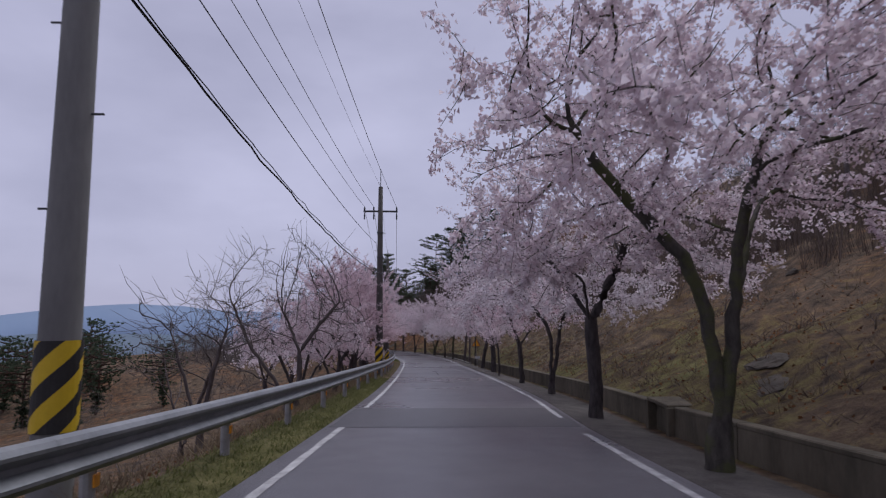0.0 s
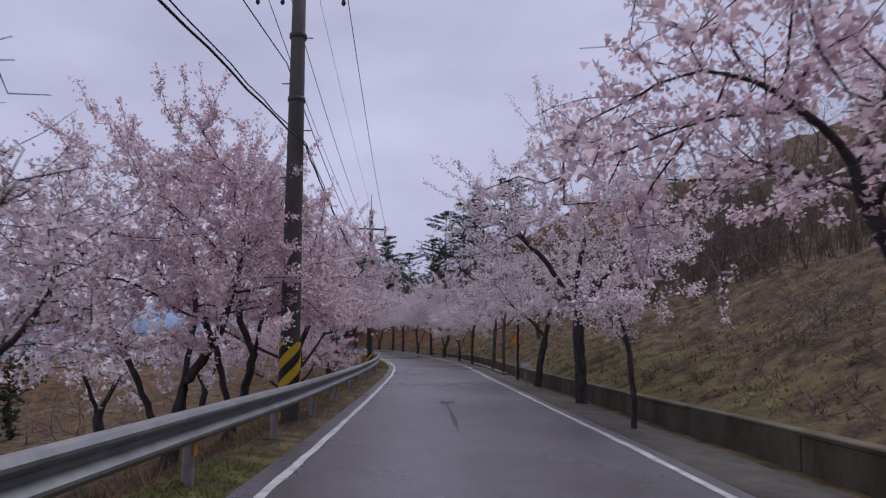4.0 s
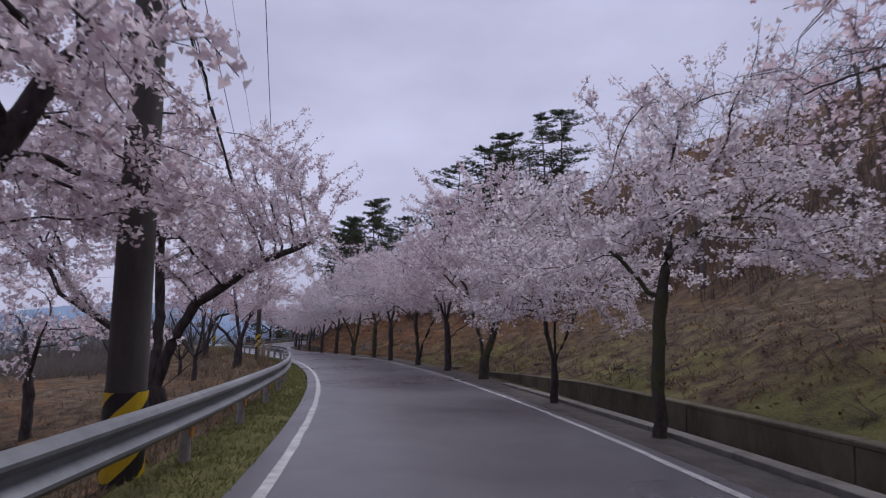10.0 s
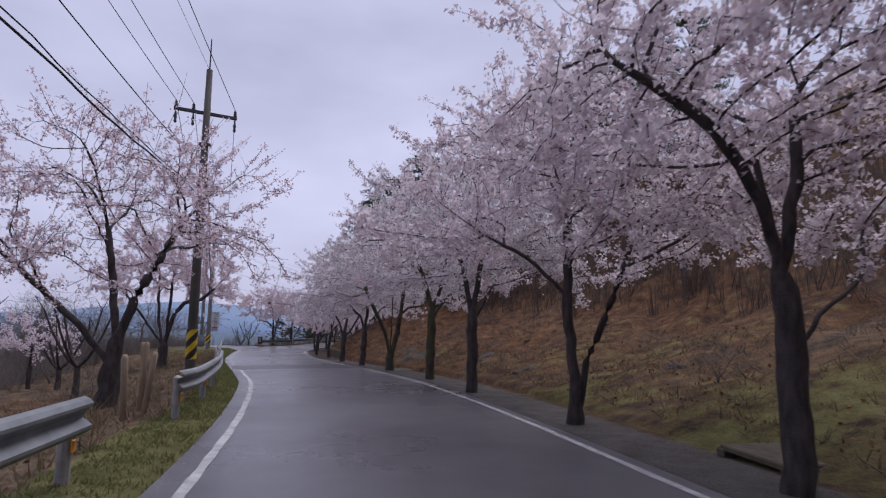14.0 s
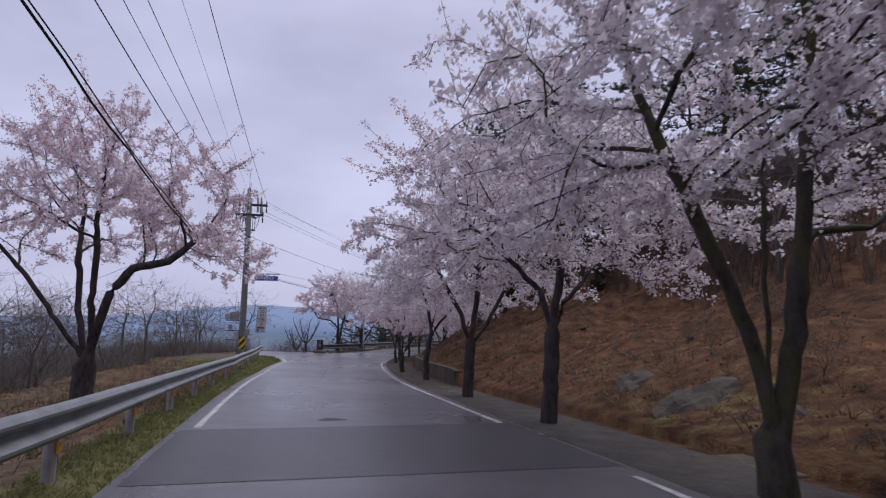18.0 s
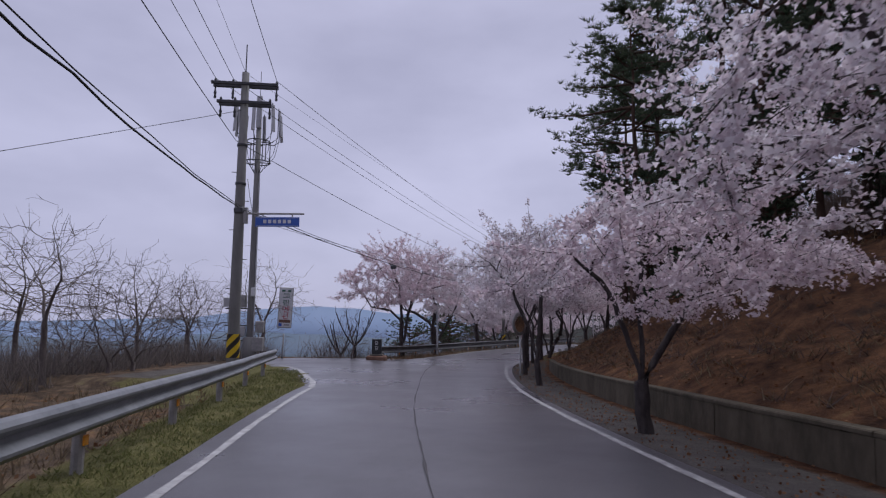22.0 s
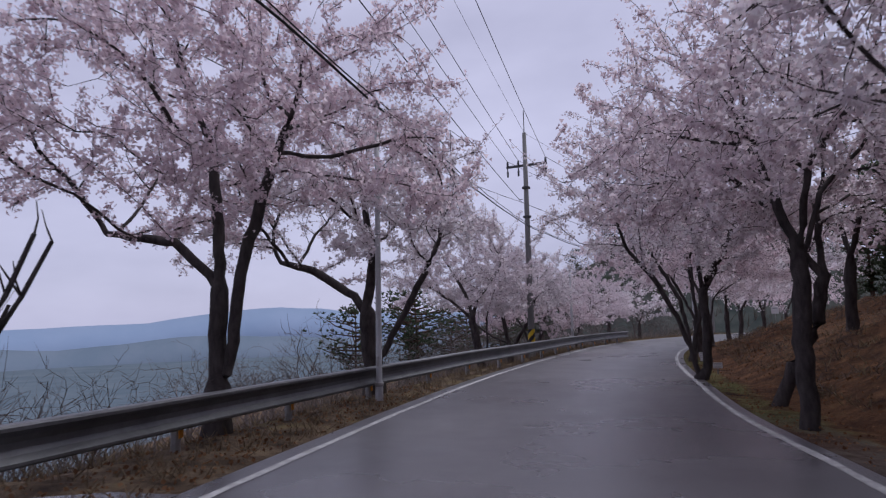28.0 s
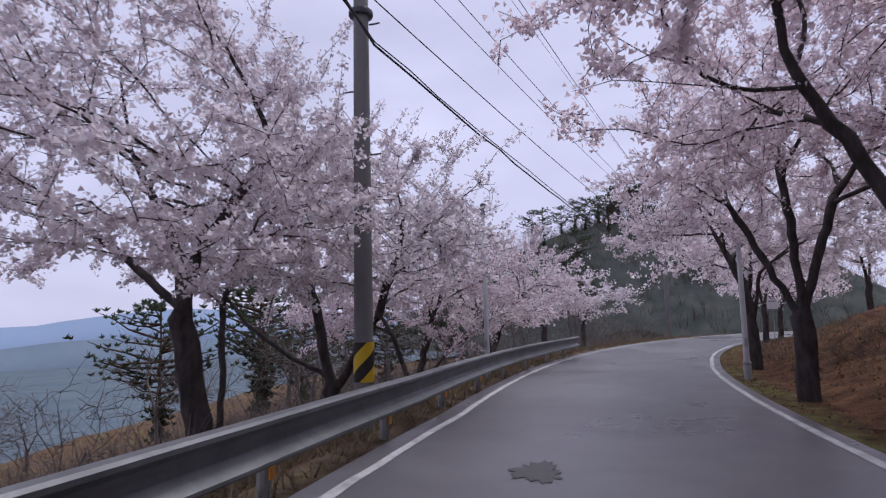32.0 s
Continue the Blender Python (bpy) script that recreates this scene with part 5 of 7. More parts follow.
def utility_pole(s, off, height, arm, arm_z, turn, banded=True, coat=M_POLE, girth=1.0, label="grey concrete utility pole with a crossarm and insulators", second=0.0, lean=(0, 0), band_z=(0.6, 1.4)):
    ground = stand(s, off, 0.0)
    base = thing("utility_pole", Matrix.Translation(ground) @ pose(0, 0, 0, lean[0], lean[1], yaw(s) + turn), label, "utility pole", "utility poles along the road")
    z0 = -gz(s, off)
    h = height + z0
    bm = lathe(bmesh.new(), [(0.19 * girth, -0.4), (0.185 * girth, 0.0), (0.15 * girth, h * 0.55), (0.11 * girth, h)], 16)
    part("shaft", bm, coat, base, "", True)
    bm = lathe(bmesh.new(), [(0.02, h - 0.1), (0.018, h + 0.9), (0.006, h + 0.95)], 6)
    part("earth_rod", bm, M_DARKST, base)
    if banded:
        pole_band(base, z0 + band_z[0], z0 + band_z[1], 0.192 * girth)
    tips = []
    rows = [(arm_z + z0, arm)] + ([(arm_z + z0 - 0.6, arm * 0.8)] if second else [])
    for zz, wide in rows:
        bm = box(wide, 0.09, 0.09, (0, 0.14, zz), 0.008)
        part("crossarm", bm, M_DARKST, base)
        if second:
            part("crossarm", box(wide, 0.09, 0.09, (0, -0.14, zz), 0.008), M_DARKST, base)
        for k in (-0.47, -0.2, 0.47):
            bm = lathe(bmesh.new(), [(0.012, 0.03), (0.03, 0.05), (0.06, 0.08), (0.03, 0.1), (0.055, 0.13), (0.03, 0.15), (0.045, 0.18), (0.02, 0.24)], 10, (k * wide, 0.14, zz))
            part("insulator", bm, M_DARKST, base, "", True)
            bm = lathe(bmesh.new(), [(0.02, -0.42), (0.045, -0.38), (0.03, -0.3), (0.05, -0.24), (0.03, -0.18), (0.02, -0.05)], 8, (k * wide, 0.14, zz))
            part("insulator", bm, M_DARKST, base, "", True)
            if zz == rows[0][0]:
                tips.append(base.matrix_world @ Vector((k * wide, 0.14, zz + 0.24)))
    for k in range(6):
        z = 2.6 + z0 + k * 0.9
        if z < h - 0.6:
            part("step_bolt", box(0.16, 0.02, 0.02, (0.2 if k % 2 else -0.2, 0, z), 0.004), M_DARKST, base)
    for z in (h * 0.62, h * 0.75):
        bm = lathe(bmesh.new(), [(0.16, z - 0.04), (0.165, z - 0.03), (0.165, z + 0.03), (0.16, z + 0.04)], 14)
        part("clamp", bm, M_DARKST, base, "", True)
    comm = base.matrix_world @ Vector((0.2, 0, z0 + 5.0))
    neutral = base.matrix_world @ Vector((-0.2, 0, z0 + arm_z * 0.8))
    return dict(base=base, tips=tips, comm=comm, neutral=neutral, z0=z0, top=base.matrix_world @ Vector((0, 0, h)))


P0 = utility_pole(5.4, -3.42, 9.6, 1.9, 8.3, 0)
P1 = utility_pole(29.9, -2.43, 9.5, 1.75, 8.25, 0, coat=M_POLE_SHADED)
P2 = utility_pole(53.4, -2.42, 9.0, 1.75, 7.9, 6, coat=M_POLE_SHADED, band_z=(0.0, 0.8))
P3 = utility_pole(83.4, -2.75, 8.8, 1.7, 7.55, 12, coat=M_POLE_SHADED, girth=0.75)
P4 = utility_pole(118.9, -5.6, 9.4, 2.0, 9.0, 10, second=1, band_z=(0.55, 1.25), label="tall grey utility pole with double crossarms and a road sign arm")
P5 = utility_pole(150.1, -2.62, 8.9, 1.7, 7.6, -4, girth=0.7, band_z=(0.55, 1.05))
P6 = utility_pole(186, -4.5, 9.5, 1.7, 8.3, -30, banded=False)
Pm = utility_pole(-14, -3.6, 9.6, 1.9, 8.3, 0, banded=False)


def wire(a, b, sag, r, label, name="power_wire", wobble=0.0, seed=0):
    rng = np.random.default_rng(seed)
    n = 40 if wobble else 24
    pts = []
    a, b = np.array(a), np.array(b)
    for i in range(n + 1):
        u = i / n
        p = a + (b - a) * u
        p[2] -= sag * 4 * u * (1 - u)
        p += rng.normal(size=3) * wobble * (0 < i < n)
        pts.append(p)
    so = Soup()
    so.tube(pts, [r] * (n + 1), 5)
    tagged(put(name, so.mesh(name, M_WIRE)), label, "wire", "overhead wires")


chain = [Pm, P0, P1, P2, P3, P4, P5, P6]
for i, (a, b) in enumerate(zip(chain, chain[1:])):
    for p, q in zip(a["tips"], b["tips"]):
        wire(p, q, 0.35, 0.009, "thin black overhead power wire")
    wire(a["neutral"], b["neutral"], 0.4, 0.011, "thin black overhead power wire")
    wire(a["comm"], b["comm"], 1.15 if i == 4 else 0.6, 0.017, "thick bundled communication cable between poles", "communication_cable", 0.012, i)
    wire(a["comm"] + Vector((0, 0, 0.05)), b["comm"] + Vector((0, 0, 0.05)), 1.1 if i == 4 else 0.55, 0.01, "thin cable carried above the bundle", "communication_cable", 0.012, i + 50)
    wire(a["top"], b["top"], 0.25, 0.005, "thin earth wire between pole tops")


# ---- pines, bare thickets and far slopes ----
def make_pine(name, seed, height, label, start=0.28, pads=False, wide=0.30, needles=13, tufts_each=4, blade=0.028):
    """A pine: crooked trunk, whorled boughs, and pads of upturned needle tufts towards their ends."""
    rng = np.random.default_rng(seed)
    top = thing(name, Matrix(), label, "pine tree")
    wood, spots = Soup(), []
    n = 9
    bend = np.cumsum(rng.normal(size=(n + 1, 2)) * 0.10, axis=0) * (1.0 if pads else 0.4)
    pts = np.array([[*bend[i] * (i > 0), -0.3 + (height + 0.3) * i / n] for i in range(n + 1)])
    wood.tube(pts, np.linspace(height * (0.013 if pads else 0.019), 0.02, n + 1), 7)
    z = height * start
    while z < height * 0.985:
        u = z / height
        reach = height * wide * math.sin(math.pi * min(1.0, (1.06 - u) / 0.8)) * rng.uniform(0.55, 1.25) + 0.15
        base = np.array([np.interp(z, pts[:, 2], pts[:, j]) for j in range(3)])
        for k in range(int(rng.integers(2, 5))):
            a = rng.uniform(0, 6.283)
            d = np.array([math.cos(a), math.sin(a), rng.uniform(-0.12, 0.38)])
            ln = [base + d * reach * q + np.array([0, 0, 0.14 * reach * q * q]) + rng.normal(size=3) * 0.03 * (q > 0) for q in np.linspace(0, 1, 5)]
            wood.tube(ln, np.linspace(0.02 + 0.016 * reach, 0.01, 5), 4)
            for q in np.linspace(0.4, 1.0, 3 if pads else 4):
                c = base + d * reach * q + np.array([0, 0, 0.14 * reach * q * q + 0.06])
                flat = np.array([0.21, 0.21, 0.06]) * (0.55 + 0.3 * reach)
                for _ in range(tufts_each):
                    e = c + rng.normal(size=3) * flat
                    if pads and rng.uniform() < 0.4:
                        wood.tube([c, e], (0.01, 0.006), 3)
                    spots.append(e)
        z += height * rng.uniform(0.03, 0.065) * (1.2 if pads else 1)
    for _ in range(tufts_each * 2):
        spots.append(pts[-1] + rng.normal(size=3) * np.array([0.14, 0.14, 0.2]))
    put("trunk", wood.mesh("trunk", M_BARKP), top)
    p = np.repeat(np.array(spots), needles, axis=0)
    m = len(p)
    d = rng.normal(size=(m, 3))
    d[:, 2] = np.abs(d[:, 2]) + 0.15
    d /= np.linalg.norm(d, axis=1)[:, None]
    w = np.cross(d, rng.normal(size=(m, 3)))
    w /= np.linalg.norm(w, axis=1)[:, None] + 1e-9
    L = rng.uniform(0.15, 0.27, size=(m, 1)) * (height / 8) ** 0.35
    v = np.stack([p - w * blade, p + w * blade, p + d * L], 1).reshape(-1, 3)
    crown = Soup()
    crown.add(v, np.arange(3 * m).reshape(-1, 3))
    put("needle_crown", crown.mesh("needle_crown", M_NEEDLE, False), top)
    return top


pine_a = make_pine("pine_tree", 41, 9.0, "dark green pine tree on the hillside")
pine_b = make_pine("pine_tree", 42, 7.0, "broad dark pine tree above the slope")
plant(pine_a, [(120.0, 13.5, 230, 1.0, 1.05), (112, 15.5, 40, 1.0, 0.95), (104.0, 22.0, 300, 1.0, 0.9), (110.0, 26.0, 20, 1.05, 1.0), (116.0, 20.0, 120, 1.0, 0.95), (138, 15.0, 260, 1.0, 0.9), (98, 27, 200, 1.0, 0.9)], "pine trees on the hill")
plant(pine_b, [(107.5, 19.0, 320, 1.1, 1.1), (100.5, 24.0, 90, 1.1, 1.1), (117.5, 11.0, 270, 1.0, 1.1), (172, -12.0, 20, 1.0, 0.9)], "pine trees beyond the road", 9)


pine_t = make_pine("pine_tree", 44, 13.5, "tall dark pine tree with layered boughs above the slope", 0.4, True, 0.25, 13, 13, 0.02)
plant(pine_t, [(123.8, 7.2, 40, 0.95, 0.93), (127.3, 9.0, 150, 1.0, 1.0), (120.6, 9.3, 250, 0.95, 0.95), (117.2, 9.0, 330, 0.9, 0.9), (130.8, 7.8, 70, 0.9, 0.95), (134.5, 9.5, 200, 1.0, 1.0), (124.5, 12.5, 290, 1.0, 1.05), (140.5, 11.5, 10, 0.95, 0.9), (113.5, 12.0, 110, 0.9, 0.9), (147.0, 12.5, 180, 0.9, 0.85), (108, 23, 20, 1.1, 0.9), (112, 26, 90, 1.1, 0.95), (104, 26, 160, 1.1, 0.9), (116, 22, 230, 1.1, 0.9), (100, 29, 310, 1.1, 0.9), (106, 30, 60, 1.1, 0.95)], "pine trees on the hill", 12)
pine_y = make_pine("pine_tree", 45, 4.6, "dense young evergreen at the edge of the woods", 0.04, False, 0.4, 7, 2, 0.045)
plant(pine_y, [(s_, o_, (37 * i) % 360, k_, k_) for i, (s_, o_, k_) in enumerate([(113, 10.5, 0.9), (116.5, 9.3, 1.0), (119.5, 10.2, 1.1), (122.5, 8.8, 0.95), (125.5, 9.4, 1.1), (128, 8.4, 0.9), (130.8, 9.2, 1.1), (133.5, 8.2, 1.0), (136.5, 9.0, 1.1), (139.5, 9.8, 1.0), (143, 9.2, 1.0), (147, 9.8, 1.1), (151.5, 9.6, 1.0), (156, 10.2, 1.1), (161, 10.0, 1.0), (110, 12.5, 1.1), (106.5, 14.5, 1.1), (118, 13.0, 1.3), (124, 12.5, 1.3), (130, 12.5, 1.3), (136, 13, 1.3), (142, 13, 1.3), (149, 13.5, 1.3), (44, -24, 1.3), (47, -29, 1.35), (50, -33, 1.3), (52, -26, 1.3), (56, -30, 1.4), (60, -36, 1.4), (48, -36, 1.3), (64, -30, 1.4), (40, -31, 1.3), (53, -21, 1.1), (166, -16.0, 1.05), (171, -15.5, 1.0), (165, -24.5, 1.6), (168.5, -22, 1.75), (171, -26, 1.8), (174.5, -22.5, 1.65)])], "young evergreens at the wood's edge", 13)


def make_shrub(seed, label, name="bare_shrub", category="shrub", stems=None, crown=(0, 0, 1.4, 0.8, 2.9), goals=210, r0=0.06, bark=M_BARKT, bud=0.0):
    stems = stems or [[(0.05, 0, 0.3), (0.3, 0.1, 0.9)], [(0.05, 0, 0.2), (-0.35, 0.1, 0.8)], [(0.05, 0, 0.25), (0.0, -0.4, 0.9)]]
    return tree(name, seed, label, category, stems, crown, r0, goals, bud, M_STRAW, bark, 0.03, 2, 0.03, 0.14, 0.5, 30, 0.7, 0.24, 0.24, 0.14, 0.3, 0.2, (5, 3, 3), 2, 0.007)


sh_a = make_shrub(61, "bare brown thicket shrub with fine upright twigs")
sh_b = make_shrub(62, "tangled bare shrub with dry buds", crown=(0, 0, 1.5, 0.6, 2.2), goals=200, bud=0.35)
sh_c = make_shrub(63, "bare deciduous tree with fine grey twigs", "bare_tree", "tree", [[(0, 0, 1.0), (0.05, 0, 1.8), (0.4, 0.2, 2.8)], [(0.03, 0, 1.5), (-0.4, 0.1, 2.6)]], (0, 0, 1.9, 1.5, 4.6), 420, 0.085)
rs = random.Random(5)


def strew(n, s0, s1, o0, o1, lo, hi):
    return [(rs.uniform(s0, s1), rs.uniform(o0, o1), rs.uniform(0, 360), (k := rs.uniform(lo, hi)), k * rs.uniform(0.85, 1.15)) for _ in range(n)]


plant(sh_a, [(129.9, -5.4, 60, 0.7, 0.9), (133.6, -8.0, 10, 0.8, 0.75), (132.6, -7.0, 90, 0.75, 0.7), (135.6, -9.5, 200, 0.8, 0.75), (134.8, -6.6, 300, 0.6, 0.6)] + strew(10, 103, 128, -26, -10, 0.9, 1.3) + strew(12, 104, 124, -15, -8.5, 0.9, 1.2) + strew(10, 160, 186, -14, -6.5, 0.9, 1.3) + strew(10, 84, 103, -24, -9, 0.7, 1.1) + strew(14, 134, 160, -20, -6, 0.6, 0.9) + strew(20, 5, 112, 13, 30, 1.1, 1.8) + strew(8, 0, 60, -24, -9, 0.7, 1.1), "bare shrubs beside the road")
plant(sh_b, strew(12, 100, 128, -22, -9.5, 0.7, 1.1) + strew(10, 60, 100, -16, -5, 0.35, 0.6) + strew(10, 130, 170, -14, -5.5, 0.4, 0.7) + strew(14, 5, 112, 11, 24, 0.9, 1.5) + strew(34, 0, 100, 6.0, 12, 0.22, 0.5) + strew(8, 0, 60, -18, -8, 0.6, 0.9), "bare shrubs beside the road", 8)
plant(sh_c, [(128.9, -9.6, 20, 1.15, 1.05), (131.5, -11.5, 100, 0.75, 0.7), (126.8, -12.0, 200, 0.9, 0.9), (123.0, -11.5, 260, 0.9, 0.95), (119.0, -12.5, 310, 1.0, 1.0), (115, -13.5, 50, 0.9, 0.9)] + strew(22, 92, 128, -24, -9.5, 0.7, 1.05) + strew(40, 10, 112, 13, 36, 1.0, 1.6) + strew(8, 140, 190, 12, 26, 0.9, 1.3) + strew(8, 160, 188, -17, -7, 0.9, 1.2) + strew(26, 150, 180, -34, -9, 0.9, 1.3), "bare trees beside the road", 10)


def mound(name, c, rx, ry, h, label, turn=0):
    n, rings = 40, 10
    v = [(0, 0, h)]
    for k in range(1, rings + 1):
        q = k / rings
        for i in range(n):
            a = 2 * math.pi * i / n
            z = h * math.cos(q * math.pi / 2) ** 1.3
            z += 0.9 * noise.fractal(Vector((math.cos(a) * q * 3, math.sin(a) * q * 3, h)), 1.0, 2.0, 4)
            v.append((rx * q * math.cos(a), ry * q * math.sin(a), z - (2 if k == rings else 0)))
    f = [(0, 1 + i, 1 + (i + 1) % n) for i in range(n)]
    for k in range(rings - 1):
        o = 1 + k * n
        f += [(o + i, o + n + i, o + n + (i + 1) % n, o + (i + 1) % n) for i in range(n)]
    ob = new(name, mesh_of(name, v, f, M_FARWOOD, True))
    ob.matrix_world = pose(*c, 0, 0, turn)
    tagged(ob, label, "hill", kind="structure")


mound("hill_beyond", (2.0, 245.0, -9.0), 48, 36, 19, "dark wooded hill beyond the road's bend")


def plant_at(proto, xyz, group):
    for x, y, z, turn, k in xyz[1:]:
        tagged(copy_thing(proto, Matrix.LocRotScale((x, y, z), Euler((0, 0, radians(turn))), (k, k, k))), group=group)
    x, y, z, turn, k = xyz[0]
    proto.matrix_basis = Matrix.LocRotScale((x, y, z), Euler((0, 0, radians(turn))), (k, k, k))
    tagged(proto, group=group)


def on_mound(u, a):
    q = u
    return (2.0 + 48 * q * math.cos(a), 245.0 + 36 * q * math.sin(a), -9.0 + 19 * math.cos(q * math.pi / 2) ** 1.3 - 0.5)


pine_c = make_pine("pine_tree", 43, 6.0, "dark pine tree on the far hill", 0.1, False, 0.36, 6, 2, 0.06)
plant_at(pine_c, [(*on_mound(rs.uniform(0.05, 0.9), rs.uniform(3.0, 5.4)), rs.uniform(0, 360), rs.uniform(0.7, 1.2)) for _ in range(34)], "pine trees on the hill")
sh_d = make_shrub(64, "bare scrub tree on the far hill", "bare_tree", "tree", None, (0, 0, 1.8, 1.2, 4.2), 120, 0.08)
plant_at(sh_d, [(*on_mound(rs.uniform(0.3, 0.97), rs.uniform(2.8, 5.9)), rs.uniform(0, 360), rs.uniform(0.9, 1.4)) for _ in range(26)], "bare trees beside the road")


# ---- clipped hedge at the bend ----
def hedge(s, off, lx, ly, lz, seed, label):
    rng = np.random.default_rng(seed)
    n = 2600
    u = rng.normal(size=(n, 3))
    u /= np.linalg.norm(u, axis=1)[:, None]
    p = u * np.array([lx, ly, lz]) * rng.uniform(0.8, 1.05, size=(n, 1))
    p[:, 2] = np.abs(p[:, 2]) + 0.1
    so = Soup()
    so.add(*flakes(rng, p, 0.07, 0.05, 2))
    top = thing("hedge", Matrix.Translation(stand(s, off)) @ pose(0, 0, 0, 0, 0, yaw(s)), label, "hedge")
    put("foliage", so.mesh("foliage", M_HEDGE, False), top)
    st = Soup()
    for k in range(5):
        x = (k - 2) * lx * 0.35
        st.tube([(x, 0, -0.1), (x + 0.05, 0.03, lz * 0.4), (x, 0.05, lz * 0.9)], (0.04, 0.03, 0.01), 5)
    put("stem_cluster", st.mesh("stem_cluster", M_BARK), top)


hedge(190, -9.5, 3.2, 1.2, 1.5, 1, "dark clipped evergreen hedge at the road's bend")
hedge(196, -12.5, 2.6, 1.2, 1.3, 2, "dark rounded evergreen shrub at the road's bend")
hedge(185, -12.5, 2.0, 1.1, 1.2, 3, "dark rounded evergreen shrub at the road's bend")


# ---- grass, straw and fallen leaves ----
def tufts(name, n, pick, material, h, label, seed, blades=5, lean=0.5, thick=1.0):
    """Grass tufts of thin blades standing on the ground at picked (s, off)."""
    rng = np.random.default_rng(seed)
    base = np.array([(q if len(q) == 3 else stand(*q, 0.01)) for q in (pick(rng) for _ in range(n))])
    p = np.repeat(base, blades, axis=0)
    m = len(p)
    p[:, :2] += rng.normal(size=(m, 2)) * 0.05
    a = rng.uniform(0, 6.283, m)
    w = np.stack([np.cos(a), np.sin(a), np.zeros(m)], 1) * rng.uniform(0.006, 0.014, (m, 1)) * thick
    d = np.stack([rng.normal(size=m) * lean, rng.normal(size=m) * lean, np.ones(m)], 1)
    L = h * rng.uniform(0.5, 1.3, (m, 1))
    v = np.stack([p - w, p + w, p + d * L + w * 0.2, p + d * L - w * 0.2], 1).reshape(-1, 3)
    so = Soup()
    so.add(v, np.arange(4 * m).reshape(-1, 4))
    tagged(put(name, so.mesh(name, material, False)), label, "grass", kind="stuff")


def verge(rng):
    while True:
        s = rng.uniform(-5, 121.5)
        if 26 < s < 51 and rng.uniform() > 0.15:
            continue
        e, l = rail_off(s) - 0.35, left_line(s) - 0.33
        l = l if s < 115 else mouth_line(s) - 0.16
        return s, rng.uniform(min(e, l), max(e, l))


def verge2(rng):
    s = rng.uniform(130, 185)
    return s, rng.uniform(rail_off(s) - 1.2, left_line(s) - 0.35)


def bank_left(rng):
    s = rng.uniform(-5, 185)
    if 117 < s < 131.5:
        s -= 20
    return s, rail_off(s) - 0.3 - abs(rng.normal()) * 3.5


def slope_right(rng):
    s = rng.uniform(-5, 175)
    return s, right_line(s) + toe(s) + 0.3 + abs(rng.normal()) * 4.5


tufts("verge_grass", 9000, verge, M_GRASS, 0.055, "short green and yellow grass on the verge", 1, 5, 0.6)
tufts("verge_straw", 1800, verge2, M_STRAW, 0.13, "dry grass on the verge under the guard rail", 2, 5, 0.7)
tufts("bank_straw", 6000, bank_left, M_STRAW, 0.22, "dry brown grass on the bank below the road", 3, 5, 0.6)
tufts("slope_fern", 2600, slope_right, M_BRUSH, 0.2, "dead brown fern and twigs on the hillside", 14, 7, 1.4)
tufts("slope_straw", 6000, slope_right, M_STRAW, 0.16, "dry brown grass on the hillside", 4, 5, 0.8)


def litter(name, n, pick, size, material, label, seed):
    rng = np.random.default_rng(seed)
    pts = np.array([stand(*pick(rng), -0.015) for _ in range(n)])
    so = Soup()
    so.add(*flakes(rng, pts, size, 0.02, 1))
    tagged(put(name, so.mesh(name, material, False)), label, "fallen leaves", kind="stuff")


def shoulder(rng):
    s = rng.uniform(100, 172)
    return s, right_line(s) + 0.3 + abs(rng.normal()) * 0.8


def mouth_side(rng):
    s = rng.uniform(129, 140)
    return s, left_line(s) - 0.4 - abs(rng.normal()) * 0.9


litter("slope_leaves", 24000, slope_right, 0.034, M_LEAF, "fallen brown leaves over the hillside", 5)
litter("shoulder_leaves", 5000, shoulder, 0.02, M_LEAF, "fallen leaves along the road's edge", 6)
litter("verge_leaves", 1500, mouth_side, 0.025, M_LEAF, "fallen leaves on the verge by the side road", 7)
litter("bank_leaves", 7000, bank_left, 0.03, M_LEAF, "fallen leaves on the bank below the road", 8)


# ---- rocks ----
def rock(s, off, sx, sy, sz, seed, label="grey lichen-spotted rock on the slope"):
    bm = bmesh.new()
    bmesh.ops.create_icosphere(bm, subdivisions=3, radius=1.0)
    for v in bm.verts:
        q = 0.85 + 0.45 * noise.fractal(v.co * 1.1 + Vector((seed * 3.1, 0, 0)), 1.0, 2.0, 4) + 0.25 * abs(noise.noise(v.co * 2.3 + Vector((0, seed * 1.7, 0))))
        v.co = Vector((v.co.x * sx, v.co.y * sy, v.co.z * sz)) * q
    ob = part("rock", bm, M_ROCK, None, label)
    ob.matrix_world = pose(*stand(s, off, sz * 0.5), 0, 0, yaw(s)) @ pose(0, 0, 0, (seed * 31) % 10 - 5, -math.degrees(math.atan(right_k(s))), 0) @ pose(0, 0, 0, 0, 0, seed * 47)
    tagged(ob, label, "rock", "rocks on the slope")


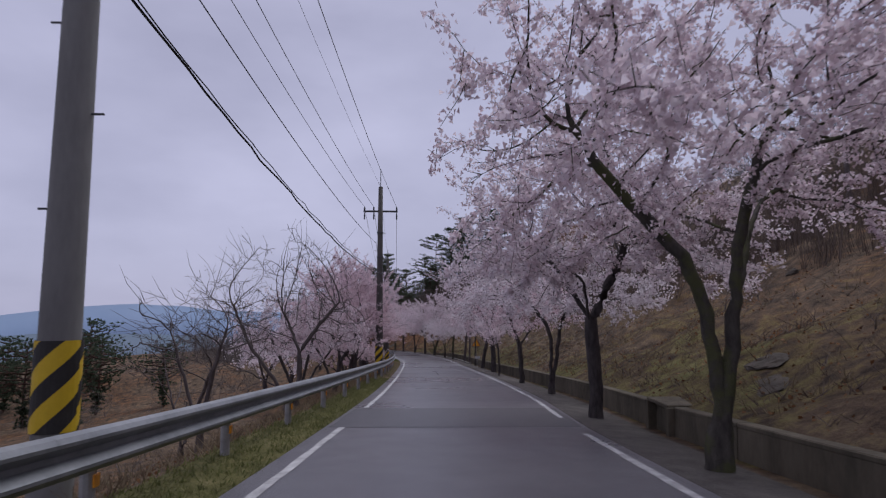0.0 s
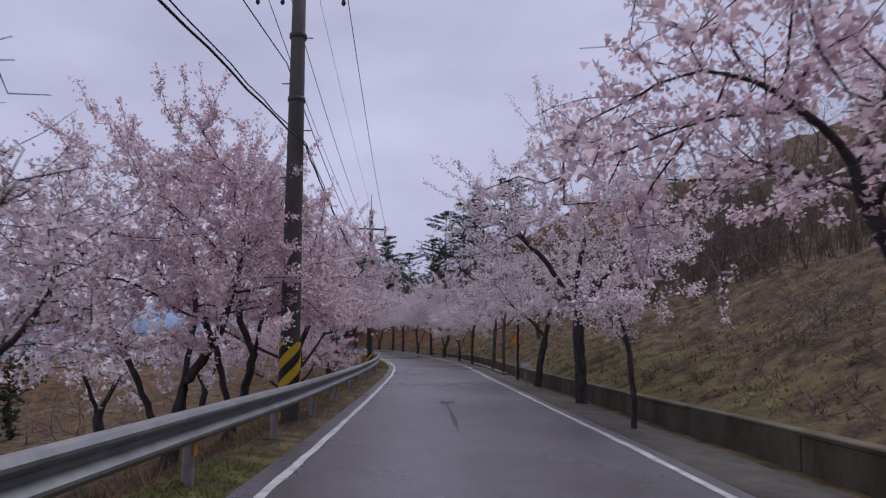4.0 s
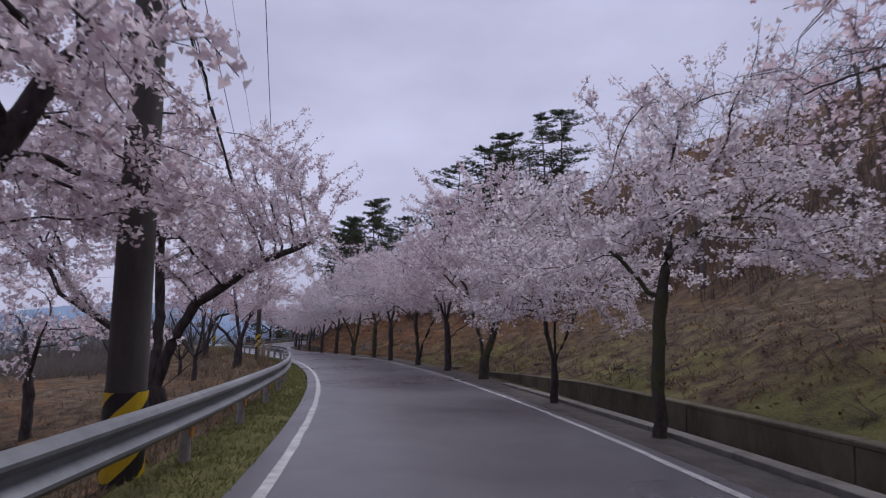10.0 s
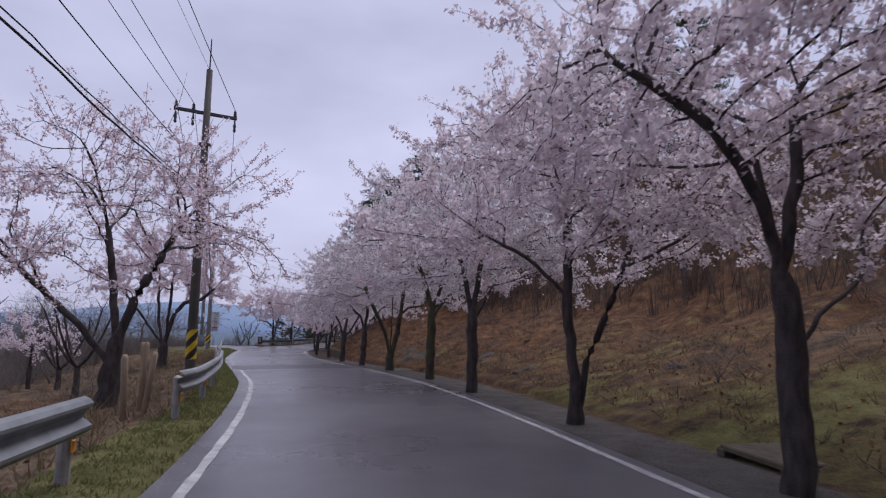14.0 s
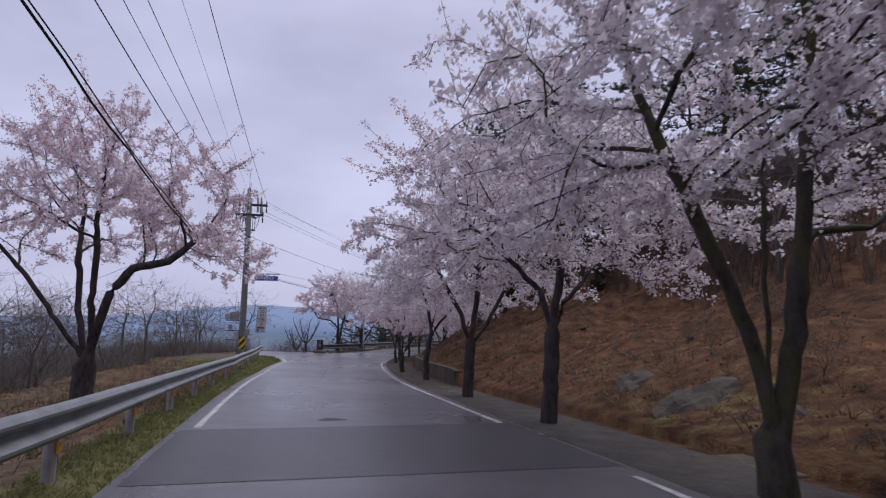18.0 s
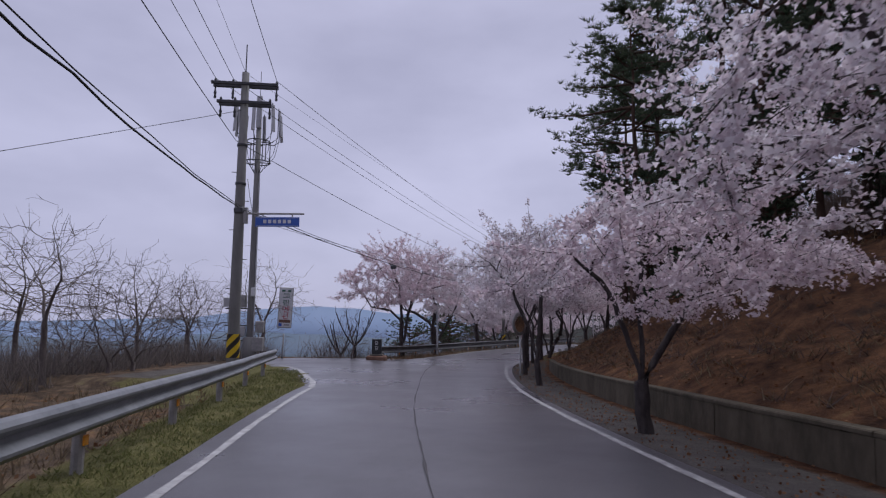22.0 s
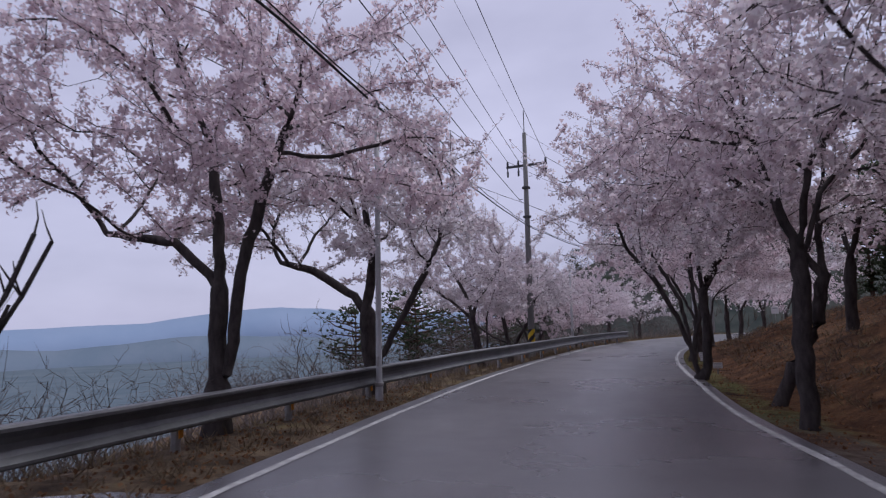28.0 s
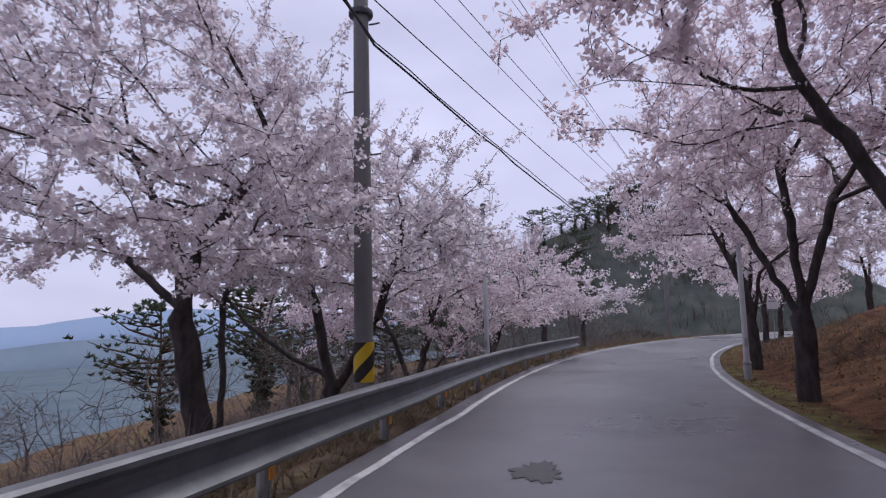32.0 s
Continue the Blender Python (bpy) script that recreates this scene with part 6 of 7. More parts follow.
for k, (s, off, a, b, c) in enumerate([(9.6, 5.4, 0.7, 0.45, 0.10), (10.6, 5.9, 0.55, 0.4, 0.09), (8.7, 6.1, 0.45, 0.35, 0.08), (93.0, 6.6, 1.1, 0.6, 0.3), (95.4, 7.0, 0.7, 0.5, 0.26), (91.6, 7.0, 0.6, 0.5, 0.26), (81.5, 6.4, 0.5, 0.35, 0.15), (86.0, 7.2, 0.6, 0.4, 0.2)]):
    rock(s, off, a, b, c, k + 1)
rock(86.9, -1.86, 0.14, 0.1, 0.09, 90, "dark clod of earth on the grass verge")
rg = random.Random(9)
for k in range(46):
    s = rg.uniform(0, 108)
    z = rg.uniform(0.06, 0.17)
    rock(s, right_line(s) + toe(s) + rg.uniform(0.6, 7.5), z * 1.6, z * 1.2, z * 0.8, k + 20, "small stone half sunk in the slope")


# ---- culvert beside the road ----
def culvert(s, off, label):
    base = thing("culvert", Matrix.Translation(stand(s, off, 0.0)) @ pose(0, 0, 0, 0, 0, yaw(s)), label, "culvert")
    part("slab", box(0.75, 1.0, 0.07, (0, 0, 0.02), 0.015), M_CONC, base, "pale concrete cover slab")
    for k in (-1, 1):
        part("side_wall", box(0.78, 0.13, 0.6, (0, k * 0.48, -0.285), 0.015), M_CONC, base)
    part("back_wall", box(0.12, 0.82, 0.6, (0.33, 0, -0.285), 0.015), M_CONC, base)


culvert(10.6, 4.25, "concrete culvert inlet with a pale cover slab")
culvert(71.3, 4.75, "concrete culvert inlet in the roadside ditch")
culvert(89.8, 5.0, "concrete culvert inlet in the roadside ditch")


# ---- brush on the hill and in the thickets, too fine to count ----
def hill_brush(rng):
    s = rng.uniform(0, 150)
    return s, right_line(s) + toe(s) + 7.5 + abs(rng.normal()) * 9


def thicket_brush(rng):
    s = rng.uniform(88, 133)
    return s, -9.8 - abs(rng.normal()) * 6


def valley_brush(rng):
    s = rng.uniform(130, 185)
    return s, rail_off(s) - 1.5 - abs(rng.normal()) * 12


tufts("hill_brush", 9000, hill_brush, M_BRUSH, 1.7, "dense bare brushwood covering the hill", 21, 6, 0.22)
tufts("hill_beyond_brush", 1500, lambda rng: on_mound(rng.uniform(0.1, 0.97), rng.uniform(2.6, 5.9)), M_BRUSH, 2.0, "bare brown brushwood on the far hill", 24, 6, 0.35, 2.5)
tufts("thicket_brush", 4000, thicket_brush, M_THICKET, 0.95, "tangled bare brushwood below the road", 22, 6, 0.5)
tufts("valley_brush", 4200, valley_brush, M_THICKET, 1.1, "low brown brushwood on the valley slope", 23, 6, 0.6)


# ---- roadside signs, lamps and fittings ----
def tri_prism(w, h, t, at_=(0, 0, 0), inset=0.0):
    bm = bmesh.new()
    pts = [(-w / 2, 0), (w / 2, 0), (0, h)]
    cx, cz = 0, h / 3
    pts = [(cx + (x - cx) * (1 - inset), cz + (z - cz) * (1 - inset)) for x, z in pts]
    a = [bm.verts.new((at_[0] + x, at_[1] - t / 2, at_[2] + z)) for x, z in pts]
    b = [bm.verts.new((at_[0] + x, at_[1] + t / 2, at_[2] + z)) for x, z in pts]
    bm.faces.new(a)
    bm.faces.new(list(reversed(b)))
    for i in range(3):
        bm.faces.new((a[i], b[i], b[(i + 1) % 3], a[(i + 1) % 3]))
    bmesh.ops.recalc_face_normals(bm, faces=bm.faces)
    return bm


def warning_sign():
    s, off = 45.7, 4.35
    base = thing("warning_sign", Matrix.Translation(stand(s, off, 0.0)) @ pose(0, 0, 0, 0, 0, yaw(s) + 4), "orange triangular warning sign with a red rim on a thin post", "road sign")
    dz = -gz(s, off)
    part("post", lathe(bmesh.new(), [(0.025, -0.3), (0.025, 1.75 + dz)], 8), M_POST, base)
    part("rim", tri_prism(0.66, 0.56, 0.02, (0, -0.04, 1.32 + dz)), M_REDRIM, base, "dark red rim")
    part("face", tri_prism(0.66, 0.56, 0.02, (0, -0.05, 1.32 + dz), 0.13), M_SIGNO, base, "orange face")
    bm = box(0.05, 0.008, 0.2, (0.0, -0.064, 1.5 + dz), 0.002)
    part("symbol", bm, M_YELS, base, "faded yellow mark")
    part("bracket", box(0.3, 0.03, 0.04, (0, -0.02, 1.42 + dz), 0.004), M_POST, base)


def stake_sign(s, off, z, w, h, bars, label, turn=0):
    base = thing("stake_sign", Matrix.Translation(stand(s, off, 0.0)) @ pose(0, 0, 0, 0, 0, yaw(s) + turn), label, "sign", "small signs by the road")
    dz = -gz(s, off)
    part("stake", box(0.03, 0.03, z + dz + 0.2, (0, 0.02, (z + dz - 0.2) / 2), 0.003), M_POST, base)
    part("plate", box(w, 0.012, h, (0, 0, z + dz), 0.003), M_WHITE, base, "white plate")
    for k in range(bars):
        part("text_bar", box(w * 0.75, 0.004, h * 0.1, (0, -0.008, z + dz + h * (0.28 - 0.56 * k / max(1, bars - 1))), 0.0), M_GREYB, base, "unreadable grey line of text")


def convex_mirror():
    s, off = 121.6, 3.1
    base = thing("convex_mirror", Matrix.Translation(stand(s, off, 0.0)) @ pose(0, 0, 0, 0, 0, yaw(s) + 232), "round convex traffic mirror on a white post", "traffic mirror")
    dz = -gz(s, off)
    part("post", lathe(bmesh.new(), [(0.035, -0.3), (0.035, 1.75 + dz), (0.03, 1.77 + dz)], 10), M_WHITE, base, "white steel post", True)
    for k, (nm, m, prof, y) in enumerate((("shell", M_POST, [(0.02, -0.12), (0.2, -0.11), (0.34, -0.06), (0.37, 0.0)], -0.12), ("mirror_face", M_MIRROR, [(0.355, 0.0), (0.25, 0.035), (0.12, 0.055), (0.01, 0.06)], -0.115), ("rim", M_POST, [(0.36, -0.02), (0.385, -0.012), (0.385, 0.012), (0.36, 0.02)], -0.12))):
        bm = lathe(bmesh.new(), prof, 28)
        bmesh.ops.rotate(bm, verts=bm.verts, cent=(0, 0, 0), matrix=Matrix.Rotation(radians(-90), 3, "X"))
        bmesh.ops.translate(bm, verts=bm.verts, vec=(0.2, -y, 1.68 + dz))
        part(nm, bm, m, base, "grey back shell" if nm == "shell" else "", True)
    part("bracket", box(0.24, 0.05, 0.05, (0.1, 0.03, 1.68 + dz), 0.006), M_POST, base)


def lamp_post(s, off, h, label, arm=0.0):
    base = thing("lamp_post", Matrix.Translation(stand(s, off, 0.0)) @ pose(0, 0, 0, 0, 0, yaw(s)), label, "lamp post", "lamp posts along the road")
    dz = -gz(s, off)
    part("shaft", lathe(bmesh.new(), [(0.075, -0.4), (0.075, 0.3 + dz), (0.06, 0.35 + dz), (0.045, h + dz)], 12), M_GREYP, base, "", True)
    part("collar", lathe(bmesh.new(), [(0.08, 0.28 + dz), (0.085, 0.3 + dz), (0.085, 0.34 + dz), (0.07, 0.36 + dz)], 12), M_POST, base, "", True)
    part("cap", lathe(bmesh.new(), [(0.06, h - 0.02 + dz), (0.075, h + dz), (0.07, h + 0.12 + dz), (0.02, h + 0.16 + dz)], 12), M_DARKST, base, "", True)
    part("access_door", box(0.05, 0.01, 0.18, (0, -0.07, 0.75 + dz), 0.003), M_POST, base)


warning_sign()
stake_sign(40.1, 3.66, 0.61, 0.34, 0.17, 2, "small white notice plate on a low stake")
stake_sign(146.4, 3.35, 0.2, 0.22, 0.14, 2, "small white label plate stuck in the bank")
stake_sign(148.3, 3.4, 0.22, 0.22, 0.14, 2, "small white label plate stuck in the bank")
stake_sign(143.5, 3.4, 0.22, 0.22, 0.14, 2, "small white label plate stuck in the bank")
convex_mirror()
lamp_post(137.8, -3.27, 5.7, "slim grey steel lamp post in front of the guard rail")
lamp_post(157.0, 2.95, 3.4, "slim pale steel post on the grass verge")
lamp_post(156.3, -2.5, 3.9, "slim grey steel lamp post behind the guard rail")
stake_sign(38.0, 4.5, 0.1, 0.08, 0.16, 1, "small white marker peg by the wall")
stake_sign(44.2, 4.5, 0.1, 0.08, 0.16, 1, "small white marker peg by the wall")


# ---- fittings of the junction pole ----
def road_name_sign():
    m = P4["base"].matrix_world
    z = P4["z0"] + 4.65
    base = thing("road_name_sign", m @ pose(0, 0, 0, 0, 0, -8), "blue road name sign hung from a steel arm on the pole", "road sign")
    part("arm", lathe_x(0.03, 0.1, 2.0, z + 0.26), M_POST, base)
    bm = box(0.12, 0.12, 0.5, (0.2, 0, z + 0.2), 0.01)
    part("arm_bracket", bm, M_POST, base)
    part("panel", box(1.35, 0.03, 0.3, (1.2, -0.05, z), 0.01), M_BLUE, base, "blue sign panel")
    for x, w, t, b in ((1.2, 1.27, 0.125, 0.012), (1.2, 1.27, -0.125, 0.012)):
        part("border", box(w, 0.006, b, (x, -0.069, z + t), 0), M_WHITE, base, "white border")
    for k in range(6):
        part("text_bar", box(0.1, 0.006, 0.11, (0.82 + k * 0.15, -0.069, z + 0.01), 0), M_WHITE, base, "unreadable white character")
    for x in (0.75, 1.65):
        part("hanger", box(0.03, 0.03, 0.14, (x, -0.03, z + 0.2), 0.003), M_POST, base)


def lathe_x(r, x0, x1, z, y=0.0):
    bm = bmesh.new()
    n = 10
    rings = [[bm.verts.new((x, y + r * math.cos(2 * math.pi * i / n), z + r * math.sin(2 * math.pi * i / n))) for i in range(n)] for x in (x0, x1)]
    for i in range(n):
        bm.faces.new((rings[0][i], rings[0][(i + 1) % n], rings[1][(i + 1) % n], rings[1][i]))
    bm.faces.new(rings[0])
    bm.faces.new(list(reversed(rings[1])))
    bmesh.ops.recalc_face_normals(bm, faces=bm.faces)
    return bm


road_name_sign()


def antenna_mast():
    s, off = 125.9, -8.5
    base = thing("antenna_mast", Matrix.Translation(stand(s, off, 0.0)) @ pose(0, 0, 0, 0, 0, yaw(s) + 12), "tall mast with mobile phone antenna panels and equipment boxes", "antenna mast")
    g = -gz(s, off)
    part("shaft", lathe(bmesh.new(), [(0.17, -0.4), (0.165, 0.1), (0.14, 6.0 + g), (0.11, 10.4 + g)], 14), M_POLE, base, "", True)
    for z, r in ((8.8, 0.55), (9.75, 0.5)):
        so = Soup()
        ring = [(r * math.cos(a), r * math.sin(a), z + g) for a in np.linspace(0, 2 * math.pi, 25)]
        so.tube(ring, [0.025] * 25, 6)
        put("ring", so.mesh("ring", M_DARKST), base)
        for k in range(3):
            a = 2 * math.pi * k / 3 + 0.3
            so = Soup()
            so.tube([(0, 0, z + g), (r * math.cos(a), r * math.sin(a), z + g)], (0.02, 0.02), 5)
            put("spoke", so.mesh("spoke", M_DARKST), base)
    for k in range(6):
        a = 2 * math.pi * k / 6 + 0.4
        so = Soup()
        so.tube([(0.52 * math.cos(a), 0.52 * math.sin(a), 8.75 + g), (0.52 * math.cos(a), 0.52 * math.sin(a), 9.8 + g)], (0.022, 0.022), 5)
        put("upright", so.mesh("upright", M_DARKST), base)
    for k in range(8):
        a = 2 * math.pi * k / 8
        r = 1.05 if k % 2 else 0.85
        x, y = r * math.cos(a), r * math.sin(a)
        so = Soup()
        so.tube([(0.5 * math.cos(a), 0.5 * math.sin(a), 9.7 + g), (r * 0.75 * math.cos(a), r * 0.75 * math.sin(a), 9.75 + g), (x, y, 9.95 + g), (x, y, 11.3 + g)], [0.022] * 4, 6)
        arm = put("antenna_arm", so.mesh("antenna_arm", M_DARKST), base)
        bm = box(0.15, 0.09, 1.25, (0, 0, 0), 0.02)
        bmesh.ops.transform(bm, verts=bm.verts, matrix=pose(x + 0.09 * math.cos(a), y + 0.09 * math.sin(a), 10.6 + g, 0, 0, math.degrees(a) + 90) @ pose(0, 0, 0, -5))
        part("antenna_panel", bm, M_GREYP, base, "grey antenna panel")
        so = Soup()
        so.tube([(x, y, 10.0 + g), (x * 0.8, y * 0.8, 9.2 + g), (x * 0.5, y * 0.5, 8.8 + g), (0.12 * math.cos(a), 0.12 * math.sin(a), 8.3 + g)], [0.012] * 4, 5)
        put("feeder_cable", so.mesh("feeder_cable", M_WIRE), base)
    part("centre_panel", box(0.22, 0.18, 1.5, (0, -0.05, 11.1 + g), 0.02), M_GREYP, base)
    part("lightning_rod", lathe(bmesh.new(), [(0.015, 11.7 + g), (0.012, 13.0 + g), (0.003, 13.05 + g)], 6), M_DARKST, base)
    for nm, sx, sy, sz, p, m in (("equipment_box", 0.55, 0.4, 0.55, (-0.5, 0, 2.6), M_POST), ("equipment_box", 0.35, 0.3, 0.4, (-0.95, -0.1, 2.55), M_GREYP), ("equipment_box", 0.2, 0.12, 0.38, (0.12, -0.2, 3.0), M_WHITE), ("equipment_box", 0.35, 0.25, 0.5, (0.42, -0.05, 1.5), M_POST), ("equipment_box", 0.5, 0.3, 0.6, (0.35, -0.1, 0.75), M_POST), ("meter_box", 0.28, 0.2, 0.45, (-0.32, -0.1, 1.3), M_GREYP), ("equipment_box", 0.25, 0.2, 0.35, (-0.75, 0, 1.8), M_POST)):
        ob = part(nm, box(sx, sy, sz, (p[0], p[1], p[2] + g), 0.02), m, base)
        part("door_seam", box(sx * 0.8, 0.008, sz * 0.8, (p[0], p[1] - sy / 2 - 0.004, p[2] + g), 0.002), m, ob)
    for z in (2.28, 1.55, 0.9):
        part("shelf_beam", box(1.5, 0.08, 0.06, (-0.35, 0.05, z + g), 0.005), M_DARKST, base)
    part("base_sleeve", lathe(bmesh.new(), [(0.3, -0.3), (0.3, 0.85 + g * 0.0 + 0.2), (0.18, 1.1)], 14), M_POLE, base, "", True)
    so = Soup()
    so.tube([(0.16, -0.08, 1.0 + g), (0.15, -0.08, 5.0 + g), (0.13, -0.07, 8.5 + g)], [0.03] * 3, 6)
    put("conduit", so.mesh("conduit", M_GREYP), base)
    return base.matrix_world @ Vector((0, 0, 6.2 + g))


mast_top = antenna_mast()
wire(mast_top, P5["neutral"], 0.5, 0.01, "thin cable from the mast to the next pole")
wire(P4["comm"] + Vector((0, 0, 1.0)), mast_top, 0.2, 0.01, "thin cable from the pole to the mast")
wire(P4["top"] - Vector((0, 0, 1.2)), stand(104, -15.0), 0.05, 0.008, "slack guy wire running down to the field", "guy_wire")


def streetlight_box(p, label):
    ob = part("splice_box", box(0.28, 0.14, 0.18, (0, 0, 0), 0.03), M_DARKST, None, label)
    ob.matrix_world = Matrix.Translation(p)
    tagged(ob, label, "splice box", "splice boxes on cables")


def cable_point(a, b, u, sag):
    p = Vector(a) + (Vector(b) - Vector(a)) * u
    return p - Vector((0, 0, sag * 4 * u * (1 - u) + 0.1))


streetlight_box(cable_point(P3["comm"], P4["comm"], 0.965, 1.15), "dark cable splice box hung beside the pole")
streetlight_box(cable_point(P4["comm"], P5["comm"], 0.33, 0.6), "small dark splice box on the cable")


def transformer():
    m = P2["base"].matrix_world
    z = P2["z0"] + 5.9
    base = thing("pole_transformer", m @ pose(0.0, 0, 0), "small grey transformer can fixed to the pole", "transformer")
    part("tank", lathe(bmesh.new(), [(0.17, z - 0.3), (0.19, z - 0.27), (0.19, z + 0.22), (0.17, z + 0.26)], 16, (0.36, 0, 0)), M_GREYP, base, "", True)
    part("bushing", lathe(bmesh.new(), [(0.03, z + 0.26), (0.05, z + 0.32), (0.025, z + 0.38), (0.02, z + 0.44)], 10, (0.36, 0, 0)), M_DARKST, base, "", True)
    part("bracket", box(0.22, 0.1, 0.08, (0.16, 0, z), 0.006), M_DARKST, base)


transformer()


# ---- advertising banner on a post by the side road ----
def letter(strokes, x, z, size, material, parent, y):
    """A block letter from upright and level strokes, as one mesh."""
    bm = bmesh.new()
    for kind, a, b, c in strokes:
        t = 0.13 * size
        if kind == "h":
            box((b - a) * size + t, 0.006, t, (x + (a + b) / 2 * size, y, z + c * size), 0, bm)
        else:
            box(t, 0.006, (b - a) * size + t, (x + c * size, y - 0.001, z + (a + b) / 2 * size), 0, bm)
    part("letter", bm, material, parent, "printed Korean letter")


def banner():
    s, off = 128.9, -8.55
    base = thing("banner", Matrix.Translation(stand(s, off, 0.0)) @ pose(0, 0, 0, 0, 2, yaw(s) + 24), "tall white banner with green and red Korean letters on a post", "banner")
    g = -gz(s, off)
    part("post", lathe(bmesh.new(), [(0.04, -0.3), (0.035, 1.2 + g)], 10), M_POST, base, "", True)
    part("panel", box(0.62, 0.05, 1.9, (0, 0, 2.47 + g), 0.01), M_WHITE, base, "white printed panel")
    part("frame", box(0.68, 0.035, 1.98, (0, 0.012, 2.47 + g), 0.008), M_POST, base)
    y = -0.029
    z = 2.47 + g
    for k, x in enumerate((-0.14, 0.14)):
        part("text_bar", box(0.16, 0.006, 0.1, (x, y, z + 0.83), 0), M_GREEN, base, "small faded green word")
    G = [("h", -0.5, 0.5, 0.45), ("v", 0.0, 0.45, 0.5), ("h", -0.6, 0.6, -0.2)]
    RI = [("h", -0.5, 0.1, 0.5), ("h", -0.5, 0.1, 0.25), ("h", -0.5, 0.1, 0.0), ("v", 0.25, 0.5, 0.1), ("v", 0.0, 0.25, -0.5), ("v", 0.0, 0.6, 0.45), ("h", -0.3, 0.5, -0.4), ("v", -0.4, -0.15, -0.3)]
    MA = [("h", -0.5, 0.0, 0.5), ("h", -0.5, 0.0, 0.05), ("v", 0.05, 0.5, -0.5), ("v", 0.05, 0.5, 0.0), ("v", -0.1, 0.65, 0.4), ("v", -0.1, 0.65, 0.65), ("h", 0.0, 0.4, 0.28), ("h", -0.2, 0.6, -0.45), ("v", -0.45, -0.25, -0.2)]
    SI = [("v", 0.0, 0.5, -0.2), ("h", -0.5, -0.2, 0.0), ("h", -0.2, 0.1, 0.05), ("v", -0.1, 0.65, 0.5), ("h", 0.2, 0.5, 0.3), ("h", -0.2, 0.5, -0.45), ("v", -0.45, -0.2, -0.2)]
    for k, (st, m) in enumerate(((G, M_GREEN), (RI, M_GREEN), (MA, M_RED), (SI, M_RED))):
        letter(st, 0.0, z + 0.56 - k * 0.33, 0.25, m, base, y)
    part("footer", box(0.54, 0.008, 0.14, (0, y, z - 0.66), 0), M_REDST, base, "brown footer strip")
    part("emblem", box(0.15, 0.008, 0.15, (-0.2, y, z - 0.84), 0), M_BLUE, base, "blue square emblem")
    part("text_bar", box(0.26, 0.006, 0.06, (0.1, y, z - 0.84), 0), M_GREYB, base, "unreadable grey line of text")


banner()


def monument():
    s, off = 129.7, -4.0
    base = thing("stone_monument", Matrix.Translation(stand(s, off, 0.0)) @ pose(0, 0, 0, 0, 0, yaw(s) + 8), "black inscribed stone marker on a reddish stone base", "stone marker")
    bm = box(0.95, 0.6, 0.3, (0, 0, 0.1), 0.06)
    part("plinth", bm, M_REDST, base, "rough reddish plinth")
    part("slab_base", box(0.62, 0.36, 0.07, (0, 0, 0.285), 0.012), M_KERB, base)
    part("slab", box(0.46, 0.2, 0.72, (0, 0, 0.68), 0.012), M_STONE, base, "polished black slab")
    for k, z in enumerate((0.86, 0.62)):
        bm = bmesh.new()
        for a, b, c, d in ((-0.06, 0.06, 0.07, 0.016), (-0.06, 0.06, -0.02, 0.016), (-0.07, 0.07, -0.08, 0.016)):
            box(b - a, 0.006, d, ((a + b) / 2, -0.103, z + c), 0, bm)
        for x in (-0.06, 0.06):
            box(0.016, 0.006, 0.1, (x, -0.104, z + 0.025), 0, bm)
        part("inscription", bm, M_WHITE, base, "white carved character")


monument()


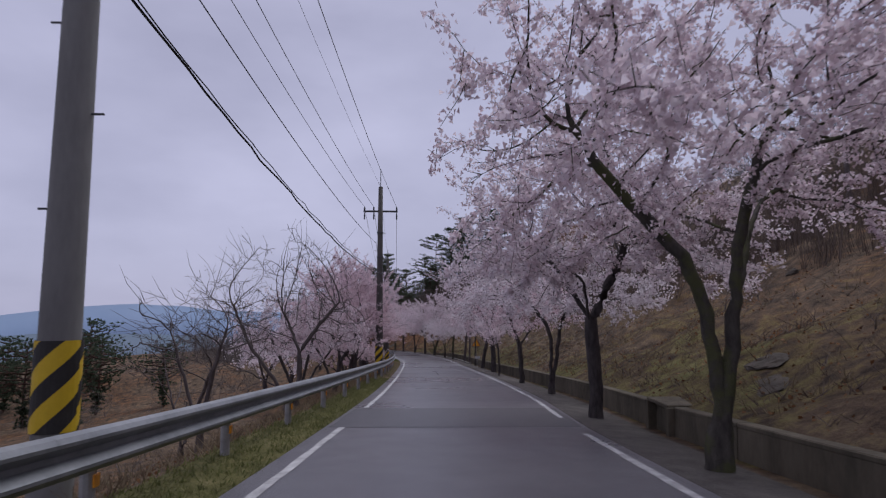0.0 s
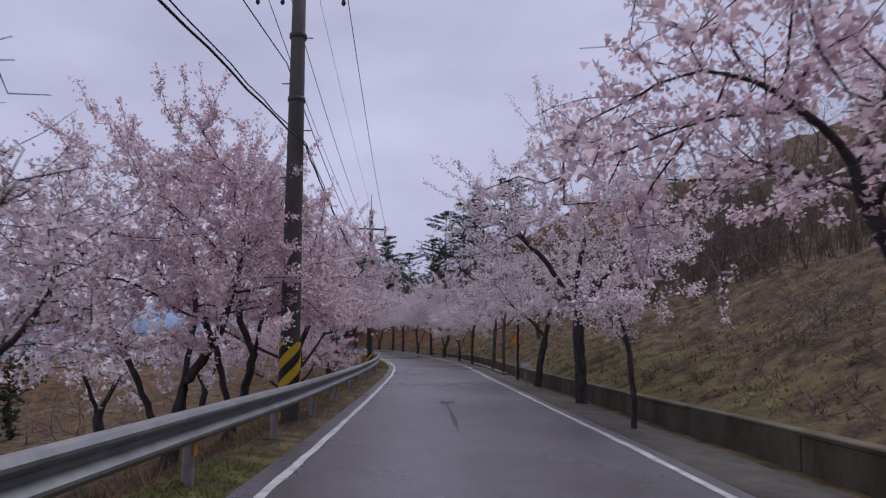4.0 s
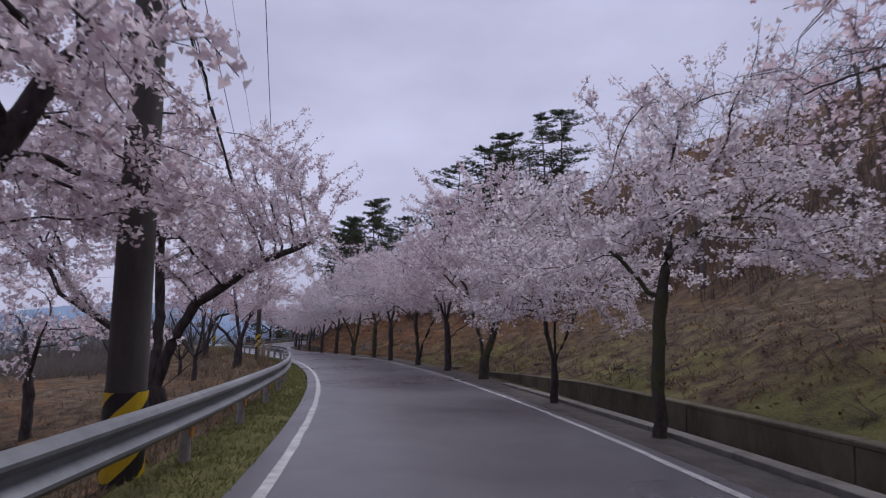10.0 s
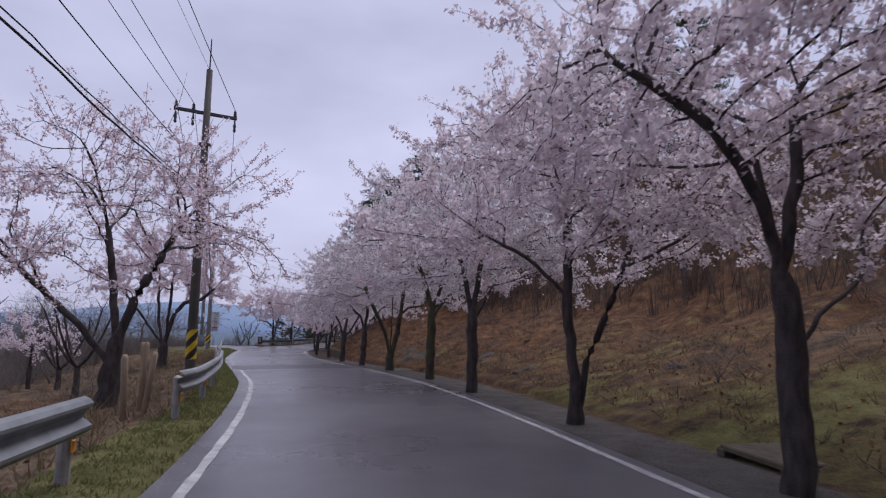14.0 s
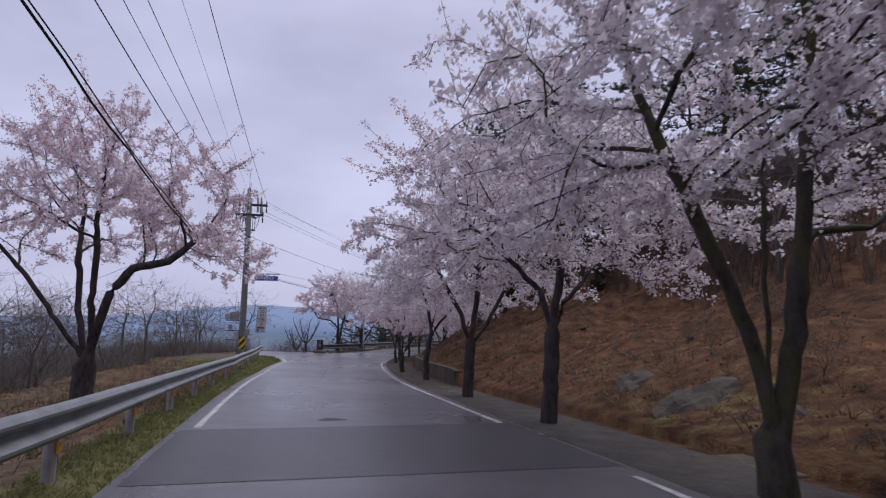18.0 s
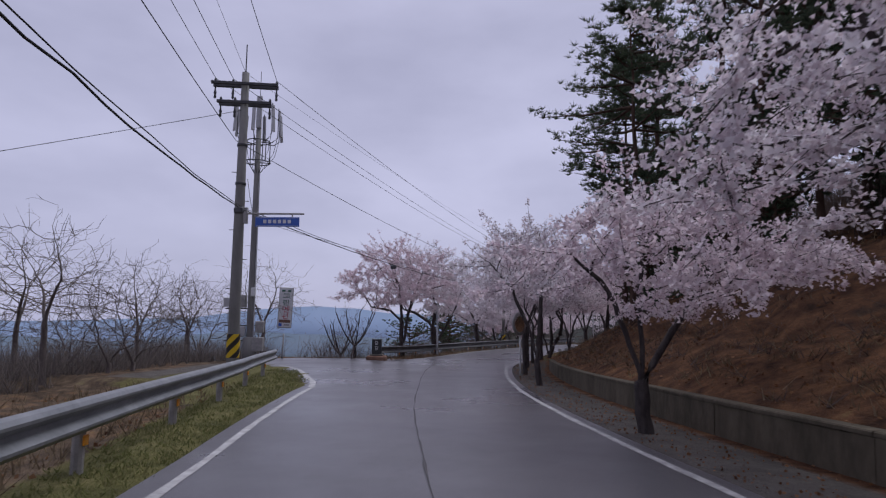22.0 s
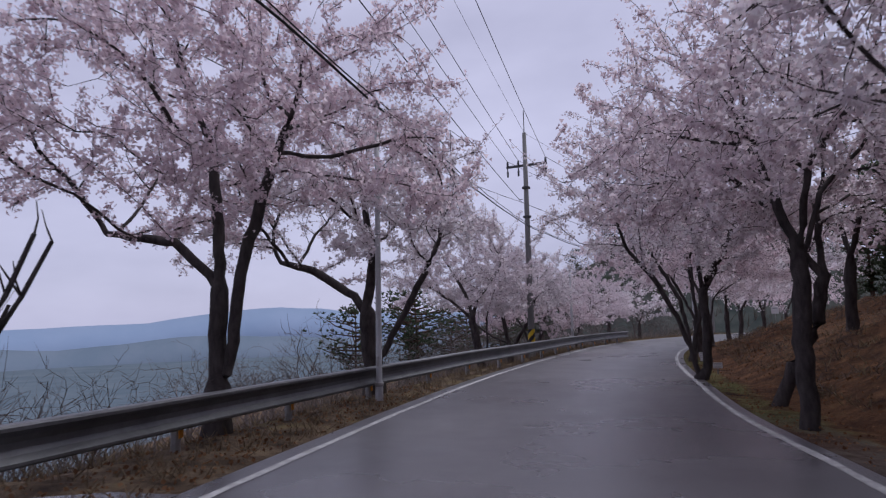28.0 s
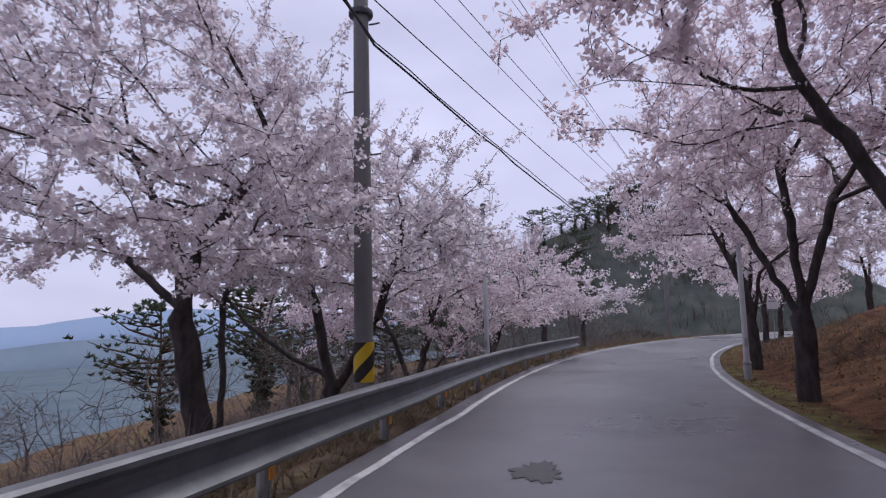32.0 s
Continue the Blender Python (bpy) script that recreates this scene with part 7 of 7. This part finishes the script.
# ---- pruned stubs and dead trunks by the road ----
def stub(s, off, h, seed, label):
    rng = np.random.default_rng(seed)
    top = thing("pruned_tree", Matrix.Translation(stand(s, off)), label, "tree", "pruned trees in the field")
    so, tw = Soup(), Soup()
    pts = [np.array([0.0, 0, -0.1]), np.array([0.03, 0.02, h * 0.25]), np.array([0.0, 0.04, h * 0.45])]
    so.tube(pts, (0.11, 0.09, 0.085), 8)
    for k in range(5):
        a = 2 * math.pi * k / 5 + rng.uniform(-0.4, 0.4)
        d = np.array([math.cos(a), math.sin(a), 0.7])
        p = [pts[-1] + d * h * 0.12 * q + np.array([0, 0, 0.03 * q * q * h]) for q in range(5)]
        tw.tube(p, (0.05, 0.045, 0.04, 0.03, 0.025), 6)
        for j in range(4):
            q = p[int(rng.integers(2, 5))]
            e = np.array([rng.normal() * 0.12, rng.normal() * 0.12, 0.35]) * h * 0.5
            tw.tube([q, q + e * 0.5 + rng.normal(size=3) * 0.02, q + e], (0.016, 0.012, 0.006), 4)
    put("trunk", so.mesh("trunk", M_BARK), top)
    put("branchwork", tw.mesh("branchwork", M_BARK), top)


for k, (s, off, h) in enumerate([(72.0, -5.5, 2.0), (86.0, -6.0, 2.1), (79.0, -6.6, 1.8), (68.0, -7.0, 1.8), (90.5, -7.5, 1.8), (132.2, -6.2, 2.2), (133.0, -7.4, 2.0)]):
    stub(s, off, h, k, "small pruned tree with stubby bare branches")


def dead_trunk():
    s, off = 53.7, 7.6
    top = thing("dead_trunk", Matrix.Translation(stand(s, off)) @ pose(0, 0, 0, 6, -9, 0), "leaning grey dead trunk on the slope", "tree trunk")
    so = Soup()
    so.tube([(0, 0, -0.3), (0.02, 0, 0.8), (0.05, 0.03, 1.7), (0.06, 0.02, 2.5)], (0.16, 0.12, 0.1, 0.07), 9)
    put("trunk", so.mesh("trunk", M_BARKG), top)
    part("label_plate", box(0.08, 0.02, 0.16, (0.0, -0.14, 1.1), 0.003), M_WHITE, top)


dead_trunk()

# timber stakes where the second rail begins
for k, (s, off) in enumerate([(76.6, -2.75), (77.3, -2.95), (75.9, -2.9), (78.2, -3.0)]):
    ob = part("timber_stake", lathe(bmesh.new(), [(0.05, -0.3), (0.05, 1.0 + 0.2 * (k % 2)), (0.03, 1.06 + 0.2 * (k % 2))], 8), M_STAKE, None, "rough pale timber stake by the guard rail", True)
    ob.matrix_world = pose(*stand(s, off), 3 * k - 4, 5 - 3 * k, 0)
    tagged(ob, "rough pale timber stake by the guard rail", "stake", "timber stakes")
# sign at the far bend
stake_sign(178, 3.6, 1.9, 0.5, 0.5, 1, "small sign on a post at the far bend")
